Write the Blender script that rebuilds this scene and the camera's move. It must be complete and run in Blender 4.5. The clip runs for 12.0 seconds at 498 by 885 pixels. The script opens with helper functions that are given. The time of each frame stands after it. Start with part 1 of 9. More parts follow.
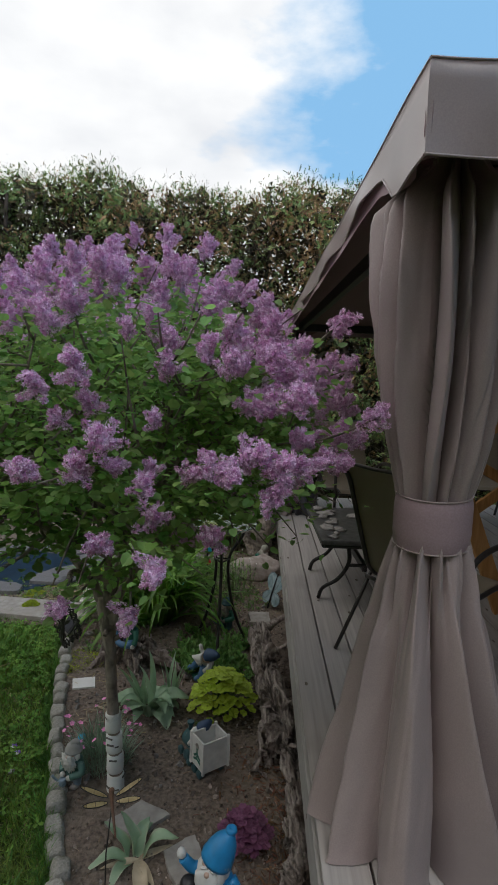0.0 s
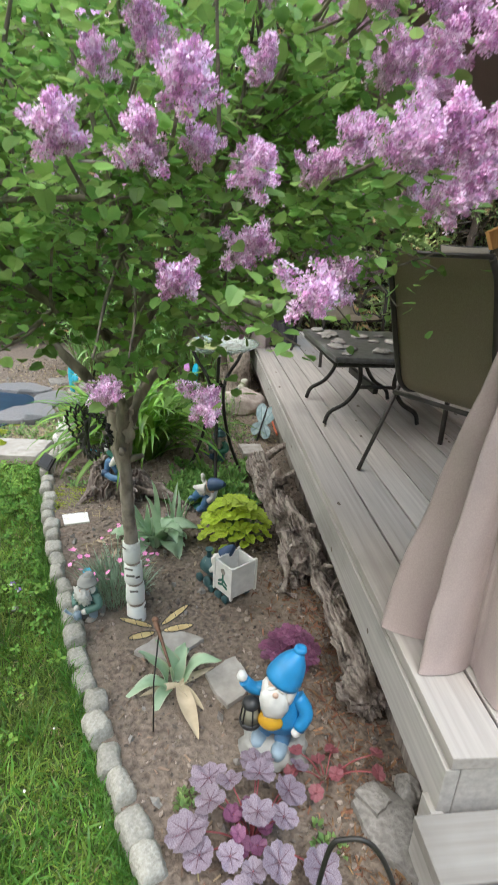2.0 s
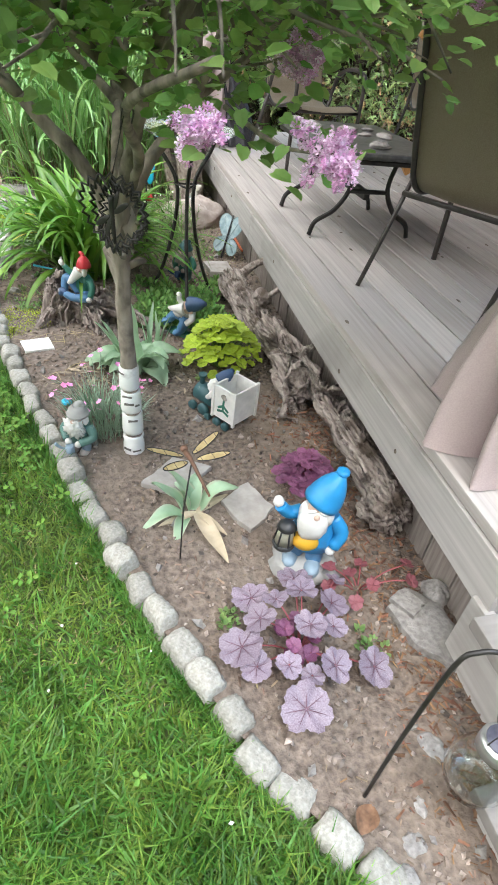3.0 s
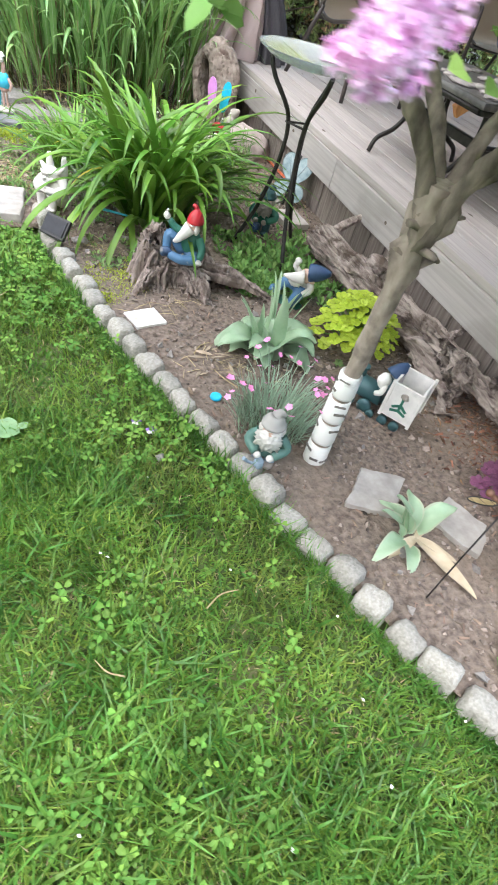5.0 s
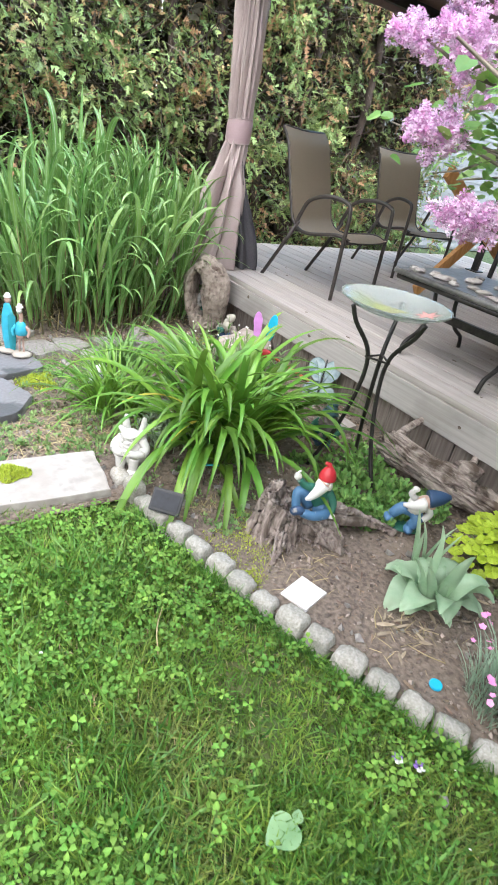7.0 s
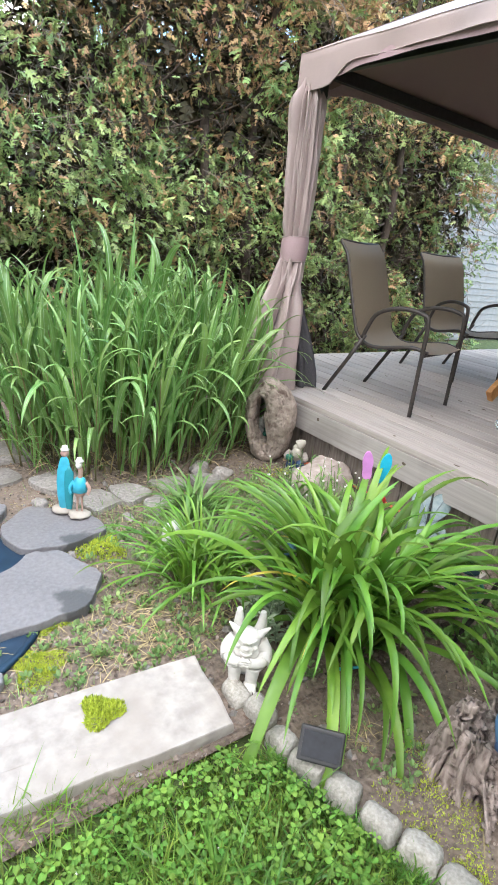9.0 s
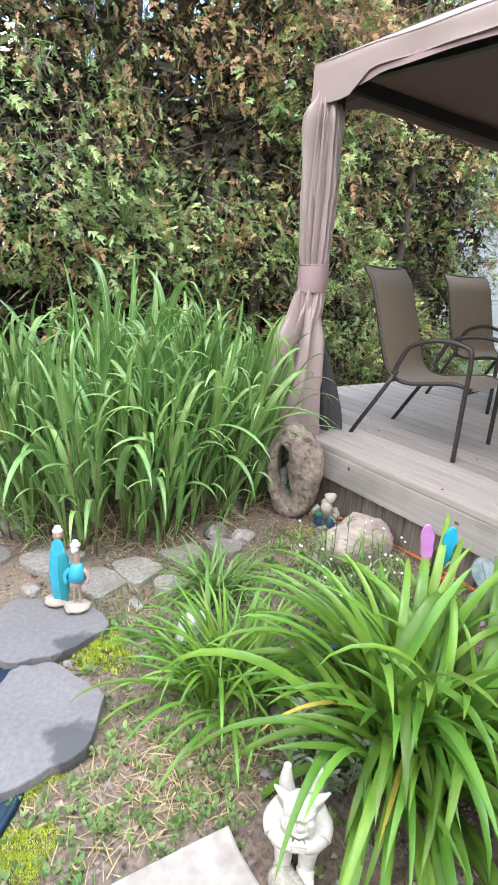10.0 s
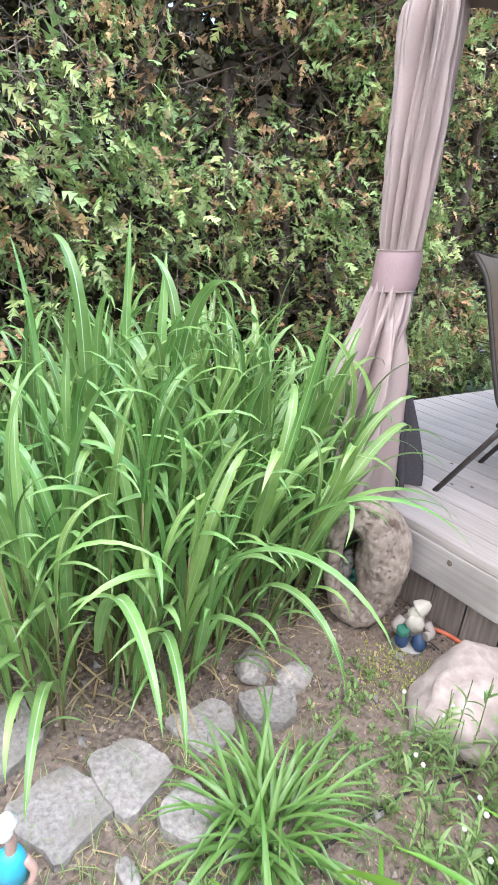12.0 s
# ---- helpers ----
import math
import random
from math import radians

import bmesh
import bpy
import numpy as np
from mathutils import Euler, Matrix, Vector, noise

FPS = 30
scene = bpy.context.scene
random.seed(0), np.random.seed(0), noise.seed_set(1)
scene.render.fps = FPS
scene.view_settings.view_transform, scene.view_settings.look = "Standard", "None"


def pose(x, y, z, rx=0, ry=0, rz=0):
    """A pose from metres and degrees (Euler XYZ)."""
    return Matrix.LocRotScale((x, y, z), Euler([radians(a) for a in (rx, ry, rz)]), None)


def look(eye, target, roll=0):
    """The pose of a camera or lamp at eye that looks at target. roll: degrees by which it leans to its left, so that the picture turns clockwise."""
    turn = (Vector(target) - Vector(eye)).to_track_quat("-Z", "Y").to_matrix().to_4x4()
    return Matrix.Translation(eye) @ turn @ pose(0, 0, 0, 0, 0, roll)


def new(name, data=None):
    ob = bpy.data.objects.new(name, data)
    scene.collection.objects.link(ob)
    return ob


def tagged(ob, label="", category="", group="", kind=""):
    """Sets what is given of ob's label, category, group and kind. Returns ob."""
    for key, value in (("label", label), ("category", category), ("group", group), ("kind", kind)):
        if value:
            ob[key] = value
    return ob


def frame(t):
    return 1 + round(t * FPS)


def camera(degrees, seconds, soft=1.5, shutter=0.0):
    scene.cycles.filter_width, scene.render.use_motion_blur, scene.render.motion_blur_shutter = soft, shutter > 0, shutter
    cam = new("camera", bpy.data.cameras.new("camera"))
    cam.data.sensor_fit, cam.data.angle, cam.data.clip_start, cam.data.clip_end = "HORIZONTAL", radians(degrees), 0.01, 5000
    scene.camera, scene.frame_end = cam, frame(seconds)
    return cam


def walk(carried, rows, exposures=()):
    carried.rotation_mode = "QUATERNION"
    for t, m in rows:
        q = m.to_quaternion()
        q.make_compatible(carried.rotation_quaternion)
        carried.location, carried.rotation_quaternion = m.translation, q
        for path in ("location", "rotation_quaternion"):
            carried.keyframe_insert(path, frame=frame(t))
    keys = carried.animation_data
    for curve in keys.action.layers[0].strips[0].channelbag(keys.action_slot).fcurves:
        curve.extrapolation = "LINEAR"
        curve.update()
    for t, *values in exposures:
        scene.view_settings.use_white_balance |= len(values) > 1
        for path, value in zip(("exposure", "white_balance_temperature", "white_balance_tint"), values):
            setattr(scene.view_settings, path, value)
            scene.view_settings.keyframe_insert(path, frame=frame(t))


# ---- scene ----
cam = camera(49.2, 12.0, 1.6, 0.12)
EXPOSURES = [(0.0, -1.42, 6500, 9), (0.5, -0.92, 6800, 9), (1.0, -0.54, 6850, 9), (1.5, -0.15, 6800, 6), (2.0, 0.42, 6600, 7), (2.5, 0.78, 6500, 8), (5.0, 0.93, 6350, 12), (7.0, 0.86, 6350, 12), (9.5, 0.66, 6450, 13), (11.0, 0.98, 6250, 17), (12.0, 0.98, 6150, 17)]
PATH = [
    (0, (-0.320, 0.94, 1.708), (-0.319, 2.927, 1.485), 2.3),
    (0.5, (-0.376, 0.921, 1.676), (-0.286, 2.899, 1.394), 1.8),
    (1, (-0.479, 1.017, 1.621), (-0.376, 2.992, 1.325), 1.4),
    (1.5, (-0.559, 1.19, 1.529), (-0.408, 3.151, 1.169), 1.4),
    (2, (-0.639, 1.312, 1.4), (-0.405, 3.161, 0.674), 3.1),
    (2.5, (-0.764, 1.39, 1.304), (-0.357, 3.01, 0.205), 6.3),
    (2.7, (-0.814, 1.43, 1.273), (-0.353, 2.968, 0.08), 6.5),
    (4.3, (-1.334, 1.926, 1.206), (-0.635, 3.322, -0.044), 15.2),
    (4.5, (-1.411, 1.965, 1.19), (-0.628, 3.275, -0.103), 15.1),
    (5, (-1.641, 2.088, 1.156), (-0.871, 3.318, -0.22), 16.9),
    (5.5, (-1.878, 2.332, 1.166), (-1.154, 3.564, -0.233), 14.7),
    (6, (-2.022, 2.519, 1.246), (-1.222, 3.784, -0.081), 14.7),
    (6.5, (-2.196, 2.7, 1.274), (-1.059, 3.943, 0.196), 13.4),
    (7, (-2.260, 2.929, 1.301), (-1.126, 4.249, 0.316), 11.6),
    (7.5, (-2.226, 3.191, 1.308), (-1.138, 4.594, 0.386), 9.5),
    (7.7, (-2.239, 3.287, 1.308), (-1.146, 4.699, 0.406), 10.2),
    (9.3, (-2.298, 3.743, 1.291), (-1.120, 5.22, 0.635), 6.4),
    (9.5, (-2.237, 3.833, 1.291), (-1.067, 5.321, 0.647), 5.9),
    (10, (-2.106, 4.031, 1.318), (-0.944, 5.536, 0.696), 4.7),
    (10.5, (-2.023, 4.261, 1.337), (-0.843, 5.761, 0.74), 4.2),
    (11, (-1.939, 4.515, 1.309), (-0.746, 6.002, 0.705), 4.1),
    (11.5, (-1.799, 4.775, 1.3), (-0.611, 6.251, 0.661), 4.2),
    (12, (-1.652, 5.012, 1.336), (-0.484, 6.473, 0.629), 6.1),
]
walk(cam, [(t, look(eye, target, roll)) for t, eye, target, roll in PATH], EXPOSURES)

# ---- daylight: bright broken cloud, soft high sun behind it ----
SUN_ELEV, SUN_AZ = 69.0, 158.0
world = bpy.data.worlds.new("sky")
scene.world = world
world.use_nodes = True
wn, wl = world.node_tree.nodes, world.node_tree.links
wn.clear()
w_out = wn.new("ShaderNodeOutputWorld")
w_bg = wn.new("ShaderNodeBackground")
w_sky = wn.new("ShaderNodeTexSky")
w_sky.sky_type = "NISHITA"
w_sky.sun_disc = False
w_sky.sun_elevation, w_sky.sun_rotation = radians(SUN_ELEV), radians(SUN_AZ)
w_co = wn.new("ShaderNodeTexCoord")
w_map = wn.new("ShaderNodeMapping")
w_map.inputs["Scale"].default_value = (1.0, 1.0, 2.2)
w_map.inputs["Location"].default_value = (0.35, 0.1, 0.0)
w_noise = wn.new("ShaderNodeTexNoise")
w_noise.inputs["Scale"].default_value = 1.7
w_noise.inputs["Detail"].default_value = 9.0
w_noise.inputs["Roughness"].default_value = 0.55
w_ramp = wn.new("ShaderNodeValToRGB")
w_ramp.color_ramp.elements[0].position, w_ramp.color_ramp.elements[1].position = 0.44, 0.56
w_shade = wn.new("ShaderNodeTexNoise")
w_shade.inputs["Scale"].default_value = 3.2
w_shade.inputs["Detail"].default_value = 6.0
w_tone = wn.new("ShaderNodeValToRGB")
w_tone.color_ramp.elements[0].position, w_tone.color_ramp.elements[1].position = 0.32, 0.62
w_tone.color_ramp.elements[0].color = (15.0, 15.3, 16.0, 1)
w_tone.color_ramp.elements[1].color = (20.0, 20.0, 20.0, 1)
w_mix = wn.new("ShaderNodeMix")
w_mix.data_type = "RGBA"
wl.new(w_co.outputs["Generated"], w_map.inputs["Vector"])
wl.new(w_map.outputs["Vector"], w_noise.inputs["Vector"])
wl.new(w_map.outputs["Vector"], w_shade.inputs["Vector"])
w_sep = wn.new("ShaderNodeSeparateXYZ")
wl.new(w_co.outputs["Generated"], w_sep.inputs["Vector"])
w_side = wn.new("ShaderNodeMath")
w_side.operation, w_side.inputs[1].default_value, w_side.inputs[2].default_value = "MULTIPLY_ADD", -0.55, 0.06
wl.new(w_sep.outputs["X"], w_side.inputs[0])
w_sum = wn.new("ShaderNodeMath")
w_sum.operation = "ADD"
wl.new(w_noise.outputs["Fac"], w_sum.inputs[0])
wl.new(w_side.outputs["Value"], w_sum.inputs[1])
w_low = wn.new("ShaderNodeMapRange")
w_low.inputs["From Min"].default_value, w_low.inputs["From Max"].default_value = 0.34, 0.10
w_low.inputs["To Min"].default_value, w_low.inputs["To Max"].default_value = 0.0, 0.45
wl.new(w_sep.outputs["Z"], w_low.inputs["Value"])
w_sum2 = wn.new("ShaderNodeMath")
w_sum2.operation = "ADD"
wl.new(w_sum.outputs["Value"], w_sum2.inputs[0])
wl.new(w_low.outputs["Result"], w_sum2.inputs[1])
wl.new(w_sum2.outputs["Value"], w_ramp.inputs["Fac"])
wl.new(w_shade.outputs["Fac"], w_tone.inputs["Fac"])
wl.new(w_ramp.outputs["Color"], w_mix.inputs["Factor"])
w_air = wn.new("ShaderNodeMix")
w_air.data_type = "RGBA"
w_air.inputs["Factor"].default_value = 0.5
w_air.inputs[7].default_value = (8.0, 17.0, 27.0, 1)
wl.new(w_sky.outputs["Color"], w_air.inputs[6])
wl.new(w_air.outputs[2], w_mix.inputs[6])
wl.new(w_tone.outputs["Color"], w_mix.inputs[7])
wl.new(w_mix.outputs[2], w_bg.inputs["Color"])
w_bg.inputs["Strength"].default_value = 0.15
wl.new(w_bg.outputs["Background"], w_out.inputs["Surface"])

sun_data = bpy.data.lights.new("sun", "SUN")
sun_data.energy, sun_data.angle, sun_data.color = 1.4, radians(25), (1.0, 0.96, 0.9)
sun = new("sun", sun_data)
sun.matrix_world = look(Vector((math.sin(radians(SUN_AZ)), math.cos(radians(SUN_AZ)), math.tan(radians(SUN_ELEV)))) * 20, (0, 0, 0))

# ---- materials ----
def mat(name, dark, light, scale=20.0, rough=0.8, bump=0.3, detail=6.0, stretch=(1, 1, 1), metal=0.0, island=0.0, per_object=0.0,
        stain=None, stain_scale=2.5, stain_at=(0.5, 0.7), sheen=0.0, clear=0.0, dist=0.004, through_light=0.0, hue=0.0):
    """A surface of two colours by fine noise, with a coarse stain, tint per piece and fine relief."""
    m = bpy.data.materials.new(name)
    m.use_nodes = True
    n, l = m.node_tree.nodes, m.node_tree.links
    b = n["Principled BSDF"]
    co, mp = n.new("ShaderNodeTexCoord"), n.new("ShaderNodeMapping")
    mp.inputs["Scale"].default_value = stretch
    l.new(co.outputs["Object"], mp.inputs["Vector"])
    nz = n.new("ShaderNodeTexNoise")
    nz.inputs["Scale"].default_value, nz.inputs["Detail"].default_value = scale, detail
    l.new(mp.outputs["Vector"], nz.inputs["Vector"])
    rp = n.new("ShaderNodeValToRGB")
    rp.color_ramp.elements[0].position, rp.color_ramp.elements[1].position = 0.3, 0.7
    rp.color_ramp.elements[0].color, rp.color_ramp.elements[1].color = (*dark, 1), (*light, 1)
    l.new(nz.outputs["Fac"], rp.inputs["Fac"])
    col = rp.outputs["Color"]
    if stain:
        sn = n.new("ShaderNodeTexNoise")
        sn.inputs["Scale"].default_value, sn.inputs["Detail"].default_value = stain_scale, 5.0
        l.new(co.outputs["Object"], sn.inputs["Vector"])
        sr = n.new("ShaderNodeMapRange")
        sr.inputs["From Min"].default_value, sr.inputs["From Max"].default_value = stain_at
        l.new(sn.outputs["Fac"], sr.inputs["Value"])
        mx = n.new("ShaderNodeMix")
        mx.data_type = "RGBA"
        mx.inputs[7].default_value = (*stain, 1)
        l.new(sr.outputs["Result"], mx.inputs["Factor"])
        l.new(col, mx.inputs[6])
        col = mx.outputs[2]
    for amount, kind in ((island, "island"), (per_object, "object")):
        if amount:
            src = n.new("ShaderNodeNewGeometry" if kind == "island" else "ShaderNodeObjectInfo")
            hs = n.new("ShaderNodeHueSaturation")
            vr = n.new("ShaderNodeMapRange")
            vr.inputs["To Min"].default_value, vr.inputs["To Max"].default_value = 1 - amount, 1 + amount
            out = src.outputs["Random Per Island" if kind == "island" else "Random"]
            l.new(out, vr.inputs["Value"])
            l.new(vr.outputs["Result"], hs.inputs["Value"])
            if hue:
                hr = n.new("ShaderNodeMapRange")
                hr.inputs["To Min"].default_value, hr.inputs["To Max"].default_value = 0.5 - hue, 0.5 + hue
                wrap = n.new("ShaderNodeMath")
                wrap.operation = "FRACT"
                mul = n.new("ShaderNodeMath")
                mul.operation = "MULTIPLY"
                mul.inputs[1].default_value = 7.31
                l.new(out, mul.inputs[0])
                l.new(mul.outputs[0], wrap.inputs[0])
                l.new(wrap.outputs[0], hr.inputs["Value"])
                l.new(hr.outputs["Result"], hs.inputs["Hue"])
            l.new(col, hs.inputs["Color"])
            col = hs.outputs["Color"]
    l.new(col, b.inputs["Base Color"])
    b.inputs["Roughness"].default_value, b.inputs["Metallic"].default_value = rough, metal
    b.inputs["Sheen Weight"].default_value = sheen
    b.inputs["Coat Weight"].default_value = clear
    if bump:
        bp = n.new("ShaderNodeBump")
        bp.inputs["Strength"].default_value, bp.inputs["Distance"].default_value = bump, dist
        l.new(nz.outputs["Fac"], bp.inputs["Height"])
        l.new(bp.outputs["Normal"], b.inputs["Normal"])
    if through_light:
        tr = n.new("ShaderNodeBsdfTranslucent")
        ms = n.new("ShaderNodeMixShader")
        ms.inputs["Fac"].default_value = through_light
        l.new(col, tr.inputs["Color"])
        l.new(b.outputs["BSDF"], ms.inputs[1])
        l.new(tr.outputs["BSDF"], ms.inputs[2])
        l.new(ms.outputs["Shader"], n["Material Output"].inputs["Surface"])
    return m


def glass(name, colour, rough=0.05):
    m = bpy.data.materials.new(name)
    m.use_nodes = True
    b = m.node_tree.nodes["Principled BSDF"]
    b.inputs["Base Color"].default_value = (*colour, 1)
    b.inputs["Transmission Weight"].default_value = 1.0
    b.inputs["Roughness"].default_value = rough
    b.inputs["IOR"].default_value = 1.45
    return m


M_TURF = mat("turf soil", (0.042, 0.062, 0.018), (0.095, 0.13, 0.036), 14, 0.95, 0.6, stain=(0.14, 0.13, 0.06), stain_scale=3.5, stain_at=(0.55, 0.78), dist=0.02)
M_SOIL = mat("garden soil", (0.085, 0.063, 0.049), (0.255, 0.198, 0.16), 60, 0.95, 0.9, detail=12, stain=(0.24, 0.188, 0.148), stain_scale=2.2, stain_at=(0.45, 0.8), dist=0.012)
M_CRUMB = mat("soil crumbs", (0.10, 0.076, 0.062), (0.34, 0.28, 0.24), 40, 0.95, 0.3, island=0.65)
M_CHIP = mat("wood chips", (0.12, 0.078, 0.055), (0.29, 0.205, 0.145), 40, 0.9, 0.3, island=0.4, hue=0.02)
M_GRASS = mat("lawn grass", (0.085, 0.185, 0.02), (0.225, 0.36, 0.06), 6, 0.6, 0.0, island=0.45, hue=0.03, through_light=0.35, stain=(0.20, 0.24, 0.06), stain_scale=2.4, stain_at=(0.52, 0.74))
M_GRASS_DEEP = mat("long lawn grass", (0.055, 0.155, 0.02), (0.15, 0.31, 0.055), 6, 0.45, 0.0, island=0.35, hue=0.02, through_light=0.35)
M_CLOVER = mat("clover leaf", (0.085, 0.215, 0.028), (0.21, 0.385, 0.064), 8, 0.75, 0.0, island=0.3, hue=0.015, through_light=0.3)
M_STRAW = mat("dry grass", (0.30, 0.24, 0.12), (0.45, 0.36, 0.2), 20, 0.9, 0.0, island=0.3)
M_DECK = mat("weathered deck board", (0.36, 0.322, 0.298), (0.48, 0.437, 0.407), 16, 0.85, 0.35, detail=10, stretch=(4, 0.12, 4), per_object=0.16, stain=(0.27, 0.245, 0.225), stain_scale=1.8, stain_at=(0.55, 0.85), dist=0.003)
M_FASCIA = mat("weathered fascia", (0.36, 0.332, 0.31), (0.48, 0.45, 0.423), 16, 0.85, 0.35, detail=10, stretch=(4, 0.12, 4), per_object=0.08, stain=(0.2, 0.18, 0.16), stain_scale=2.0, stain_at=(0.5, 0.8), dist=0.003)
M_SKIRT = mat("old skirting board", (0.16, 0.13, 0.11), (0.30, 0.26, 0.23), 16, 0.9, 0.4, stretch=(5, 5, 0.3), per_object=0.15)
M_FABRIC = mat("taupe canopy fabric", (0.42, 0.333, 0.318), (0.48, 0.386, 0.370), 260, 0.3, 0.06, detail=2, stain=(0.31, 0.255, 0.25), stain_scale=1.5, sheen=0.15, dist=0.001, through_light=0.12)
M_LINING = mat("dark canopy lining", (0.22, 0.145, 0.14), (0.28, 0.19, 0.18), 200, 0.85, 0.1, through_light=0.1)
M_BAND = mat("mauve tie band", (0.36, 0.25, 0.265), (0.42, 0.30, 0.315), 200, 0.7, 0.15, detail=2, dist=0.001)
M_IRON = mat("dark bronze metal", (0.02, 0.018, 0.017), (0.045, 0.04, 0.037), 40, 0.45, 0.1, metal=0.3)
M_SLING = mat("taupe mesh sling", (0.30, 0.245, 0.175), (0.39, 0.325, 0.24), 300, 0.6, 0.3, detail=1, dist=0.001, through_light=0.3)
M_BLACK = mat("black plastic", (0.012, 0.012, 0.013), (0.03, 0.03, 0.032), 30, 0.4, 0.05)
M_CEDAR = mat("orange cedar timber", (0.42, 0.19, 0.055), (0.62, 0.33, 0.12), 10, 0.6, 0.2, stretch=(4, 4, 0.4))
M_SIDING = mat("white vinyl siding", (0.25, 0.245, 0.235), (0.31, 0.305, 0.295), 8, 0.5, 0.05, per_object=0.03)
M_BARK = mat("lilac bark", (0.09, 0.073, 0.06), (0.36, 0.30, 0.245), 30, 0.95, 1.0, stretch=(1, 1, 0.35), detail=8, dist=0.008)
M_BARK_PALE = mat("smooth grey lilac bark", (0.21, 0.17, 0.138), (0.47, 0.395, 0.33), 30, 0.9, 0.8, stretch=(1, 1, 0.4), detail=8, stain=(0.07, 0.055, 0.045), stain_scale=11, stain_at=(0.55, 0.75), dist=0.006)
M_LILAC_LEAF = mat("lilac leaf", (0.15, 0.30, 0.065), (0.36, 0.55, 0.17), 9, 0.45, 0.0, island=0.35, hue=0.02, through_light=0.55)
M_FLORET = mat("lilac floret", (0.80, 0.51, 0.74), (0.96, 0.80, 0.95), 45, 0.6, 0.0, island=0.28, hue=0.015, through_light=0.3)
M_CEDAR_SPRAY = mat("cedar spray", (0.165, 0.255, 0.075), (0.41, 0.53, 0.21), 5, 0.55, 0.0, island=0.5, hue=0.03, through_light=0.2)
# dead brown inner sprays, the hedge's depth shade darkened into their colour
M_CEDAR_INNER = mat("dead inner cedar, shade-toned", (0.03, 0.027, 0.015), (0.095, 0.078, 0.042), 5, 0.8, 0.0, island=0.45, hue=0.02, through_light=0.1)
M_TWIG = mat("bare pale twig", (0.10, 0.078, 0.064), (0.31, 0.255, 0.205), 20, 0.9, 0.0, island=0.35)
M_CEDAR_DRY = mat("browned cedar spray", (0.34, 0.20, 0.095), (0.62, 0.42, 0.23), 5, 0.75, 0.0, island=0.45, hue=0.02, through_light=0.15)
M_HEDGE_BARK = mat("cedar bark", (0.05, 0.038, 0.032), (0.16, 0.12, 0.098), 25, 0.95, 0.6, stretch=(1, 1, 0.2))

# ---- builders ----
rng = random.Random(7)


def mesh_object(name, bm, material, smooth=False):
    me = bpy.data.meshes.new(name)
    bm.to_mesh(me)
    bm.free()
    for m in material if isinstance(material, (list, tuple)) else [material]:
        me.materials.append(m)
    if smooth:
        me.shade_smooth()
    return new(name, me)


def part(name, bm, material, parent=None, label="", smooth=False):
    ob = mesh_object(name, bm, material, smooth)
    ob.parent = parent
    return tagged(ob, label)


def soup(name, verts, faces, material, parent=None, smooth=False):
    """One mesh from arrays of corners and faces."""
    me = bpy.data.meshes.new(name)
    me.from_pydata(verts, [], faces)
    for m in material if isinstance(material, (list, tuple)) else [material]:
        me.materials.append(m)
    if smooth:
        me.shade_smooth()
    ob = new(name, me)
    ob.parent = parent
    return ob


def thing(name, x, y, z, label, category, group="", rz=0, kind=""):
    e = new(name)
    e.empty_display_size = 0.05
    e.matrix_basis = pose(x, y, z, 0, 0, rz)
    return tagged(e, label, category, group, kind)


def box(bm, c, s, rot=None, bevel=0.0, mi=0):
    """A box of size s at c, turned by the matrix rot, with eased edges."""
    r = bmesh.ops.create_cube(bm, size=1.0)
    vs = r["verts"]
    bmesh.ops.transform(bm, matrix=Matrix.Diagonal((*s, 1)), verts=vs)
    if bevel:
        es = list({e for v in vs for e in v.link_edges})
        rb = bmesh.ops.bevel(bm, geom=es, offset=bevel, segments=2, affect="EDGES", profile=0.6)
        vs = list({v for f in rb["faces"] for v in f.verts} | {v for v in vs if v.is_valid})
    m = Matrix.Translation(c) @ (rot.to_4x4() if rot else Matrix())
    bmesh.ops.transform(bm, matrix=m, verts=vs)
    for f in {f for v in vs for f in v.link_faces}:
        f.material_index = mi
    return vs


def tube(bm, pts, radii, seg=8, mi=0, cap=True, flat=1.0):
    """A round bar along pts, with one radius or one for each point."""
    pts = [Vector(p) for p in pts]
    if not isinstance(radii, (list, tuple)):
        radii = [radii] * len(pts)
    rings, side = [], None
    for i, p in enumerate(pts):
        d = (pts[min(i + 1, len(pts) - 1)] - pts[max(i - 1, 0)]).normalized()
        if side is None:
            side = d.orthogonal().normalized()
        side = (side - d * side.dot(d)).normalized()
        up = d.cross(side)
        rings.append([bm.verts.new(p + (side * math.cos(a) + up * math.sin(a) * flat) * radii[i]) for a in [2 * math.pi * k / seg for k in range(seg)]])
    for a, b in zip(rings, rings[1:]):
        for k in range(seg):
            f = bm.faces.new((a[k], a[(k + 1) % seg], b[(k + 1) % seg], b[k]))
            f.material_index, f.smooth = mi, True
    if cap:
        for ring in (list(reversed(rings[0])), rings[-1]):
            f = bm.faces.new(ring)
            f.material_index = mi
    return [v for r in rings for v in r]


def curve(points, n=12):
    """Points along a smooth line through the given ones."""
    ps = [Vector(p) for p in points]
    ps = [2 * ps[0] - ps[1]] + ps + [2 * ps[-1] - ps[-2]]
    out = []
    for i in range(1, len(ps) - 2):
        a, b, c, d = ps[i - 1:i + 3]
        for k in range(n):
            t = k / n
            out.append(0.5 * ((2 * b) + (c - a) * t + (2 * a - 5 * b + 4 * c - d) * t * t + (3 * b - a - 3 * c + d) * t ** 3))
    return out + [ps[-2]]


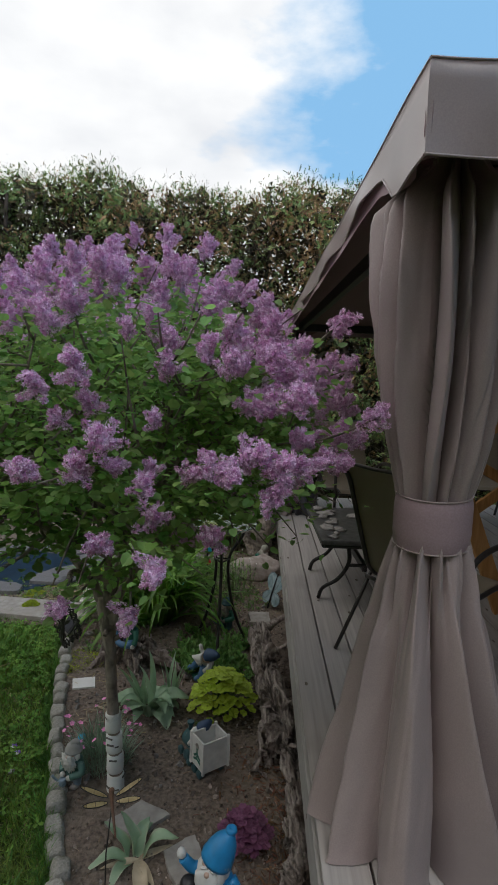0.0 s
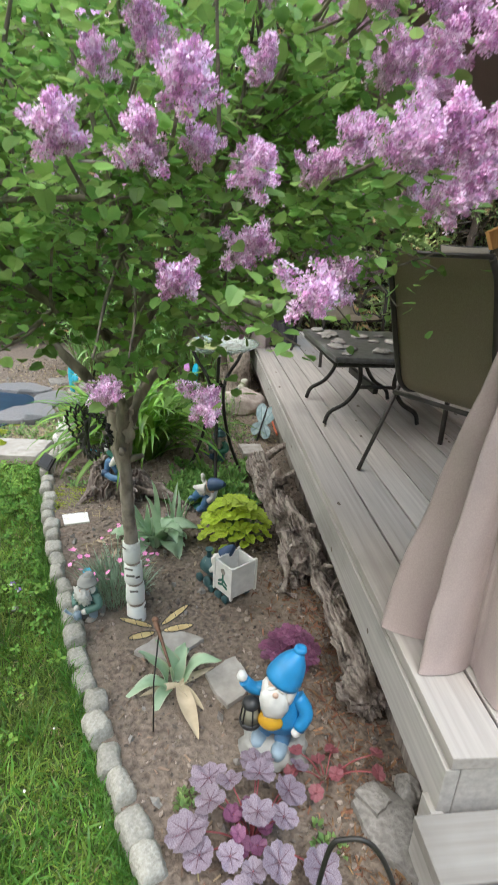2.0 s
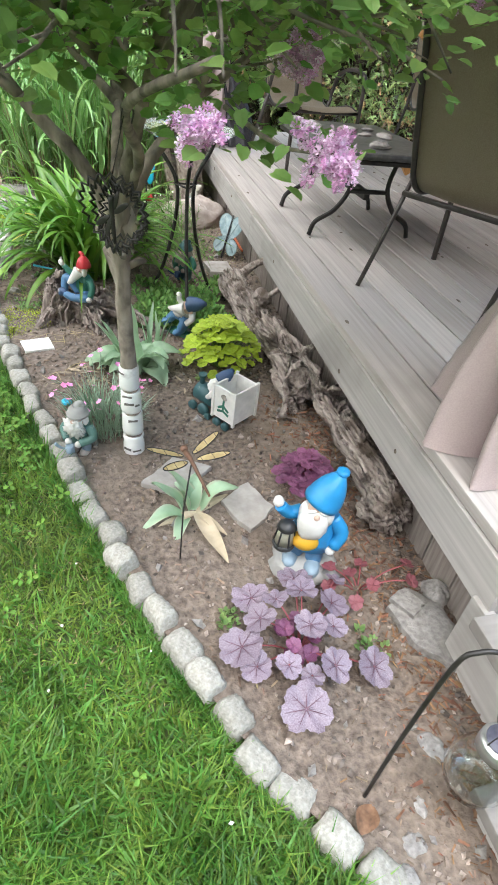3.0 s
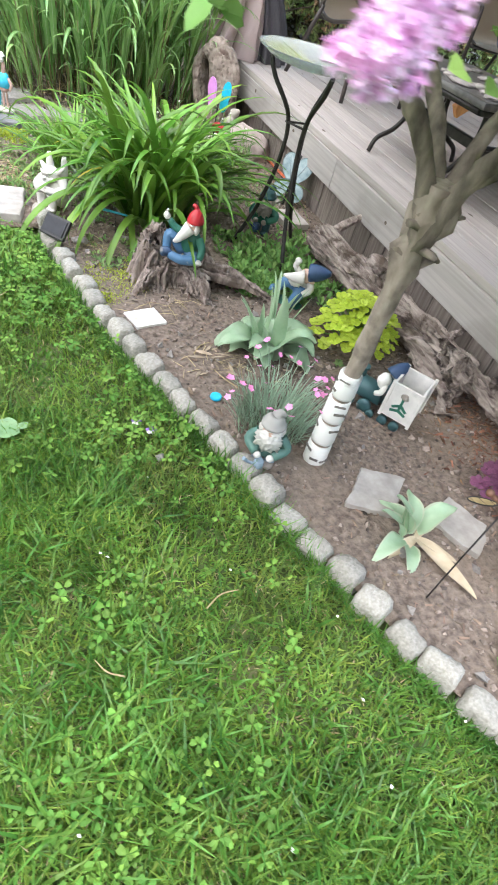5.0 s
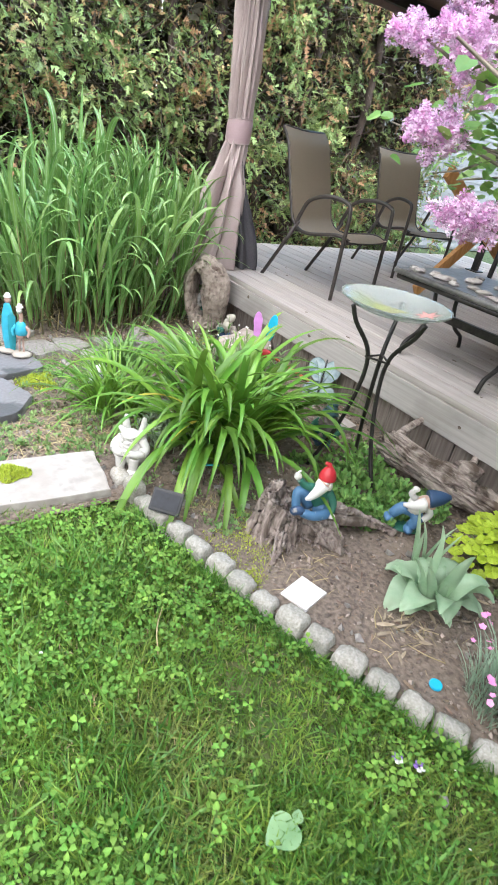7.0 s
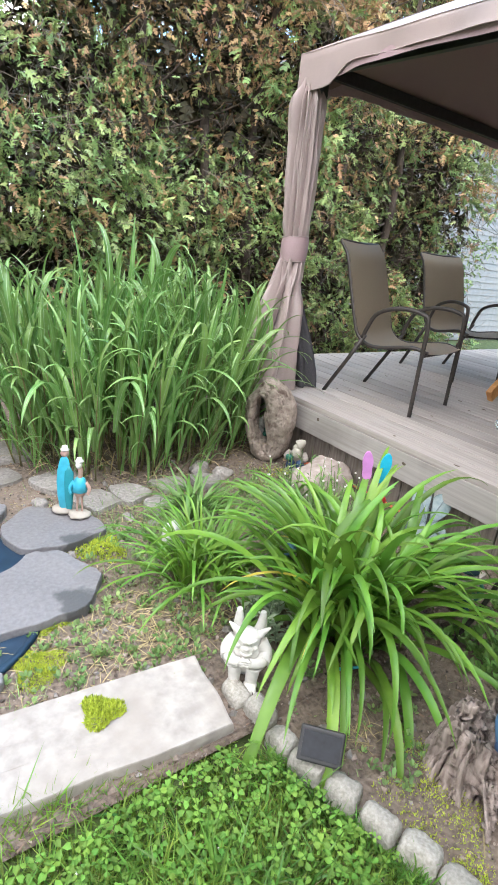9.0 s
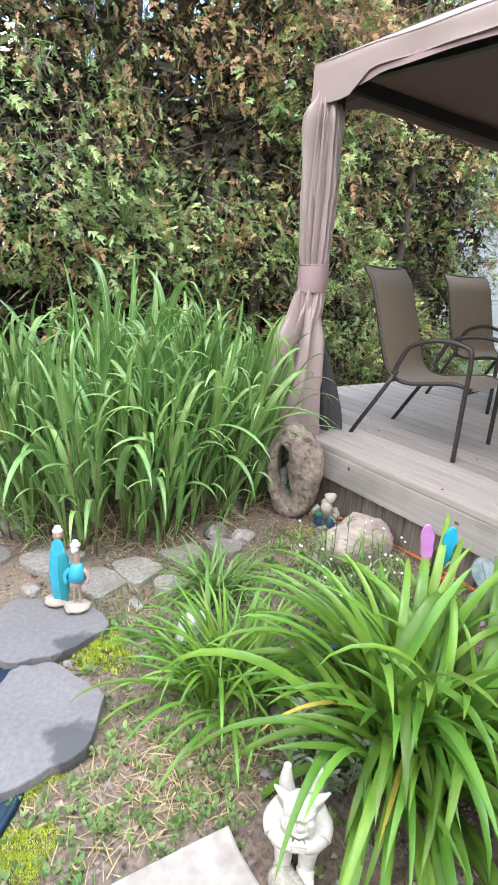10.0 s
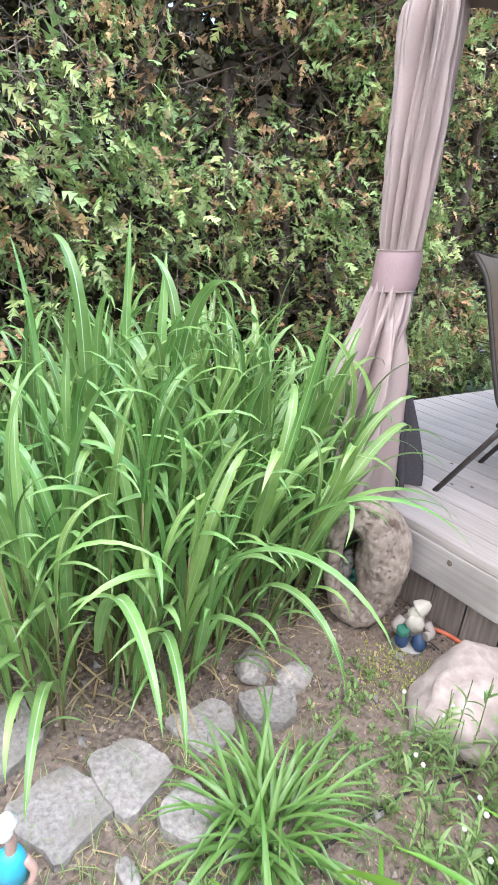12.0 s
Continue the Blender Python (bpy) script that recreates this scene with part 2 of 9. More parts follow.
def lathe(bm, profile, seg=20, c=(0, 0, 0), mi=0, sx=1.0, sy=1.0, rot=None):
    """A turned form of (radius, height) pairs."""
    rings = []
    for r, z in profile:
        ring = []
        for k in range(seg):
            a = 2 * math.pi * k / seg
            v = Vector((r * math.cos(a) * sx, r * math.sin(a) * sy, z))
            if rot:
                v = rot @ v
            ring.append(bm.verts.new(v + Vector(c)))
        rings.append(ring)
    for a, b in zip(rings, rings[1:]):
        for k in range(seg):
            f = bm.faces.new((a[k], a[(k + 1) % seg], b[(k + 1) % seg], b[k]))
            f.material_index, f.smooth = mi, True
    for ring in (list(reversed(rings[0])), rings[-1]):
        f = bm.faces.new(ring)
        f.material_index = mi
    return [v for r in rings for v in r]


def blob(bm, c, s, rough=0.15, freq=2.0, sub=3, mi=0, rot=None, seed=0.0, flat_bottom=None):
    """A rounded uneven lump with half sizes s."""
    r = bmesh.ops.create_icosphere(bm, subdivisions=sub, radius=1.0)
    for v in r["verts"]:
        d = 1 + rough * noise.fractal(v.co * freq + Vector((seed, seed * 1.7, -seed)), 0.7, 2.0, 3)
        p = Vector((v.co.x * s[0] * d, v.co.y * s[1] * d, v.co.z * s[2] * d))
        if rot:
            p = rot @ p
        v.co = p + Vector(c)
        if flat_bottom is not None and v.co.z < flat_bottom:
            v.co.z = flat_bottom
    for f in {f for v in r["verts"] for f in v.link_faces}:
        f.material_index, f.smooth = mi, True
    return r["verts"]


def fuse(bm, voxel):
    """Melt overlapping forms into one skin of even small faces."""
    me = bpy.data.meshes.new("melt")
    bm.to_mesh(me)
    bm.free()
    ob = new("melt", me)
    md = ob.modifiers.new("melt", "REMESH")
    md.mode, md.voxel_size = "VOXEL", voxel
    done = bpy.data.meshes.new_from_object(ob.evaluated_get(bpy.context.evaluated_depsgraph_get()))
    bpy.data.objects.remove(ob)
    out = bmesh.new()
    out.from_mesh(done)
    bpy.data.meshes.remove(done)
    bpy.data.meshes.remove(me)
    out.normal_update()
    for f in out.faces:
        f.smooth = True
    return out


def spin(x=0, y=0, z=0):
    return Euler((radians(x), radians(y), radians(z))).to_matrix()


def smoothstep(a, b, x):
    t = min(1.0, max(0.0, (x - a) / (b - a)))
    return t * t * (3 - 2 * t)


# the bed's outer line: x of the stone edging at each y
EDGE_Y = [0.6, 1.45, 1.70, 1.94, 2.30, 2.77, 3.28, 3.78, 4.29, 4.60]
EDGE_X = [0.60, -0.22, -0.45, -0.62, -0.79, -0.97, -1.15, -1.31, -1.43, -1.46]


def edge_x(y):
    return float(np.interp(y, EDGE_Y, EDGE_X))


def is_lawn(x, y):
    if y < 4.47:
        return x < edge_x(y) - 0.03
    return x < -3.0

# ---- ground ----
def ground_z(x, y):
    return 0.02 * noise.noise(Vector((x * 0.9, y * 0.9, 0.3))) + 0.008 * noise.noise(Vector((x * 4, y * 4, 1.3)))


bm = bmesh.new()
bmesh.ops.create_grid(bm, x_segments=70, y_segments=70, size=1)
for v in bm.verts:
    v.co.x = math.copysign(abs(v.co.x) ** 3 * 400 + abs(v.co.x) * 8, v.co.x)
    v.co.y = math.copysign(abs(v.co.y) ** 3 * 400 + abs(v.co.y) * 8, v.co.y)
    v.co.z = -0.02 + 0.3 * ground_z(v.co.x, v.co.y)
tagged(part("ground", bm, M_TURF, None, smooth=True), "green lawn turf reaching away on all sides", "ground", kind="structure")

# soil of the bed and of the path behind it
NX, NY = 150, 300
vs, fs = [], []
for j in range(NY + 1):
    y = 1.2 + 7.6 * j / NY
    x0 = edge_x(y) - 0.01 if y < 4.47 else -3.35 + 0.3 * noise.noise(Vector((0.3, y * 1.3, 0)))
    x1 = 0.45 if y > 2.2 else 0.6
    for i in range(NX + 1):
        x = x0 + (x1 - x0) * i / NX
        z = 0.012 + ground_z(x, y) + 0.006 * noise.noise(Vector((x * 22, y * 22, 0))) + 0.003 * noise.noise(Vector((x * 60, y * 60, 4)))
        pond = smoothstep(0.42, 0.36, math.hypot((x + 2.22) / 1.0, (y - 5.45) / 1.15))
        vs.append((x, y, z - 0.4 * pond))
for j in range(NY):
    for i in range(NX):
        a = j * (NX + 1) + i
        fs.append((a, a + 1, a + NX + 2, a + NX + 1))
tagged(soup("bed_soil", vs, fs, M_SOIL, smooth=True), "grey brown crumbly garden soil of the flower bed", "soil", kind="structure")

# ---- deck ----
DZ, DX1, DY0, DY1 = 0.40, 4.4, 2.07, 7.2
deck = thing("deck", 0, 0, 0, "weathered grey wooden deck with unpainted boards", "deck", kind="structure")
deck.matrix_basis = pose(0, 6.4, 0) @ pose(0, 0, 0, 0, 0, -1.1) @ pose(0, -6.4, 0)


def board_mesh(name, s, material, bev=0.004):
    bm = bmesh.new()
    box(bm, (0, 0, 0), s, bevel=bev)
    me = bpy.data.meshes.new(name)
    bm.to_mesh(me)
    bm.free()
    me.materials.append(material)
    return me


def piece(name, me, parent, m):
    ob = new(name, me)
    ob.parent = parent
    ob.matrix_basis = m
    return ob


BW = 0.142
long_board = board_mesh("deck_board", (BW - 0.008, DY1 - DY0, 0.034), M_DECK)
for k in range(int(DX1 / BW)):
    piece("deck_board", long_board, deck, pose(0.0 + BW * (k + 0.5), (DY0 + DY1) / 2, DZ - 0.017 + rng.uniform(-0.001, 0.001)))
fas = board_mesh("fascia_board", (0.034, 2.55, 0.15), M_FASCIA)
piece("fascia_board", fas, deck, pose(0.012, DY0 + 1.277, DZ - 0.036 - 0.076))
piece("fascia_board", fas, deck, pose(0.014, DY0 + 3.835, DZ - 0.036 - 0.076))
front = board_mesh("fascia_board", (DX1, 0.034, 0.15), M_FASCIA)
piece("fascia_board", front, deck, pose(DX1 / 2 + 0.03, DY0 + 0.02, DZ - 0.036 - 0.076))
knot_bm = bmesh.new()
lathe(knot_bm, [(0.002, 0.0), (0.010, 0.0), (0.014, -0.003)], 12)
knot_me = bpy.data.meshes.new("knot")
knot_bm.to_mesh(knot_me)
knot_bm.free()
knot_me.materials.append(mat("dark wood knot", (0.10, 0.075, 0.06), (0.2, 0.16, 0.13), 60, 0.9, 0.4))
for k in range(6):
    piece("knot", knot_me, deck, pose(0.012 - 0.0175, DY0 + 0.45 + 0.83 * k + rng.uniform(-0.3, 0.3), DZ - 0.112 + rng.uniform(-0.05, 0.05), 0, -90, 0) @ Matrix.Diagonal((rng.uniform(0.5, 1.0), rng.uniform(0.6, 1.4), 1, 1)))
for k in range(30):
    piece("knot", knot_me, deck, pose(BW * (rng.randrange(0, 9) + 0.5) + rng.uniform(-0.04, 0.04), rng.uniform(2.2, 7.0), DZ + 0.0012) @ Matrix.Diagonal((rng.uniform(0.4, 0.8), rng.uniform(0.6, 1.6), 1, 1)))
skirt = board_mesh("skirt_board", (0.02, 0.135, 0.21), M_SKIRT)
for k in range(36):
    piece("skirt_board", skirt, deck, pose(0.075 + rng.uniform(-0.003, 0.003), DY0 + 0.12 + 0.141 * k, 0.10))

# ---- gazebo ----
EAVE, GX0, GX1, GY0, GY1 = 2.37, 0.02, 3.65, 2.13, 6.47
gazebo = thing("gazebo", (GX0 + GX1) / 2, (GY0 + GY1) / 2, DZ, "taupe fabric gazebo canopy on dark metal posts on the deck", "gazebo")


def canopy_side(a, b, apex_a, apex_b, scoop, name, material, off=0.0):
    """One roof slope with its valance below, sagging a little."""
    bm = bmesh.new()
    rows = []
    N = 80
    for r in range(13 if off else 15):
        row = []
        for i in range(N + 1):
            u = i / N
            e = Vector(a).lerp(Vector(b), u)
            t = Vector(apex_a).lerp(Vector(apex_b), u)
            if r <= 9:
                w = r / 9
                p = t.lerp(e, w)
                p.z -= 0.10 * math.sin(math.pi * w) * math.sin(math.pi * u) + off - 0.02 * w * noise.noise(Vector((u * 9, w * 5, a[0] + 3)))
            else:
                w = (r - 9) / 5
                corner = min(u, 1 - u)
                drop = 0.19 - 0.10 * smoothstep(0.055, 0.095, corner)
                p = e + Vector((0, 0, -drop * w - off))
                n = (Vector(b) - Vector(a)).normalized().cross(Vector((0, 0, 1)))
                p += n * (0.012 * math.sin(u * 31) * w * smoothstep(0.06, 0.16, corner))
                p += n * 0.012 * w * noise.noise(Vector((u * 22, w * 1.2, a[1])))
            q = p - gazebo.matrix_basis.translation
            if off:
                q.x *= 0.99
                q.y *= 0.992
            row.append(bm.verts.new(q))
        rows.append(row)
    for p, q in zip(rows, rows[1:]):
        for i in range(N):
            f = bm.faces.new((p[i], p[i + 1], q[i + 1], q[i]))
            f.smooth = True
    if not off:
        hem = bmesh.new()
        tube(hem, [v.co.copy() for v in rows[-1]], 0.0035, 5, cap=False)
        seam = bmesh.new()
        tube(seam, [v.co.copy() for v in rows[9]], 0.003, 5, cap=False)
    ob = part(name, bm, material, gazebo)
    if not off:
        part("hem", hem, material, ob)
        part("seam", seam, material, ob)
    return ob


C00, C10, C11, C01 = (GX0, GY0, EAVE + 0.01), (GX1, GY0, EAVE), (GX1, GY1, EAVE - 0.06), (GX0 - 0.02, GY1, EAVE - 0.07)
AP0, AP1 = ((GX0 + GX1) / 2, GY0 + 1.9, EAVE + 0.95), ((GX0 + GX1) / 2, GY1 - 1.9, EAVE + 0.95)
for a, b, p, q in ((C00, C10, AP0, AP0), (C10, C11, AP0, AP1), (C11, C01, AP1, AP1), (C01, C00, AP1, AP0)):
    canopy_side(a, b, p, q, 0.1, "canopy_panel", M_FABRIC)
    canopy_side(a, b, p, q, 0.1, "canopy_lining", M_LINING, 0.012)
    trim = bmesh.new()
    rows_t = []
    for dz in (0.05, 0.085, 0.115):
        row = []
        for i in range(81):
            u = i / 80
            e = Vector(a).lerp(Vector(b), u)
            corner = min(u, 1 - u)
            w3 = smoothstep(0.07, 0.11, corner)
            inn = (Vector(b) - Vector(a)).normalized().cross(Vector((0, 0, 1))) * -0.012
            row.append(trim.verts.new(e + inn + Vector((0, 0, -dz - (1 - w3) * 0.035 + 0.004 * math.sin(40 * u))) - gazebo.matrix_basis.translation))
        rows_t.append(row)
    for r0, r1 in zip(rows_t, rows_t[1:]):
        for i in range(80):
            trim.faces.new((r0[i], r0[i + 1], r1[i + 1], r1[i])).smooth = True
    part("valance_trim", trim, M_BAND, gazebo, "pinkish inner valance strip")
for px, py in ((0.21, 2.45), (3.4, 2.45), (3.4, 6.4), (0.15, 6.43)):
    bm = bmesh.new()
    o = gazebo.matrix_basis.translation
    box(bm, Vector((px, py, (DZ + EAVE - 0.16) / 2)) - o, (0.06, 0.06, EAVE - 0.16 - DZ), bevel=0.006)
    box(bm, Vector((px, py, DZ + 0.006)) - o, (0.14, 0.14, 0.012), bevel=0.003)
    part("post", bm, M_IRON, gazebo)
for a, b in (((0.21, 2.45), (3.4, 2.45)), ((3.4, 2.45), (3.4, 6.4)), ((3.4, 6.4), (0.15, 6.43)), ((0.15, 6.43), (0.21, 2.45))):
    bm = bmesh.new()
    o = gazebo.matrix_basis.translation
    d = Vector((b[0] - a[0], b[1] - a[1], 0))
    box(bm, Vector(((a[0] + b[0]) / 2, (a[1] + b[1]) / 2, EAVE - 0.11)) - o, (d.length - 0.07, 0.04, 0.07), Matrix.Rotation(math.atan2(d.y, d.x), 3, "Z"), 0.004)
    part("beam", bm, M_BLACK, gazebo)


def gazebo_curtain(x, y, z1, label, top, r_band, foot, shift, pleats, seed, band_z=1.34, wide=(1.0, 1.0), lean=0.0):
    """A gathered curtain: deep pleats at the rail, tied by a band, flaring onto the deck."""
    c = thing("gazebo_curtain", x, y, DZ, label, "curtain", "gathered gazebo curtains")
    bm = bmesh.new()
    H, N, R = z1 - DZ, 300, 64
    hb = band_z - DZ
    rc = random.Random(int(seed * 10))
    fine = np.cumsum([0] + [rc.uniform(0.5, 1.5) for _ in range(pleats)])
    fine = fine / fine[-1]
    broad_folds = np.cumsum([0] + [rc.uniform(0.6, 1.6) for _ in range(pleats // 2 + 2)])
    broad_folds = broad_folds / broad_folds[-1]
    depths = [rc.uniform(0.3, 1.0) for _ in range(pleats + 1)]

    def fold(table, s):
        """Height of a flat-sided fold with its ridge off the middle and a sharp crease on each side."""
        s = s % 1.0
        i = min(int(np.searchsorted(table, s, side="right")) - 1, len(table) - 2)
        u = min(1.0, max(0.0, (s - table[i]) / (table[i + 1] - table[i])))
        ridge = 0.25 + 0.5 * ((i * 0.618 + 0.2) % 1)
        v = u / ridge if u < ridge else (1 - u) / (1 - ridge)
        return 1 - depths[i] * (1 - v) ** 1.15

    rows = []
    for j in range(R + 1):
        h = H * j / R
        if h < hb:
            t = 1 - h / hb
            rad = r_band + (foot - r_band) * (0.95 * t + 0.05 * t ** 3)
            dep = 0.55 + 0.4 * smoothstep(0, 0.3, t)
            cx, cy = shift[0] * t ** 1.3, shift[1] * t ** 1.3
            big = smoothstep(0.03, 0.4, t) * 0.95
        else:
            t = (h - hb) / (H - hb)
            rad = (r_band + (top - r_band) * smoothstep(-0.1, 0.8, t)) * (1 - 0.5 * smoothstep(0.86, 0.97, t))
            dep = 0.50 + 0.32 * smoothstep(0, 0.3, t)
            cx, cy = lean * t, 0
            big = 0.35 * smoothstep(0.1, 0.6, t)
        near = math.exp(-((h - hb) / 0.10) ** 2)
        row = []
        for i in range(N):
            a = 2 * math.pi * i / N
            s = a / (2 * math.pi) + 0.016 * math.sin(2.6 * h + 3 * a + seed) + 0.010 * math.sin(6 * h + 2 * a)
            f = (1 - big) * fold(fine, s) + big * fold(broad_folds, s + 0.03 * math.sin(1.7 * h))
            rr = rad * (1 - dep * (1 - f) - 0.10 * near)
            p = Vector((cx + rr * math.cos(a) * wide[0], cy + rr * math.sin(a) * wide[1], h))
            w = 0.008 * noise.noise(Vector((math.cos(a) * 2.6, math.sin(a) * 2.6 + h * 1.5, h * 3 + seed)))
            w += 0.003 * noise.noise(Vector((math.cos(a) * 7 + h * 5, math.sin(a) * 7, h * 9 + seed)))
            w -= 0.007 * (1 - min(1.0, 5 * abs(noise.noise(Vector((math.cos(a) * 3.5, math.sin(a) * 3.5 + h * 1.2, h * 2.6 - seed)))))) * (1 - near)
            p.x += w * math.cos(a)
            p.y += w * math.sin(a)
            if j == 0:
                p.z = 0.004
            elif j == 1:
                p.z = 0.02
            elif j == R:
                p.z += 0.03 * math.sin(3 * a + seed)
            row.append(bm.verts.new(p))
        rows.append(row)
    for p, q in zip(rows, rows[1:]):
        for i in range(N):
            fc = bm.faces.new((p[i], p[(i + 1) % N], q[(i + 1) % N], q[i]))
            fc.smooth = True
    part("fabric", bm, M_FABRIC, c)
    bm = bmesh.new()
    rows = []
    for j in range(9):
        h = band_z - DZ - 0.075 + 0.15 * j / 8
        o = {0: 0.0, 8: 0.0, 1: 0.004, 7: 0.004}.get(j, 0.006)
        rows.append([bm.verts.new(Vector(((r_band * 1.0 + o) * math.cos(a) * wide[0], (r_band * 1.0 + o) * math.sin(a) * wide[1], h + 0.008 * math.sin(a + seed)))) for a in [2 * math.pi * k / 48 for k in range(48)]])
    for p, q in zip(rows, rows[1:]):
        for i in range(48):
            fc = bm.faces.new((p[i], p[(i + 1) % 48], q[(i + 1) % 48], q[i]))
            fc.smooth = True
    band = part("tie_band", bm, M_BAND, c, "mauve fabric tie band")
    for dz in (-0.073, 0.073):
        bm = bmesh.new()
        tube(bm, [Vector(((r_band + 0.003) * math.cos(a) * wide[0], (r_band + 0.003) * math.sin(a) * wide[1], band_z - DZ + dz + 0.008 * math.sin(a + seed))) for a in [2 * math.pi * k / 48 for k in range(49)]], 0.0022, 6, cap=False)
        part("piping", bm, M_FABRIC, band)
    return c


gazebo_curtain(0.215, 2.47, 2.31, "taupe gazebo curtain gathered by a mauve band, flaring onto the deck", 0.235, 0.102, 0.345, (0.02, -0.02), 14, 0.6)
far_curtain = gazebo_curtain(0.09, 6.41, 2.20, "taupe gazebo curtain tied beside tall grass at the deck's edge", 0.122, 0.080, 0.26, (-0.19, -0.03), 13, 2.2, 1.27, (1.0, 1.0), -0.04)

# dark insect netting gathered behind the far curtain
M_NET = mat("charcoal netting", (0.045, 0.043, 0.05), (0.085, 0.08, 0.09), 220, 0.85, 0.1, detail=2, dist=0.001)
bm = bmesh.new()
rows = []
for j in range(41):
    h = (2.16 - DZ) * j / 40
    low = smoothstep(0.75, 0.0, h)
    row = []
    for i in range(96):
        a = 2 * math.pi * i / 96
        rr = (0.042 + 0.10 * low) * (1 + 0.22 * math.sin(9 * a + 1.3 * math.sin(2 * h)) + 0.12 * math.sin(4 * a + 2 * h + 1))
        row.append(bm.verts.new((0.035 + 0.11 * low - 0.03 * h + rr * math.cos(a), -0.01 + rr * math.sin(a), max(0.004, h))))
    rows.append(row)
for p, q in zip(rows, rows[1:]):
    for i in range(96):
        bm.faces.new((p[i], p[(i + 1) % 96], q[(i + 1) % 96], q[i])).smooth = True
part("netting", bm, M_NET, far_curtain, "charcoal insect netting")

# plain walls added beyond the view, closing the garden and blocking low sky light
M_LIGHT_BLOCK = mat("grey brown boarding", (0.10, 0.085, 0.07), (0.17, 0.15, 0.125), 5, 0.9, 0.3, stretch=(6, 6, 0.2))
for nm, c, sz in (("wall_east", (4.75, 1.3, 2.4), (0.2, 11.0, 4.8)), ("wall_south", (-1.2, -4.2, 2.8), (12.0, 0.2, 5.6)), ("wall_west", (-8.2, 2.0, 1.4), (0.2, 12.6, 2.8))):
    bm = bmesh.new()
    box(bm, c, sz, None, 0.01)
    tagged(part(nm, bm, M_LIGHT_BLOCK), "plain boarded wall added to block low sky light", "wall", kind="structure")

M_GREYBOARD = mat("pale weathered upright boarding", (0.22, 0.22, 0.225), (0.42, 0.42, 0.42), 5, 0.85, 0.3, stretch=(7, 7, 0.15))
bm = bmesh.new()
for k in range(62):
    box(bm, (-7.9 + 0.148 * k, 9.32 + 0.006 * (k % 3), 1.38), (0.136, 0.025, 2.76), None, 0.004)
tagged(part("wall_north", bm, M_GREYBOARD), "pale grey upright boarding behind the hedge", "wall", kind="structure")

# ---- cedar hedge behind the garden ----
def np_soup(name, V, F, material, parent=None):
    me = bpy.data.meshes.new(name)
    me.from_pydata(V.reshape(-1, 3).tolist(), [], F)
    me.materials.append(material)
    ob = new(name, me)
    ob.parent = parent
    return ob


def rot_stack(yaw, pitch, roll):
    """Rotation matrices Rz(yaw) Ry(-pitch) Rx(roll) for arrays of angles."""
    cy, sy, cp, sp, cr, sr = np.cos(yaw), np.sin(yaw), np.cos(pitch), np.sin(pitch), np.cos(roll), np.sin(roll)
    z = np.zeros_like(yaw)
    o = z + 1
    Rz = np.stack([cy, -sy, z, sy, cy, z, z, z, o], -1).reshape(-1, 3, 3)
    Ry = np.stack([cp, z, -sp, z, o, z, sp, z, cp], -1).reshape(-1, 3, 3)
    Rx = np.stack([o, z, z, z, cr, -sr, z, sr, cr], -1).reshape(-1, 3, 3)
    return Rz @ Ry @ Rx


def scatter(name, tv, tf, pos, R, size, material, parent=None):
    """Many turned and scaled copies of one small form, joined."""
    V = np.einsum("nij,kj->nki", R, tv) * size[:, None, None] + pos[:, None, :]
    k = len(tv)
    F = [tuple(i + n * k for i in f) for n in range(len(pos)) for f in tf]
    return np_soup(name, V, F, material, parent)


def spray_form(leaflets=6, seed=1):
    """A flat fan of scale foliage on one spine, one unit long."""
    r = random.Random(seed)
    v = [(0, 0.0, 0)]
    f = []
    spine = [0]
    for k in range(leaflets):
        s = (k + 1) / leaflets
        spine.append(len(v))
        v.append((s * 0.95, 0.05 * math.sin(3 * s + seed), -0.16 * s * s))
    for k in range(leaflets):
        a, b = spine[k], spine[k + 1]
        for side in (-1, 1):
            if k == leaflets - 1 and side == 1:
                continue
            ln = (0.46 - 0.27 * k / leaflets) * r.uniform(0.7, 1.3)
            bx, by, bz = v[a]
            an = radians(r.uniform(28, 50))
            i = len(v)
            v.append((bx + ln * math.cos(an) * 0.55 + 0.03, by + side * (ln * math.sin(an) * 0.5 + 0.032), bz + 0.01))
            v.append((bx + ln * math.cos(an), by + side * ln * math.sin(an), bz - 0.06 * r.random()))
            f.append((a, b, i) if side > 0 else (b, a, i))
            f.append((b, i + 1, i) if side > 0 else (i + 1, b, i))
    return np.array(v), f


nr = np.random.RandomState(11)
HX0, HX1, HY = -7.0, 4.35, 7.75


def hedge_top(x):
    return 4.12 + 0.10 * np.sin(x * 1.7) + 0.07 * np.sin(x * 5.1 + 1)


hedge = thing("cedar_hedge", -1.5, HY + 0.4, 0, "tall cedar hedge, green with browned patches and bare gaps", "hedge")
HO = np.array([-1.5, HY + 0.4, 0])


def hedge_points(n, x0=HX0, x1=HX1, z0=0.15):
    x = nr.uniform(x0, x1, n)
    top = hedge_top(x)
    z = z0 + (top - z0) * nr.uniform(0, 1, n) ** 0.9
    bulge = 0.18 * np.sin(x * 2.3 + 0.7 * z) + 0.14 * np.sin(z * 3.1 + x * 1.1)
    y = HY + bulge + np.abs(nr.normal(0, 0.30, n)) + 0.25 * np.clip((z - top + 0.7) / 0.7, 0, 1)
    return np.stack([x, y, z], -1)


def field(P, s, o):
    return np.array([noise.noise(Vector((p[0] * s + o, p[1] * s, p[2] * s))) for p in P])


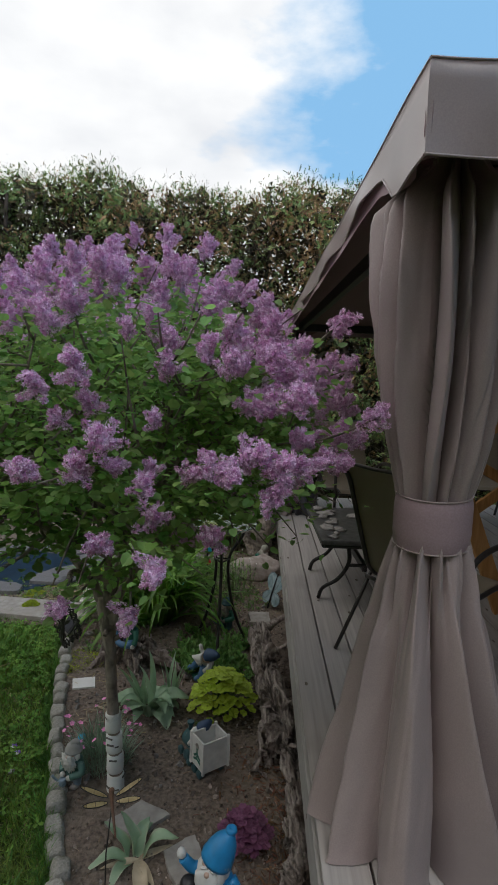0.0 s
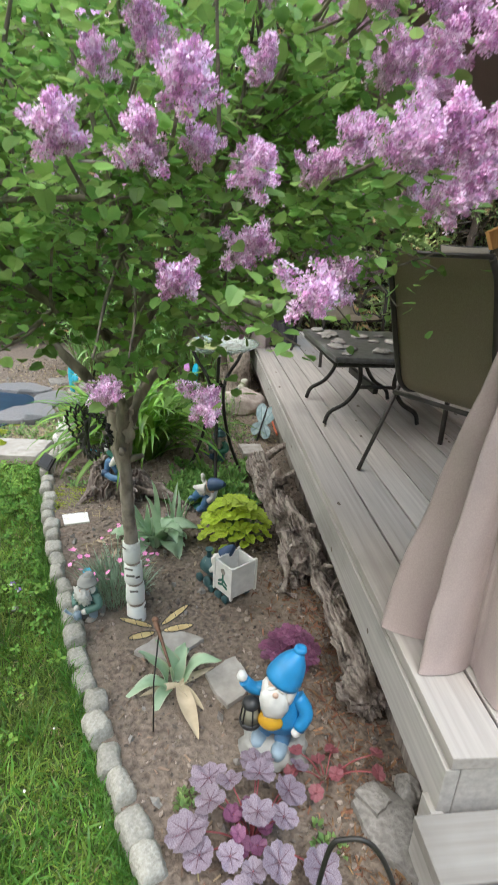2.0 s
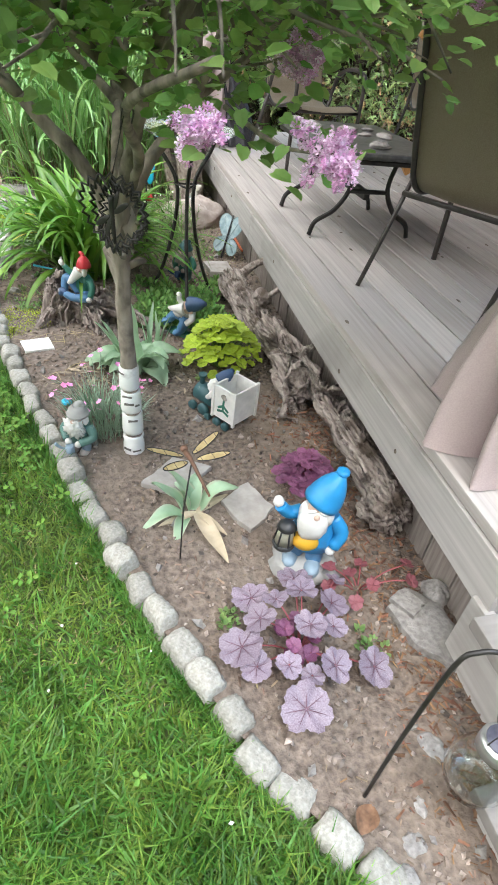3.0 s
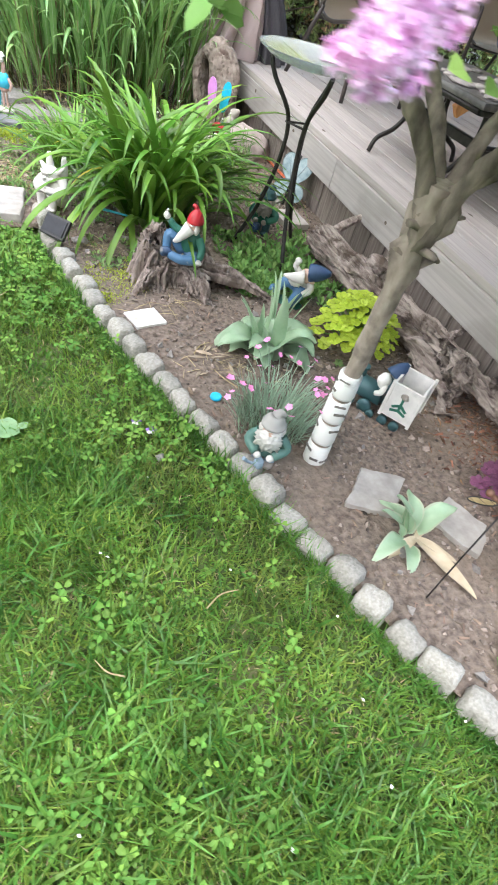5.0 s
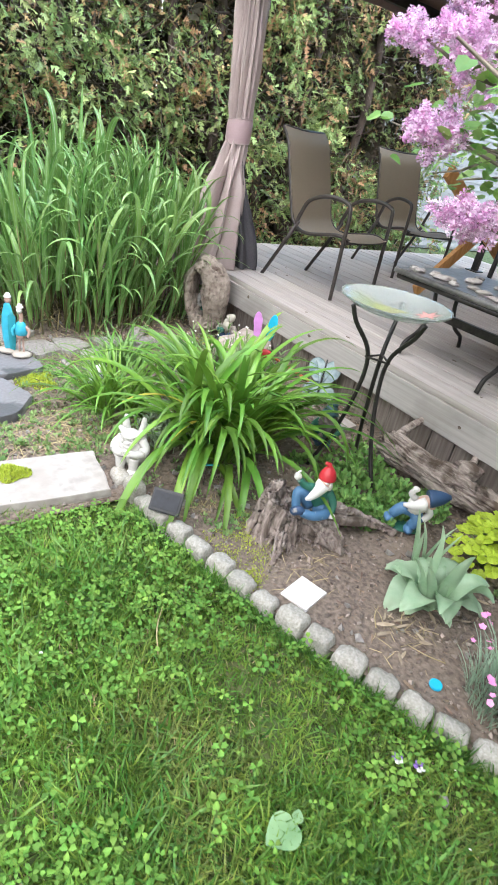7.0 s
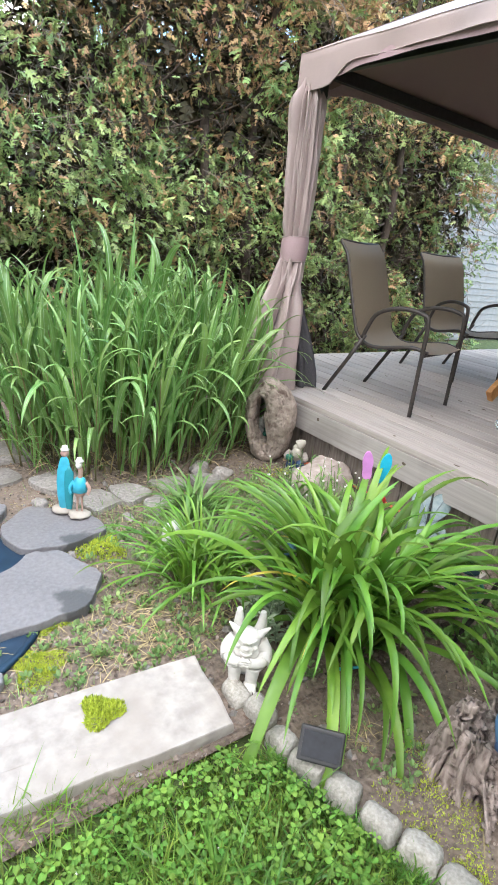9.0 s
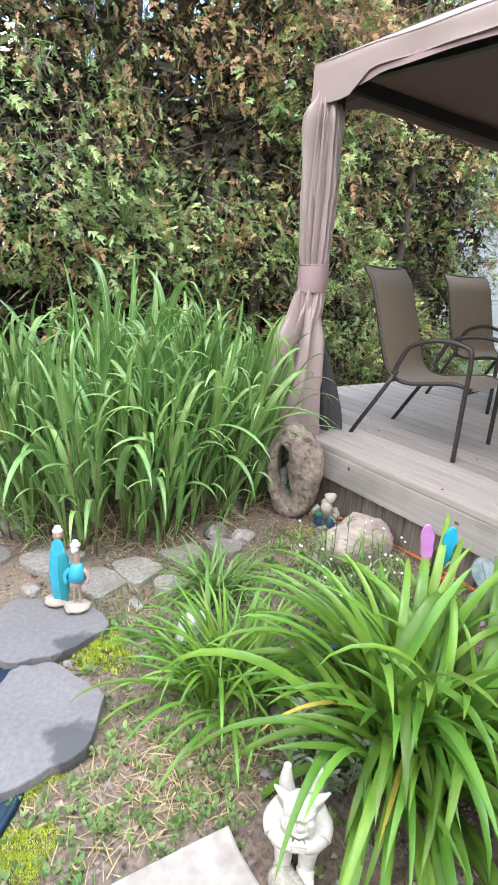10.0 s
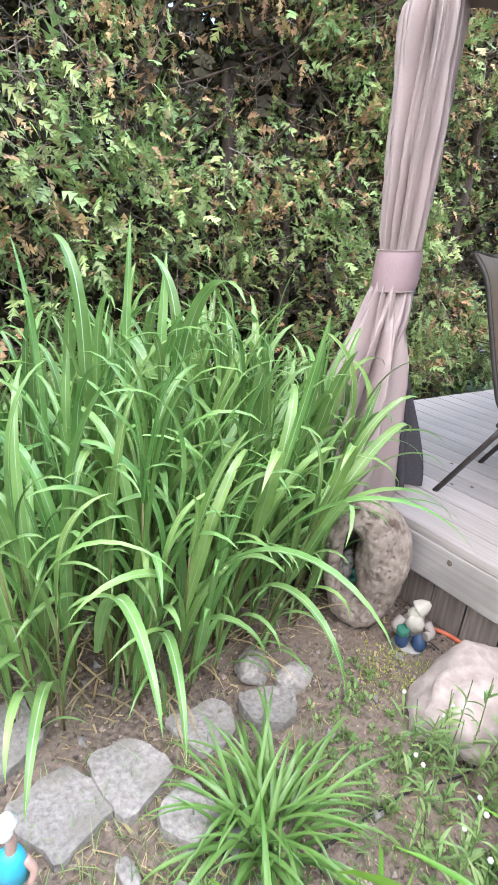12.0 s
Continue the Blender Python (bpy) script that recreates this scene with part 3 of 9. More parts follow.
def lobes_of(P):
    """Where the hedge swells out into lobes of foliage, and where it falls back."""
    return field(P * np.array([1.0, 0.0, 0.7]), 2.3, 41.0) + 0.5 * field(P * np.array([1.0, 0.0, 1.0]), 5.2, 17.0)


def dry_chance(P):
    """How browned the hedge is: most in its upper middle, in clumps."""
    high = np.clip((P[:, 2] - 1.5) / 1.6, 0, 1) * np.clip((P[:, 0] + 2.9) / 1.6, 0.3, 1) * np.clip((4.25 - P[:, 2]) / 0.4, 0.35, 1)
    g = 0.6 * field(P, 1.3, 3.0) + 0.7 * field(P, 4.3, 8.0)
    return np.clip(0.14 + 0.70 * high + 0.8 * g, 0.04, 0.95)


# branchlets: each a small bunch of sprays round one direction
BUNCH = 8
Pc = hedge_points(8200)
lobe = lobes_of(Pc)
hole = (field(Pc, 1.7, 21.0) < -0.36) & (Pc[:, 2] > 0.8) & (Pc[:, 2] < 3.3)
hole |= (lobe < -0.22) & (nr.rand(len(Pc)) < 0.55) & (Pc[:, 2] < 2.4)
Pc[:, 1] -= 0.28 * lobe
Pc = Pc[~hole]
Pt = hedge_points(1500)
Pt[:, 2] = hedge_top(Pt[:, 0]) - np.abs(nr.normal(0, 0.12, len(Pt)))
Pt[:, 1] = HY + nr.uniform(0.1, 0.8, len(Pt))
Pc = np.concatenate([Pc, Pt])
m = len(Pc)
yaw0, pitch0, chance = -math.pi / 2 + nr.normal(0, 0.65, m), nr.normal(-0.12, 0.5, m), dry_chance(Pc)
top_z = hedge_top(Pc[:, 0])
high = Pc[:, 2] > top_z - 0.22
pitch0[high] = nr.normal(0.9, 0.35, high.sum())
size0 = nr.uniform(0.078, 0.13, m)
size0[high] *= 0.55
P = np.repeat(Pc, BUNCH, 0) + nr.normal(0, 0.055, (m * BUNCH, 3))
yaw = np.repeat(yaw0, BUNCH) + nr.normal(0, 0.55, m * BUNCH)
pitch = np.repeat(pitch0, BUNCH) + nr.normal(-0.1, 0.5, m * BUNCH)
roll = nr.normal(0, 0.8, m * BUNCH)
size = np.repeat(size0, BUNCH) * nr.uniform(0.55, 1.3, m * BUNCH)
Pc_rand = nr.rand(m * BUNCH)
is_dry = Pc_rand < np.repeat(np.where(nr.rand(m) < chance, 0.75, 0.12), BUNCH)
for nm, sel, lab, mt, lf_n, sd in (("green_foliage", ~is_dry, "", M_CEDAR_SPRAY, 5, 1), ("browned_foliage", is_dry, "dry brown cedar foliage", M_CEDAR_DRY, 4, 3)):
    tv, tf = spray_form(lf_n, sd)
    tagged(scatter(nm, tv, tf, P[sel] - HO, rot_stack(yaw[sel], pitch[sel], roll[sel]), size[sel] * (1.0 if sd == 1 else 0.86), mt, hedge), lab, kind="stuff")
# inner sprays, coloured extra dark in place of deep shade
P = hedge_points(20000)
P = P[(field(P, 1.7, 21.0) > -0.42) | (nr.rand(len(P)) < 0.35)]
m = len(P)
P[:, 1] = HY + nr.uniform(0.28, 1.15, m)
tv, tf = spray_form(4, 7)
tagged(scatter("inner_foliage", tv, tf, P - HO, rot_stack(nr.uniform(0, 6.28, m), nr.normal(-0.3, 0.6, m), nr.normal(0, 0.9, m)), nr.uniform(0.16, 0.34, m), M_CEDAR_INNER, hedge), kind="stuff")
for k in range(20):
    x = HX0 + 0.3 + 0.55 * k + rng.uniform(-0.12, 0.12)
    y = HY + 0.42 + rng.uniform(-0.12, 0.15)
    bm = bmesh.new()
    h = float(hedge_top(np.array([x]))[0]) - 0.3
    pts = [Vector((x + 0.05 * math.sin(j + k) - HO[0], y + 0.04 * math.cos(1.3 * j + k) - HO[1], h * j / 7)) for j in range(8)]
    tube(bm, pts, [0.055 * (1 - 0.75 * j / 7) + 0.008 for j in range(8)], 8)
    for j in range(26):
        z = rng.uniform(0.3, h)
        a = rng.uniform(-2.9, -0.25) if rng.random() < 0.8 else rng.uniform(0, 6.28)
        ln = rng.uniform(0.25, 0.6)
        s = Vector((x - HO[0], y - HO[1], z))
        e = s + Vector((math.cos(a) * ln, math.sin(a) * ln, rng.uniform(-0.05, 0.3)))
        mid = s.lerp(e, 0.5) + Vector((0, 0, rng.uniform(-0.06, 0.02)))
        tube(bm, curve([s, mid, e], 3), [0.012, 0.010, 0.008, 0.007, 0.006, 0.005, 0.004], 5, cap=False)
    part("trunk", bm, M_HEDGE_BARK, hedge)

# bare twig tangle in the gaps
tw = np.array([(0, -0.009, 0), (0, 0.009, 0), (0.35, 0.05, 0.07), (0.35, 0.034, 0.07), (0.7, 0.02, 0.06), (0.7, 0.006, 0.06), (1, -0.08, -0.04), (0.6, 0.24, 0.12), (0.9, 0.2, 0.0), (0.85, -0.2, 0.12)], float)
tf = [(0, 1, 2, 3), (3, 2, 4, 5), (5, 4, 6), (3, 2, 7), (5, 4, 8), (4, 5, 9)]
P = hedge_points(13000)
P[:, 1] += nr.uniform(-0.16, 0.2, len(P))
m = len(P)
tagged(scatter("twig_tangle", tw, tf, P - HO, rot_stack(-math.pi / 2 + nr.normal(0, 1.0, m), nr.normal(-0.1, 0.7, m), nr.uniform(0, 6, m)), nr.uniform(0.10, 0.34, m), M_TWIG, hedge), kind="stuff")

# ---- neighbour's house behind the hedge ----
house = thing("neighbour_house", 5.0, 9.4, 0, "white vinyl sided house seen behind the cedar hedge", "house")
wall_bm = bmesh.new()
box(wall_bm, (0, 0.16, 1.6), (7.4, 0.2, 3.2))
wall_part = part("wall", wall_bm, M_SIDING, house)
lap = bmesh.new()
box(lap, (0, 0, 0), (7.4, 0.012, 0.115), spin(-7), 0.002)
lap_me = bpy.data.meshes.new("siding_board")
lap.to_mesh(lap_me)
lap.free()
lap_me.materials.append(M_SIDING)
for k in range(28):
    piece("siding_board", lap_me, wall_part, pose(0, 0.045, 0.1 + 0.112 * k))
bm = bmesh.new()
a = [(-3.9, -0.2, 3.2), (3.9, -0.2, 3.2), (3.9, 4.5, 4.6), (-3.9, 4.5, 4.6)]
lo = [bm.verts.new(p) for p in a]
hi = [bm.verts.new((p[0], p[1], p[2] + 0.12)) for p in a]
bm.faces.new(lo[::-1])
bm.faces.new(hi)
for i in range(4):
    bm.faces.new((lo[i], lo[(i + 1) % 4], hi[(i + 1) % 4], hi[i]))
roof = part("roof", bm, M_BLACK, house)
bm = bmesh.new()
lathe(bm, [(0.09, 0), (0.09, 2.1)], 16, (-2.45, 2.0, 4.0))
part("vent_pipe", bm, M_SIDING, roof, "white vent pipe")
bm = bmesh.new()
lathe(bm, [(0.11, 0), (0.17, 0.03), (0.17, 0.13), (0.13, 0.17), (0.02, 0.19)], 16, (-2.45, 2.0, 6.1))
part("vent_cap", bm, M_BLACK, roof, "black vent cap")

# ---- lilac tree in the bed ----
LX, LY = -0.815, 3.02
M_GUARD = mat("white tree guard", (0.72, 0.72, 0.68), (0.82, 0.82, 0.79), 9, 0.6, 0.1, stain=(0.35, 0.33, 0.3), stain_scale=14, stain_at=(0.6, 0.75))
M_GUARD_GAP = mat("guard seam", (0.12, 0.11, 0.1), (0.2, 0.18, 0.16), 20, 0.9, 0.1)
lilac = thing("lilac_tree", LX, LY, 0.0, "lilac tree in full pink-purple bloom with white wrapped trunk", "tree")
bm = bmesh.new()
trunk_pts = curve([(0, 0, -0.03), (0.0, 0.0, 0.1), (-0.012, -0.022, 0.4), (-0.022, -0.05, 0.72), (-0.024, -0.06, 0.86)], 6)
tr = [0.0295 - 0.0075 * smoothstep(0, 0.5, p.z) + 0.014 * smoothstep(0.66, 0.80, p.z) for p in trunk_pts]
tube(bm, trunk_pts, tr, 18)
for v in bm.verts:
    d = (0.005 + 0.020 * smoothstep(0.55, 0.72, v.co.z)) * noise.fractal(Vector((v.co.x * 30, v.co.y * 30, v.co.z * 14)), 0.7, 2, 3)
    v.co.x += d
    v.co.y -= d
part("trunk", bm, M_BARK_PALE, lilac)
bm = bmesh.new()
for k in range(4):
    z0 = 0.005 + 0.092 * k
    cx, cy = -0.012 * smoothstep(0, 0.4, z0), -0.020 * smoothstep(0, 0.4, z0)
    lathe(bm, [(0.0345 - 0.0015 * k, z0), (0.0365 - 0.0015 * k, z0 + 0.008), (0.0350 - 0.0015 * k, z0 + 0.074), (0.032 - 0.0015 * k, z0 + 0.078)], 24, (cx, cy, 0))
    for j in range(5):
        a, zz = rng.uniform(0, 6.28), z0 + rng.uniform(0.02, 0.07)
        r = 0.0358 - 0.0015 * k
        box(bm, (cx + r * math.cos(a), cy + r * math.sin(a), zz), (0.004, rng.uniform(0.012, 0.035), rng.uniform(0.003, 0.008)), Matrix.Rotation(a, 3, "Z"), mi=1)
part("trunk_guard", bm, [M_GUARD, M_GUARD_GAP], lilac, "white plastic trunk guard with dark birch marks")

CC, CR = Vector((0.06, -0.04, 1.46)), Vector((0.88, 0.98, 0.66))
fork = Vector((-0.024, -0.06, 0.85))
twig_tips = []
limbs = bmesh.new()
forks, stems = [], []
for k, (dx, dy, dz) in enumerate(((-0.20, 0.05, 0.20), (0.20, 0.10, 0.22), (0.05, -0.20, 0.24), (0.02, 0.22, 0.18))):
    e = fork + Vector((dx, dy, dz))
    c = curve([fork + Vector((0, 0, -0.12)), fork + Vector((dx * 0.3, dy * 0.3, dz * 0.25)), e], 7)
    tube(limbs, c, [0.0215 - 0.0085 * i / (len(c) - 1) for i in range(len(c))], 12)
    forks.append(e)
for k in range(14):
    a = k * 2.399 + 0.4
    el = 0.05 + 0.95 * ((k * 0.37) % 1)
    tip = CC + Vector((CR.x * 0.75 * math.cos(a) * math.cos(el), CR.y * 0.75 * math.sin(a) * math.cos(el), CR.z * (0.85 * math.sin(el) - 0.3)))
    f0 = min(forks, key=lambda q: (q - tip).length)
    mid = f0.lerp(tip, 0.5) + Vector((rng.uniform(-0.06, 0.06), rng.uniform(-0.06, 0.06), rng.uniform(-0.04, 0.05)))
    pts = curve([f0, mid, tip], 8)
    tube(limbs, pts, [0.0125 * (1 - 0.68 * i / (len(pts) - 1)) for i in range(len(pts))], 8)
    stems += pts[4:]
    for j in range(7):
        s = pts[rng.randrange(3, len(pts))]
        b = a + rng.uniform(-1.2, 1.2)
        e2 = rng.uniform(-0.3, 1.2)
        q = CC + Vector((CR.x * math.cos(b) * math.cos(e2), CR.y * math.sin(b) * math.cos(e2), CR.z * math.sin(e2) * 0.95)) * rng.uniform(0.6, 0.94)
        q = s.lerp(q, min(1.0, 0.6 / max(0.05, (q - s).length)))
        tp = curve([s, s.lerp(q, 0.5) + Vector((rng.uniform(-0.05, 0.05), rng.uniform(-0.05, 0.05), rng.uniform(-0.06, 0.03))), q], 4)
        tube(limbs, tp, [0.007 * (1 - 0.65 * i / (len(tp) - 1)) for i in range(len(tp))], 5, cap=False)
        twig_tips.append((q, (q - s).normalized()))
        twig_tips.append((s.lerp(q, 0.6), (q - s).normalized()))
        for i in range(3):
            s3 = tp[rng.randrange(2, len(tp))]
            d3 = (s3 - CC + Vector((0, 0, 0.25))).normalized() + Vector((rng.uniform(-0.8, 0.8), rng.uniform(-0.8, 0.8), rng.uniform(-0.6, 0.5)))
            q3 = s3 + d3.normalized() * rng.uniform(0.12, 0.28)
            tube(limbs, [s3, s3.lerp(q3, 0.5) + Vector((0, 0, -0.01)), q3], [0.004, 0.003, 0.002], 4, cap=False)
            twig_tips.append((q3, d3.normalized()))

for k in range(60):
    a, q = rng.uniform(0, 6.283), rng.uniform(0.15, 0.82)
    p = Vector((CC.x + CR.x * q * math.cos(a), CC.y + CR.y * q * math.sin(a), rng.uniform(1.16, 1.35)))
    f0 = min(stems, key=lambda w: (w - p).length + 0.4 * abs((w - p).length - 0.25))
    tube(limbs, curve([f0, f0.lerp(p, 0.5) + Vector((rng.uniform(-0.04, 0.04), rng.uniform(-0.04, 0.04), rng.uniform(-0.02, 0.04))), p], 4), [0.005, 0.0046, 0.0043, 0.004, 0.0036, 0.0033, 0.003, 0.0026, 0.002], 4, cap=False)
    twig_tips.append((p, (p - f0).normalized()))
# the low bough that carries the wind spinner
bough = curve([fork + Vector((0.0, 0.0, -0.02)), Vector((0.02, -0.2, 0.97)), Vector((-0.02, -0.46, 1.105)), Vector((0.06, -0.78, 1.2))], 7)
tube(limbs, bough, [0.014 - 0.008 * i / (len(bough) - 1) for i in range(len(bough))], 9)
# short broken stubs round the fork
for k in range(6):
    a = k * 2.4
    s0 = fork + Vector((0.02 * math.cos(a), 0.02 * math.sin(a), -0.16 + 0.022 * k))
    e0 = s0 + Vector((math.cos(a), math.sin(a), rng.uniform(-0.1, 0.5))).normalized() * rng.uniform(0.03, 0.05)
    tube(limbs, [s0, s0.lerp(e0, 0.6), e0], [0.012, 0.009, 0.006], 7)

# panicles that stand out, from the trunk's foot
MARKED = [(0.33, -1.07, 1.34), (0.02, -0.95, 1.50), (0.27, -0.81, 1.38), (0.50, -0.92, 1.55), (0.74, -0.53, 1.88), (0.23, -0.38, 2.06),
          (0.84, -0.60, 1.62), (-0.15, -0.41, 1.94), (0.06, -0.77, 1.88), (0.45, -0.79, 1.82), (0.17, -0.91, 1.58), 
          (0.17, -0.88, 1.33), (0.42, -0.81, 1.33), (0.04, -0.80, 1.13), (0.22, -0.80, 1.12), 
          (-0.50, 0.48, 1.24),
          (-0.38, 0.49, 1.32), (-0.33, 0.74, 1.48), (-0.22, 0.92, 1.39), (0.30, -0.36, 1.20), (0.50, -0.38, 1.36),
          (0.62, -0.31, 1.32), (-0.28, -0.05, 2.12), (-0.02, -0.02, 2.18), (0.18, -0.03, 2.22), (0.32, -0.01, 2.19)]
# heads on the low shoots that reach out over the lawn
LOW = [(-0.66, 0.27, 1.33), (-0.68, 0.31, 1.27), (-0.66, 0.19, 1.27), (-0.58, 0.70, 1.49), (-0.61, 0.58, 1.47), (-0.56, 0.62, 1.36), (-0.62, 0.45, 1.24)]
# small heads at the ends of the lowest shoots
SMALL = [(-0.874, -0.22, 1.092), (-0.983, -0.444, 1.074), (-0.974, -0.462, 1.121), (-0.992, -0.263, 1.176), (-0.93, -0.40, 1.15), (-0.756, 0.031, 1.211), (-0.79, -0.02, 1.25), (-0.357, -0.70, 1.135), (-0.358, -0.60, 1.165), (-0.742, -0.806, 1.148)]
MARKED = SMALL + MARKED + LOW
SMALL_AT = {tuple(Vector(p)) for p in SMALL}
spots = []
for p in MARKED:
    p = Vector(p)
    d = (p - CC)
    d = Vector((d.x, d.y, d.z + 0.35)).normalized()
    spots.append((p, d))
    low = tuple(p) in SMALL_AT
    s = p - Vector((d.x, d.y, -0.6 if low else d.z * (0.6 if p.z < 2.1 else 1.0))) * rng.uniform(0.3, 0.42)
    tube(limbs, curve([s, s.lerp(p, 0.55) + Vector((0, 0, -0.02)), p], 4), [w * (0.5 if low else 1.0) for w in (0.0048, 0.0045, 0.004, 0.0038, 0.0035, 0.003, 0.0028, 0.0025, 0.002)], 5, cap=False)
    twig_tips.append((s.lerp(p, 0.7), d))
    twig_tips.append((s.lerp(p, 0.35), d))
for v in limbs.verts:
    w = noise.noise(v.co * 60)
    v.co += Vector((w, noise.noise(v.co * 60 + Vector((7, 0, 0))), noise.noise(v.co * 60 + Vector((0, 7, 0))))) * (0.0018 + 0.0055 * smoothstep(0.4, 0.1, (v.co - fork).length))
part("branchwork", limbs, M_BARK, lilac)
tries = 0
while len(spots) < 385 and tries < 12000:
    tries += 1
    a = rng.uniform(0, 2 * math.pi)
    sz = rng.uniform(0.0, 1.0)
    c = math.sqrt(max(0, 1 - sz * sz))
    wob = 1 + 0.13 * noise.noise(Vector((math.cos(a) * 2, math.sin(a) * 2, sz * 2)))
    p = CC + Vector((CR.x * c * math.cos(a), CR.y * c * math.sin(a), CR.z * sz)) * wob * rng.uniform(0.86, 1.04)
    if any((p - q).length < 0.055 for q, _ in spots):
        continue
    if p.x < -0.45 and p.y < -0.25 and p.z < 1.6:
        continue
    d = (p - CC)
    spots.append((p, Vector((d.x, d.y, d.z + 0.45)).normalized()))


# deeper pink for inner florets, with the head's depth shade put into the colour
M_FLORET_INNER = mat("inner lilac floret, shade-toned", (0.59, 0.27, 0.52), (0.82, 0.50, 0.75), 45, 0.6, 0.0, island=0.25, hue=0.015, through_light=0.2)
M_BUD = mat("unopened lilac bud", (0.58, 0.24, 0.46), (0.76, 0.42, 0.66), 45, 0.6, 0.0, island=0.2, through_light=0.15)


def panicle_mesh(seed):
    """A dense pointed head of small four-petalled florets on short side spurs, about 15 cm long, along z."""
    r = random.Random(seed)
    V, F, M = [], [], []

    def floret(p, n, s, mi):
        t = n.orthogonal().normalized()
        t.rotate(Matrix.Rotation(r.uniform(0, 3.1), 3, n))
        b = n.cross(t)
        i0 = len(V)
        V.append(p - n * s * 0.55)
        cup = r.uniform(0.0, 0.5)
        for k in range(4):
            u = t * math.cos(k * math.pi / 2) + b * math.sin(k * math.pi / 2)
            w = n.cross(u)
            i = len(V)
            V.extend([p + (u + w * 0.45) * s + n * s * cup, p + (u - w * 0.45) * s + n * s * cup])
            F.append((i0, i, i + 1))
            M.append(mi)

    lean = Vector((0.18 * r.uniform(-1, 1), 0.18 * r.uniform(-1, 1), 1)).normalized()
    spurs = [(Vector((0, 0, 0.0)), lean, 0.115, 0.018)]
    for k in range(14):
        a = k * 2.4 + seed
        spurs.append((lean * (0.002 + 0.0078 * k), Vector((math.cos(a), math.sin(a), r.uniform(0.2, 1.1))).normalized(), 0.066 * (1 - 0.045 * k) * r.uniform(0.45, 1.4), 0.0145))
    for base, d, ln, rad in spurs:
        for _ in range(int(720 * ln)):
            s = r.uniform(0.1, 1) ** 0.8
            side = d.orthogonal()
            side.rotate(Matrix.Rotation(r.uniform(0, 6.283), 3, d))
            q = r.uniform(0.35, 1.25)
            p = base + d * ln * s + side * rad * (1 - 0.55 * s) * q
            tip = s > 0.93 and r.random() < 0.7
            # florets close to the spur take the shade-toned pink, tips are buds
            mi = 2 if tip else 1 if q < 0.75 else 0
            floret(p, (side + d * 0.4 + Vector((r.uniform(-0.5, 0.5), r.uniform(-0.5, 0.5), r.uniform(-0.5, 0.5)))).normalized(), r.uniform(0.003, 0.0042) if tip else r.uniform(0.0046, 0.0072), mi)
    me = bpy.data.meshes.new("flower_panicle")
    me.from_pydata([tuple(v) for v in V], [], F)
    for m_ in (M_FLORET, M_FLORET_INNER, M_BUD):
        me.materials.append(m_)
    me.polygons.foreach_set("material_index", M)
    return me


panicles = [panicle_mesh(s) for s in range(7)]
for i, (p, d) in enumerate(spots):
    q = d.to_track_quat("Z", "Y").to_matrix().to_4x4() @ Matrix.Rotation(rng.uniform(0, 6.28), 4, "Z")
    s = rng.uniform(0.30, 0.36) if len(SMALL) - 4 < i < len(SMALL) else rng.uniform(0.42, 0.52) if i < len(SMALL) else rng.uniform(0.5, 0.9) if i >= len(MARKED) else rng.uniform(0.72, 0.95)
    piece("flower_panicle", panicles[i % 7], lilac, Matrix.Translation(p - d * 0.06 * s) @ q @ Matrix.Scale(s, 4))
    twig_tips.append((p - d * 0.07, d))
    twig_tips.append((p - d * 0.13, d))

# heart-shaped leaves in opposite pairs along the shoots
lv = np.array([(0.06, 0, 0), (0.0, 0.27, 0.03), (0.30, 0.47, 0.07), (0.74, 0.33, 0.02), (1.0, 0, -0.10), (0.74, -0.33, 0.02), (0.30, -0.47, 0.07), (0.0, -0.27, 0.03), (0.45, 0, -0.04)], float)
lf = [(0, 8, 2, 1), (8, 4, 3, 2), (0, 7, 6, 8), (8, 6, 5, 4)]
P, Yw, Pt, Rl, Sz = [], [], [], [], []
for q, d in twig_tips:
    for k in range(rng.randrange(11, 17)):
        p = q - d * rng.uniform(-0.03, 0.26) + Vector((rng.gauss(0, 0.035), rng.gauss(0, 0.035), rng.gauss(0, 0.03)))
        if p.x < -0.55 and p.y < -0.62:
            continue
        floor_z = 1.16 if p.x < -0.12 and p.y > -0.35 else 1.06 if p.x < 0.2 and p.y > -0.5 else 0.92
        if p.z < floor_z and (p.z < floor_z - 0.2 or rng.random() < 0.9):
            continue
        e = Vector(((p.x - CC.x) / CR.x, (p.y - CC.y) / CR.y, (p.z - CC.z) / CR.z))
        if e.length > 1.14 or (e.z > 0.3 and e.length > 1.05):
            continue
        P.append(tuple(p))
        Yw.append(math.atan2(p.y - CC.y, p.x - CC.x) + rng.gauss(0, 1.0))
        Pt.append(rng.gauss(0.0, 0.42))
        Rl.append(rng.gauss(0, 0.45))
        Sz.append(rng.uniform(0.018, 0.035))
for k in range(44):
    q = Vector((rng.uniform(-0.52, 0.02), rng.uniform(-0.6, -0.24), 0))
    q.z = 1.14 + 0.1 * (q.x + 0.5) + rng.uniform(0.0, 0.2)
    for j in range(15):
        P.append(tuple(q + Vector((rng.gauss(0, 0.04), rng.gauss(0, 0.04), rng.gauss(0, 0.025)))))
        Yw.append(rng.uniform(0, 6.28))
        Pt.append(rng.gauss(0.1, 0.4))
        Rl.append(rng.gauss(0, 0.45))
        Sz.append(rng.uniform(0.018, 0.035))
tagged(scatter("foliage", lv, lf, np.array(P), rot_stack(np.array(Yw), np.array(Pt), np.array(Rl)), np.array(Sz), M_LILAC_LEAF, lilac), kind="stuff")

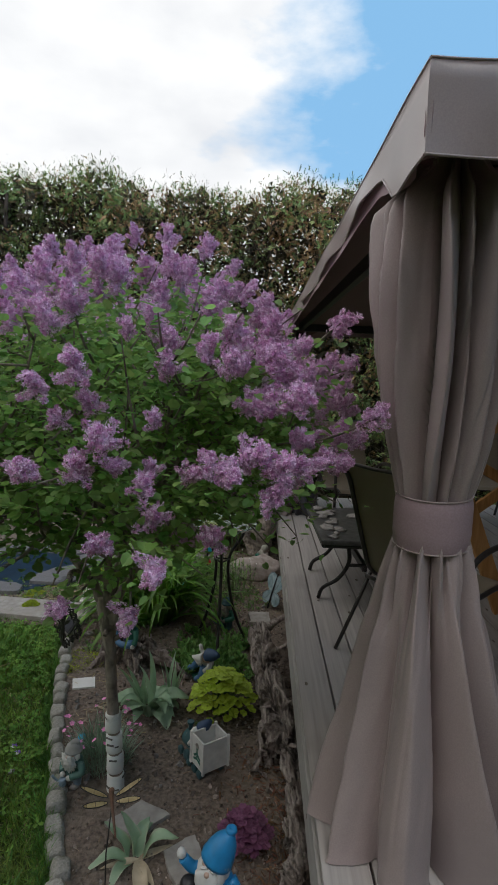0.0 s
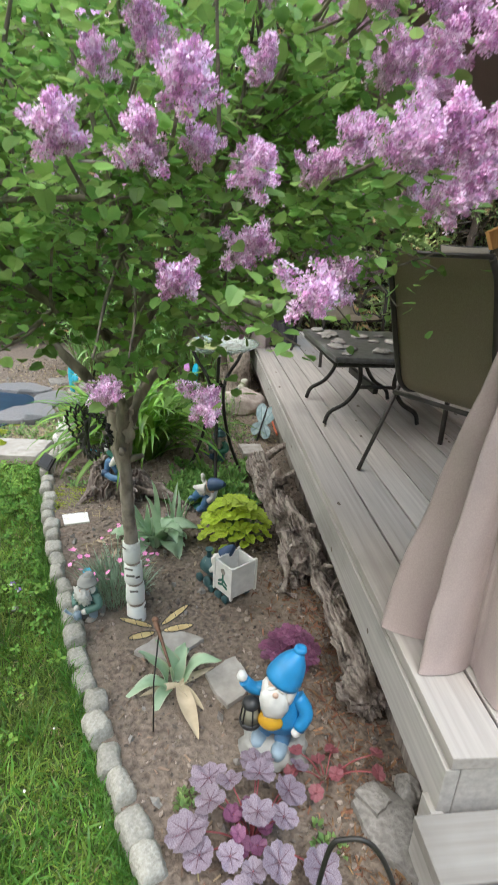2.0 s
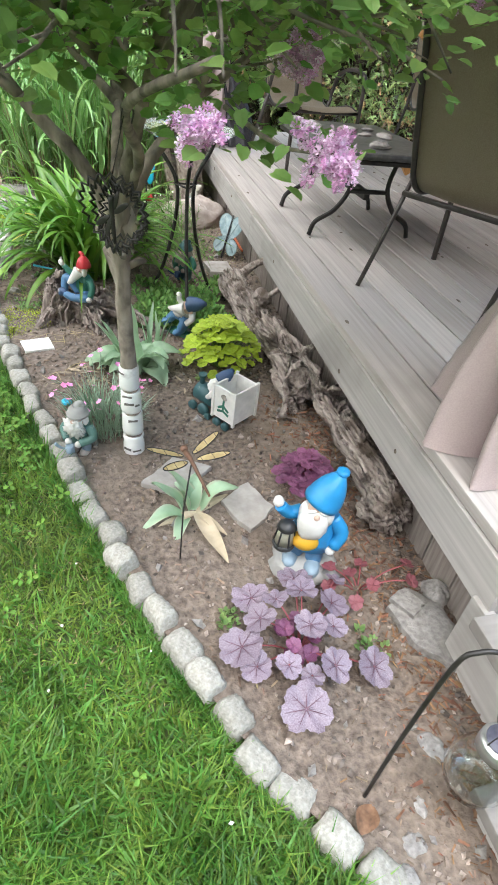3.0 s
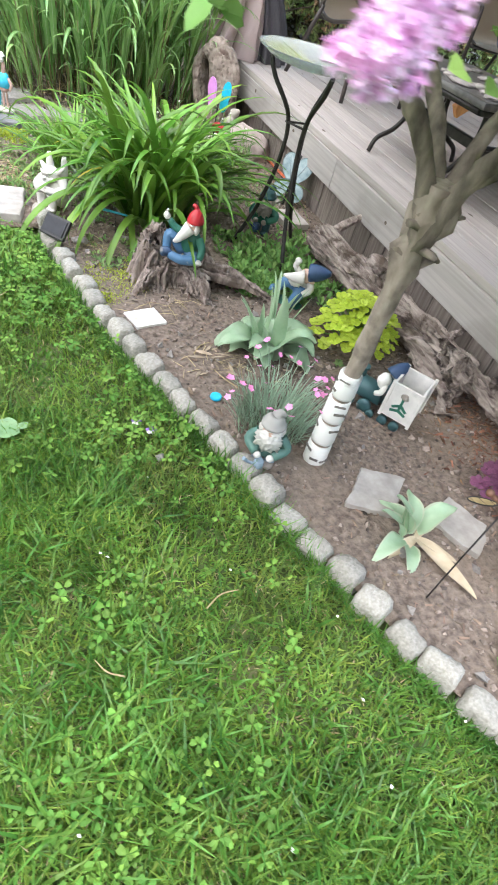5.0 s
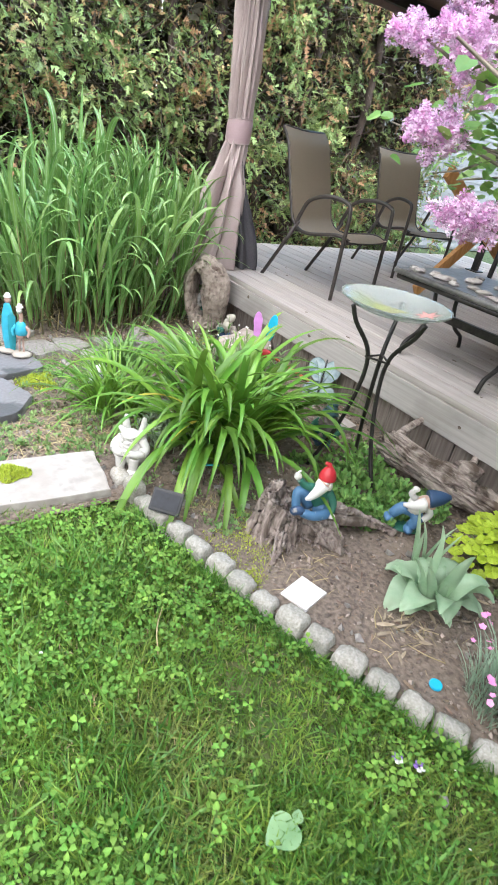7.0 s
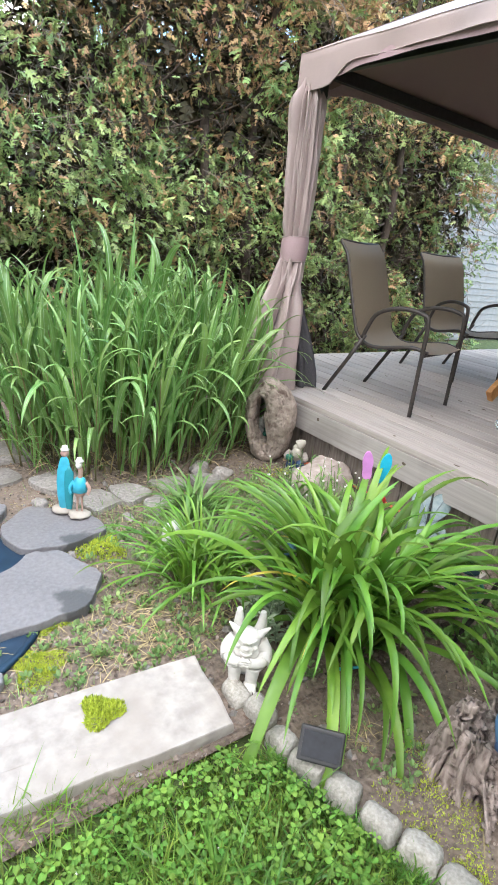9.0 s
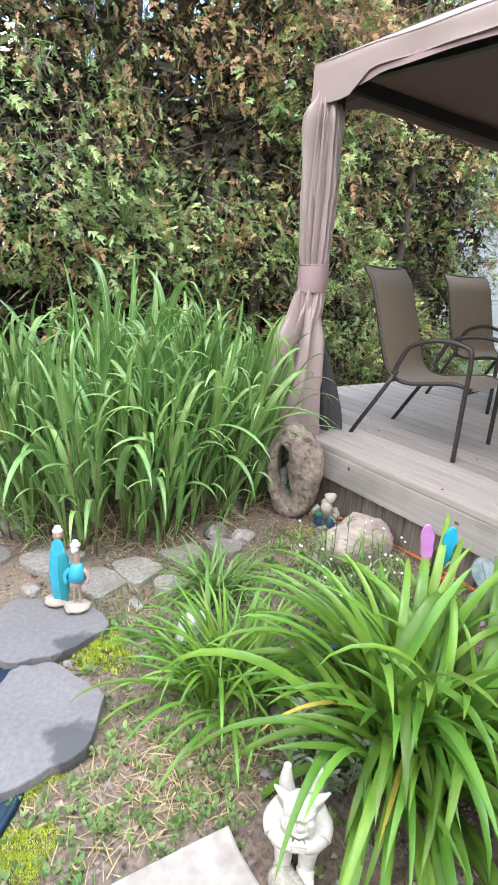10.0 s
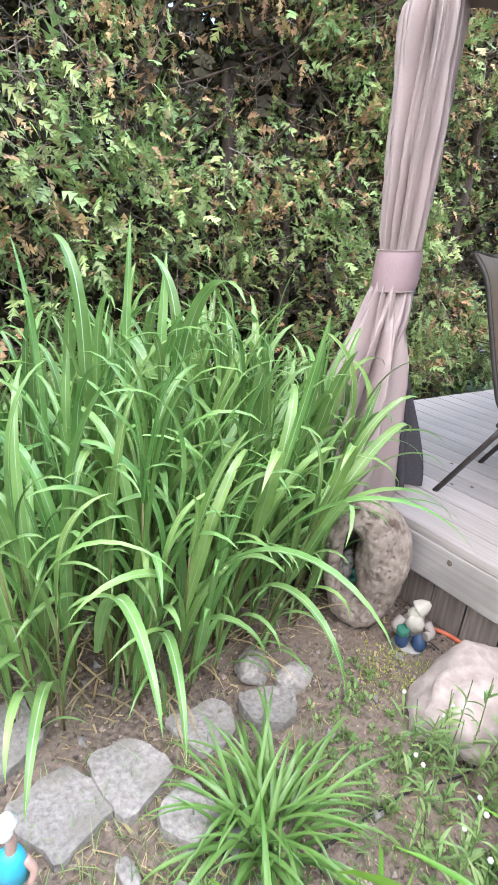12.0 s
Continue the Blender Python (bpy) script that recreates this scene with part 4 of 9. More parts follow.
# ---- lawn ----
def lawn_points(n, x0, x1, y0, y1):
    P = np.stack([nr.uniform(x0, x1, n), nr.uniform(y0, y1, n)], -1)
    ex = np.interp(P[:, 1], EDGE_Y, EDGE_X)
    ok = (P[:, 1] < 4.44) & (P[:, 0] < ex - 0.055 - 0.02 * nr.rand(n)) | (P[:, 0] < -3.4)
    return P[ok]


def field2(P, s, o):
    return np.array([noise.noise(Vector((p[0] * s, p[1] * s, o))) for p in P])


blade = np.array([(0, -0.5, 0), (0, 0.5, 0), (0.18, -0.4, 0.55), (0.18, 0.4, 0.55), (0.55, 0, 0.95)], float)
blade_f = [(0, 1, 3, 2), (2, 3, 4)]


def grass(name, n, area, lo, hi, width, tuft=True, material=None, P=None):
    if P is None:
        P = lawn_points(n, *area)
    g = field2(P, 1.1, 2.0) + 0.6 * field2(P, 3.7, 5.0)
    bare = field2(P, 2.6, 9.0) + 0.5 * field2(P, 9, 3.0)
    keep = bare + nr.normal(0, 0.15, len(P)) > -0.85
    P, g = P[keep], g[keep]
    m = len(P)
    ln = nr.uniform(lo, hi, m) * np.clip(1 + 0.9 * g, 0.55, 1.7)
    if tuft:
        for tx, ty, tr, th in ((-1.62, 3.12, 0.22, 2.3), (-0.62, 1.55, 0.33, 1.9), (-0.95, 1.85, 0.3, 1.6), (-1.45, 2.0, 0.3, 1.25), (-1.9, 3.4, 0.25, 1.4)):
            d = np.hypot(P[:, 0] - tx, P[:, 1] - ty)
            ln *= 1 + (th - 1) * np.exp(-(d / tr) ** 2)
    yaw = nr.uniform(0, 2 * math.pi, m)
    R = rot_stack(yaw, nr.normal(-0.25, 0.4, m), nr.normal(0, 0.3, m))
    V = np.repeat(blade[None], m, 0).copy()
    V[:, :, 1] *= (width * nr.uniform(0.7, 1.4, m))[:, None]
    V[:, :, 0] *= (ln * nr.uniform(0.4, 1.5, m))[:, None]
    V[:, :, 2] *= ln[:, None]
    V = np.einsum("nij,nkj->nki", R, V)
    V[:, :, 0] += P[:, 0, None]
    V[:, :, 1] += P[:, 1, None]
    V[:, :, 2] += -0.018
    F = [tuple(i + k * 5 for i in f) for k in range(m) for f in blade_f]
    ob = np_soup(name, V, F, material or M_GRASS)
    return ob


tagged(grass("lawn_grass", 215000, (-3.5, 0.2, 0.9, 4.5), 0.032, 0.072, 0.0042), "lush green lawn grass with uneven tufts", "grass", kind="stuff")
tagged(grass("far_lawn_grass", 26000, (-7.5, -3.4, 0.5, 7.4), 0.035, 0.075, 0.007, False), "green lawn grass beyond the path", "grass", kind="stuff")
op = np.stack([nr.uniform(-7.6, 4.4, 60000), nr.uniform(-4.0, 4.5, 60000)], -1)
op = op[((op[:, 0] < -3.4) | (op[:, 1] < 0.95)) & ~((op[:, 0] > -0.3) & (op[:, 1] > 0.9))]
tagged(grass("outer_lawn_grass", 0, None, 0.04, 0.085, 0.011, False, None, op), "green lawn grass away from the flower bed", "grass", kind="stuff")
tagged(grass("dry_grass", 21000, (-3.3, 0.1, 0.9, 4.5), 0.02, 0.045, 0.003, False, M_STRAW), "pale dry grass blades in the lawn", "grass", kind="stuff")

# coarse tufts and the fringe that leans over the edging
T = []
for tx, ty, tr, n in ((-1.62, 3.12, 0.14, 900), (-1.5, 3.0, 0.12, 500), (-0.62, 1.55, 0.25, 900), (-0.85, 1.75, 0.25, 900), (-1.05, 2.05, 0.2, 600), (-0.75, 1.6, 0.35, 1800), (-1.2, 2.15, 0.3, 900), (-1.5, 2.45, 0.3, 700), (-1.9, 3.4, 0.2, 500), (-1.75, 2.75, 0.2, 400), (-2.2, 3.9, 0.3, 400), (-1.75, 4.1, 0.2, 300)):
    T.append(np.stack([nr.normal(tx, tr * 0.6, n), nr.normal(ty, tr * 0.6, n)], -1))
T = np.concatenate(T)
T = T[T[:, 0] < np.interp(T[:, 1], EDGE_Y, EDGE_X) - 0.05]
tagged(grass("coarse_grass", 0, None, 0.07, 0.13, 0.0062, False, M_GRASS_DEEP, T), "coarse long grass tufts in the lawn", "grass", kind="stuff")
fy = nr.uniform(1.0, 4.4, 5200)
fx = np.interp(fy, EDGE_Y, EDGE_X) - 0.035 - np.abs(nr.normal(0, 0.018, len(fy)))
tagged(grass("grass_fringe", 0, None, 0.04, 0.085, 0.0042, False, M_GRASS_DEEP, np.stack([fx, fy], -1)), "grass growing up against the edging stones", "grass", kind="stuff")
sx_ = nr.uniform(-3.0, -1.55, 1500)
tagged(grass("slab_fringe", 0, None, 0.04, 0.08, 0.004, False, None, np.stack([sx_, 4.47 + 0.1 * (-1.55 - sx_) + nr.normal(0, 0.02, 1500)], -1)), "grass growing along the slab's edge", "grass", kind="stuff")

leaflet = []
clf = []
for k in range(3):
    a = k * 2 * math.pi / 3
    ca, sa = math.cos(a), math.sin(a)
    i = len(leaflet)
    for r_, s_, z_ in ((0.03, 0, 0), (0.5, 0.33, 0.10), (0.93, 0.28, 0.06), (0.86, 0, 0.0), (0.93, -0.28, 0.06), (0.5, -0.33, 0.10)):
        leaflet.append((r_ * ca - s_ * sa, r_ * sa + s_ * ca, z_))
    clf += [(i, i + 1, i + 2, i + 3), (i, i + 3, i + 4, i + 5)]
P2 = lawn_points(25000, -3.5, 0.1, 0.9, 4.5)
g = field2(P2, 1.5, 12.0) + 0.4 * field2(P2, 5.0, 1.0) + 0.5 * np.clip((-1.15 - P2[:, 0]), -1, 0.12) + 0.45 * np.clip(P2[:, 1] - 3.2, -0.9, 0.4)
P2 = P2[g + nr.normal(0, 0.16, len(P2)) > -0.03]
m = len(P2)
pos = np.concatenate([P2, (0.022 + 0.038 * nr.rand(m))[:, None]], 1)
tagged(scatter("clover", np.array(leaflet), clf, pos, rot_stack(nr.uniform(0, 6.3, m), nr.normal(0, 0.4, m), nr.normal(0, 0.4, m)), nr.uniform(0.010, 0.023, m), M_CLOVER), "bright green clover patches in the lawn", "clover", kind="stuff")

# ---- strap-leaved plants ----
M_REED = mat("reed grass blade", (0.125, 0.28, 0.062), (0.30, 0.49, 0.16), 7, 0.28, 0.0, island=0.22, per_object=0.15, hue=0.012, through_light=0.3)
M_RIB = mat("pale midrib", (0.30, 0.43, 0.24), (0.42, 0.54, 0.34), 20, 0.5, 0.0)
M_STEM = mat("reed stem", (0.10, 0.12, 0.04), (0.26, 0.21, 0.10), 12, 0.6, 0.1, stretch=(1, 1, 0.3))
M_LILY = mat("daylily blade", (0.078, 0.20, 0.021), (0.205, 0.385, 0.056), 5, 0.36, 0.0, per_object=0.3, hue=0.014, through_light=0.27)
M_YELLOW = mat("yellowed blade", (0.5, 0.42, 0.05), (0.65, 0.55, 0.1), 8, 0.5, 0.0, through_light=0.3)


def strap(bm, base, yaw, length, width, e0, droop, n=12, fold=0.25, rib=False, twist=0.0, power=1.6, tipw=0.0, mi=0):
    """An arching strap leaf that starts at elevation e0 and bends down by droop degrees."""
    p = Vector(base)
    fw = Vector((math.cos(yaw), math.sin(yaw), 0))
    rows = []
    for i in range(n + 1):
        s = i / n
        el = radians(e0 - droop * s ** power)
        d = fw * math.cos(el) + Vector((0, 0, math.sin(el)))
        sd = Vector((-math.sin(yaw + twist * s), math.cos(yaw + twist * s), 0))
        up = d.cross(sd).normalized() * -1
        w = width * (0.55 + 0.45 * smoothstep(0, 0.25, s)) * (1 - tipw) * max(0.0, 1 - s ** 3.0) ** 0.8 + 0.0006
        l, r = p + sd * w / 2 + up * -fold * w * 0.5, p - sd * w / 2 + up * -fold * w * 0.5
        row = [l, p + sd * w * 0.035, p - sd * w * 0.035, r] if rib else [l, p, r]
        rows.append([bm.verts.new(q) for q in row])
        p = p + d * (length / n)
    for a, b in zip(rows, rows[1:]):
        for k in range(len(a) - 1):
            f = bm.faces.new((a[k], a[k + 1], b[k + 1], b[k]))
            f.smooth = True
            f.material_index = mi + 1 if rib and k == 1 else mi


def data_of(bm, name, mats):
    me = bpy.data.meshes.new(name)
    bm.to_mesh(me)
    bm.free()
    for m in mats:
        me.materials.append(m)
    return me


def reed_shoot(seed, h):
    r = random.Random(seed)
    bm = bmesh.new()
    lean = r.uniform(0, 0.09)
    pts = [Vector((lean * (j / 5) ** 2, 0.0, h * 0.72 * j / 5)) for j in range(6)]
    tube(bm, pts, [0.0058, 0.0055, 0.005, 0.0042, 0.0035, 0.002], 6, mi=2)
    a = r.uniform(0, 6.28)
    k = r.randrange(5, 8)
    for j in range(k):
        t = 0.12 + 0.88 * j / (k - 1)
        z = h * 0.72 * t
        a += math.pi + r.uniform(-0.7, 0.7)
        last = j >= k - 2
        ln = h * r.uniform(0.5, 0.78) * (0.75 + 0.25 * math.sin(math.pi * t))
        strap(bm, (lean * t * t, 0, z), a, ln, r.uniform(0.019, 0.044), r.uniform(72, 87) if not last else r.uniform(82, 89), r.uniform(90, 185) if not last else r.uniform(25, 170), 16, 0.3, True, r.uniform(-0.6, 0.6), r.uniform(2.2, 4.8))
    return data_of(bm, "shoot", (M_REED, M_RIB, M_STEM))


reed = thing("reed_grass", -0.87, 6.5, 0, "tall clump of green reed grass with arching pale-ribbed blades", "grass clump")
rr = random.Random(11)
shoots = [reed_shoot(s, 1.0) for s in range(18)]
for k in range(180):
    a, r = rr.uniform(0, 6.283), math.sqrt(rr.random())
    x, y = 0.74 * r * math.cos(a), 0.46 * r * math.sin(a) + 0.02
    h = rr.uniform(0.8, 1.2) * (1 - 0.2 * r)
    piece("shoot", shoots[k % 18], reed, Matrix.Translation((x, y, 0)) @ Matrix.Rotation(0.22 * r * rr.uniform(0.2, 1.3), 4, Vector((-math.sin(a), math.cos(a), 0))) @ Matrix.Rotation(rr.uniform(0, 6.28), 4, "Z") @ Matrix.Scale(h, 4))
# one new leaf stands well above the clump
bm = bmesh.new()
strap(bm, (-0.05, 0.1, 0.45), 1.0, 0.92, 0.034, 90, 8, 12, 0.5, True, 0.3, 1.5)
strap(bm, (-0.30, 0.12, 0.45), 1.9, 0.85, 0.030, 88, 25, 12, 0.5, True, 0.2, 2.0)
part("tall_leaf", bm, (M_REED, M_RIB), reed)
# long leaves that arch out over the stones
for k, (x, y, z, yw, ln, w, e0, dr) in enumerate(((-0.35, -0.42, 0.30, -100, 0.72, 0.036, 72, 140), (-0.1, -0.45, 0.35, -80, 0.80, 0.034, 66, 130), (0.15, -0.42, 0.42, -60, 0.75, 0.03, 60, 120), (0.35, -0.38, 0.40, -40, 0.62, 0.03, 58, 125),
                                               (-0.55, -0.3, 0.32, -130, 0.7, 0.034, 66, 150), (-0.68, -0.1, 0.4, -165, 0.75, 0.033, 64, 150), (0.5, -0.25, 0.45, -20, 0.6, 0.026, 62, 130), (-0.2, -0.44, 0.25, -110, 0.6, 0.03, 60, 130),
                                               (0.05, -0.46, 0.28, -95, 0.66, 0.032, 64, 150), (0.55, -0.1, 0.5, 5, 0.6, 0.022, 62, 110), (0.45, -0.3, 0.3, -35, 0.66, 0.024, 50, 100), (-0.45, -0.4, 0.2, -115, 0.55, 0.03, 58, 120))):
    bm = bmesh.new()
    strap(bm, (x, y, z), radians(yw), ln, w, e0, dr, 16, 0.3, True, 0.3, 1.7)
    part("arching_leaf", bm, (M_REED, M_RIB), reed)
# short leaves round the foot
foot_forms = []
for v in range(6):
    bm = bmesh.new()
    strap(bm, (0, 0, 0), 0, 0.3 + 0.05 * v, 0.012 + 0.0015 * v, 62 + 4 * v, 70 + 14 * v, 9, 0.35, True, 0.3, 1.8)
    foot_forms.append(data_of(bm, "foot_leaf", (M_REED, M_RIB)))
for k in range(105):
    a, r = rng.uniform(0, 6.283), 0.5 + 0.5 * math.sqrt(rng.random())
    piece("foot_leaf", foot_forms[k % 6], reed, pose(0.76 * r * math.cos(a), 0.48 * r * math.sin(a), 0, 0, rng.uniform(-12, 8), math.degrees(a) + rng.gauss(0, 45)) @ Matrix.Scale(rng.uniform(0.6, 1.25), 4))

dead = bmesh.new()
for k in range(150):
    a, r = rng.uniform(0, 6.283), math.sqrt(rng.random())
    strap(dead, (0.62 * r * math.cos(a), 0.44 * r * math.sin(a), 0.0), a + rng.gauss(0, 0.8), rng.uniform(0.15, 0.4), 0.007, rng.uniform(20, 75), rng.uniform(40, 120), 5)
part("dead_blades", dead, M_STRAW, reed, "dry straw blades at the foot")


def strap_clump(name, x, y, label, leaves, length, width, spread, material, variants=9, seed=1, rise=(50, 82), droop=(60, 125), cat="plant", z=0.0, group="", clear=None):
    r = random.Random(seed)
    t = thing(name, x, y, z, label, cat, group)
    forms = []
    for v in range(variants):
        bm = bmesh.new()
        strap(bm, (0, 0, 0), 0, length * r.uniform(0.7, 1.12), width * r.uniform(0.8, 1.15), r.uniform(*rise), r.uniform(*droop), 14, 0.45, False, r.uniform(-0.45, 0.45), r.uniform(1.0, 2.4))
        forms.append(data_of(bm, "leaf", (material,)))
    for k in range(leaves):
        a = k * 2.399 + r.uniform(-0.3, 0.3)
        q = spread * math.sqrt(r.random())
        b = a + r.gauss(0, 1.3)
        # a gap in the clump where a statue stands against it
        if clear and abs(math.degrees(a) % 360 - clear) < 17:
            a += radians(40)
        piece("leaf", forms[k % variants], t, pose(q * math.cos(b), q * math.sin(b), -0.01, r.uniform(-8, 8), r.uniform(-14, 10), math.degrees(a)) @ Matrix.Scale(r.uniform(0.75, 1.1), 4))
    return t


lily = strap_clump("daylily", -0.94, 4.66, "large daylily clump with long arching green leaves", 250, 0.76, 0.036, 0.16, M_LILY, 30, 3, (46, 84), (70, 165), clear=182)
for k, (a, ln) in enumerate(((160, 0.6), (205, 0.55), (95, 0.5))):
    bm = bmesh.new()
    strap(bm, (0, 0, 0), 0, ln, 0.02, 68, 120, 14, 0.4, False, 0.2, 1.5)
    part("leaf", bm, M_YELLOW, lily, "yellowed leaf").matrix_basis = pose(0.03 * math.cos(radians(a)), 0.03 * math.sin(radians(a)), 0, 0, 0, a)
strap_clump("daylily", -1.24, 5.14, "smaller daylily clump with arching narrow leaves", 140, 0.44, 0.015, 0.13, M_LILY, 16, 5, (44, 86), (40, 130))
M_FINE = mat("fine dark strap leaf", (0.085, 0.20, 0.04), (0.21, 0.37, 0.10), 7, 0.35, 0.0, island=0.25, hue=0.012, through_light=0.2)
strap_clump("daylily", -0.98, 5.62, "small low clump of fine green strap leaves", 110, 0.34, 0.0125, 0.07, M_FINE, 10, 8, (28, 84), (40, 130))

# ---- the bed's stones, wood and plants ----
M_EDGE = mat("cast concrete edging", (0.25, 0.235, 0.205), (0.41, 0.39, 0.35), 120, 0.95, 0.7, detail=8, per_object=0.14, stain=(0.24, 0.24, 0.17), stain_scale=9, stain_at=(0.5, 0.75), dist=0.006)
M_FLAG = mat("grey flagstone", (0.165, 0.158, 0.165), (0.215, 0.207, 0.216), 70, 0.5, 0.5, detail=10, per_object=0.08, stain=(0.085, 0.085, 0.09), stain_scale=3.2, stain_at=(0.585, 0.62), dist=0.005)
M_PALE = mat("pale sandstone slab", (0.27, 0.245, 0.222), (0.41, 0.378, 0.348), 24, 0.85, 0.5, detail=9, per_object=0.08, stain=(0.30, 0.265, 0.235), stain_scale=5, stain_at=(0.52, 0.8), dist=0.006)
M_ROCK = mat("pinkish boulder", (0.31, 0.255, 0.225), (0.50, 0.43, 0.39), 22, 0.9, 0.8, detail=9, stain=(0.3, 0.25, 0.22), stain_scale=7, stain_at=(0.55, 0.75), dist=0.012)
M_GREYROCK = mat("grey field stone", (0.21, 0.192, 0.18), (0.38, 0.352, 0.33), 70, 0.9, 0.9, detail=10, per_object=0.18, stain=(0.20, 0.185, 0.155), stain_scale=9, stain_at=(0.5, 0.75), dist=0.008)
M_DRIFT = mat("silvered driftwood", (0.14, 0.105, 0.088), (0.42, 0.35, 0.31), 9, 0.9, 0.8, detail=8, stretch=(9, 9, 0.7), stain=(0.10, 0.075, 0.06), stain_scale=9, stain_at=(0.58, 0.68), dist=0.006)
M_LOG = mat("rotting log", (0.14, 0.105, 0.09), (0.45, 0.385, 0.34), 9, 0.95, 1.0, detail=10, stretch=(7, 0.9, 7), stain=(0.085, 0.06, 0.045), stain_scale=7, stain_at=(0.55, 0.66), dist=0.015)
M_WHITE_TILE = mat("white glazed tile", (0.74, 0.72, 0.69), (0.83, 0.81, 0.78), 20, 0.4, 0.05)
M_MOSS = mat("yellow green moss", (0.29, 0.37, 0.03), (0.46, 0.53, 0.06), 40, 0.95, 0.4, island=0.25)
M_WEED = mat("low weeds", (0.13, 0.24, 0.07), (0.28, 0.40, 0.15), 9, 0.55, 0.0, island=0.35, hue=0.02, through_light=0.3)


def half_round(name, seed):
    """A concrete edging cobble with a rounded back."""
    bm = bmesh.new()
    prof = [(-0.034, 0), (-0.035, 0.05), (-0.031, 0.076), (-0.020, 0.086), (0.004, 0.088), (0.024, 0.084), (0.032, 0.066), (0.034, 0)]
    rows = []
    for u in (-0.047, -0.042, -0.025, 0.0, 0.025, 0.042, 0.047):
        k = 0.80 if abs(u) > 0.046 else 0.94 if abs(u) > 0.04 else 1.0
        rows.append([bm.verts.new((x * k, u, z * k)) for x, z in prof])
    for a, b in zip(rows, rows[1:]):
        for i in range(len(prof) - 1):
            bm.faces.new((a[i], a[i + 1], b[i + 1], b[i]))
    bm.faces.new(rows[0])
    bm.faces.new(rows[-1][::-1])
    bmesh.ops.subdivide_edges(bm, edges=bm.edges[:], cuts=1, use_grid_fill=True)
    for v in bm.verts:
        v.co += Vector((1, 0.8, 1)) * (0.006 * noise.noise(v.co * 26 + Vector((seed, 0, seed))) + 0.003 * noise.noise(v.co * 90 + Vector((seed, 0, seed))))
    bmesh.ops.recalc_face_normals(bm, faces=bm.faces[:])
    me = data_of(bm, name, (M_EDGE,))
    me.shade_smooth()
    return me


edge_forms = [half_round("edging_stone", 3.1 * s) for s in range(9)]
y, k = 1.02, 0
ys = np.arange(0.7, 4.62, 0.01)
xs = np.interp(ys, EDGE_Y, EDGE_X)
run = np.concatenate([[0], np.cumsum(np.hypot(np.diff(xs), np.diff(ys)))])
s = 0.05
while s < run[-1]:
    yy = float(np.interp(s, run, ys))
    xx = float(np.interp(s, run, xs))
    y2 = float(np.interp(s + 0.06, run, ys))
    x2 = float(np.interp(s + 0.06, run, xs))
    ang = math.degrees(math.atan2(x2 - xx, y2 - yy))
    ob = new("edging_stone", edge_forms[k * 4 % 9])
    ob.matrix_basis = pose(xx + rng.uniform(-0.006, 0.006), yy, -0.036 - 0.02 * min(1.0, max(0.0, (2.5 - yy) / 0.7)) + rng.uniform(-0.010, 0.008), rng.uniform(-7, 7), rng.uniform(-9, 9), -ang + rng.uniform(-9, 9)) @ Matrix.Diagonal((rng.uniform(0.88, 1.12), rng.uniform(0.9, 1.04), rng.uniform(0.9, 1.1), 1))
    tagged(ob, "grey concrete edging stone between lawn and flower bed", "edging stone", "edging stones round the bed")
    s += 0.103
    k += 1

# crumbs, chips and pebbles on the soil
iv = np.array([(1, 0, 0), (-1, 0, 0), (0, 1, 0), (0, -1, 0), (0, 0, 1), (0, 0, -1)], float)
iv += 0.22 * nr.randn(*iv.shape)
jf = [(0, 2, 4), (2, 1, 4), (1, 3, 4), (3, 0, 4), (2, 0, 5), (1, 2, 5), (3, 1, 5), (0, 3, 5)]


def bed_points(n, y0=1.3, y1=7.2, left=-2.4):
    P = np.stack([nr.uniform(left, 0.05, n), nr.uniform(y0, y1, n)], -1)
    ex = np.where(P[:, 1] < 4.47, np.interp(P[:, 1], EDGE_Y, EDGE_X) + 0.05, left)
    return P[(P[:, 0] > ex) & (np.hypot(P[:, 0] + 1.16, P[:, 1] - 3.77) > 0.10) & (np.hypot(P[:, 0] + 2.22, (P[:, 1] - 5.45) / 1.15) > 0.45)]


def on_soil(P, dz=0.0):
    return np.array([(p[0], p[1], 0.012 + ground_z(p[0], p[1]) + dz) for p in P])


Pb = bed_points(16000)
m = len(Pb)
tagged(scatter("soil_crumbs", iv, jf, on_soil(Pb, 0.002), rot_stack(nr.uniform(0, 6.3, m), nr.uniform(0, 6, m), nr.uniform(0, 6, m)), np.abs(nr.normal(0, 0.0042, m)) + 0.0018, M_CRUMB), "small soil crumbs and pebbles on the bed", "pebbles", kind="stuff")
chip = np.array([(-0.5, -0.12, 0), (0.5, -0.09, 0.03), (0.55, 0.08, 0), (-0.45, 0.13, 0.02), (-0.5, -0.12, 0.06), (0.5, -0.09, 0.08), (0.55, 0.08, 0.06), (-0.45, 0.13, 0.07)], float)
chf = [(0, 3, 2, 1), (4, 5, 6, 7), (0, 1, 5, 4), (1, 2, 6, 5), (2, 3, 7, 6), (3, 0, 4, 7)]
Pb = bed_points(9000)
m = len(Pb)
tagged(scatter("wood_chips", chip, chf, on_soil(Pb, 0.003), rot_stack(nr.uniform(0, 6.3, m), nr.normal(0, 0.25, m), nr.normal(0, 0.5, m)), np.abs(nr.normal(0, 0.010, m)) + 0.005, M_CHIP), "reddish brown wood chips and dry litter", "wood chips", kind="stuff")
Pb = np.stack([nr.normal(-0.14, 0.10, 2600), nr.uniform(1.6, 3.3, 2600)], -1)
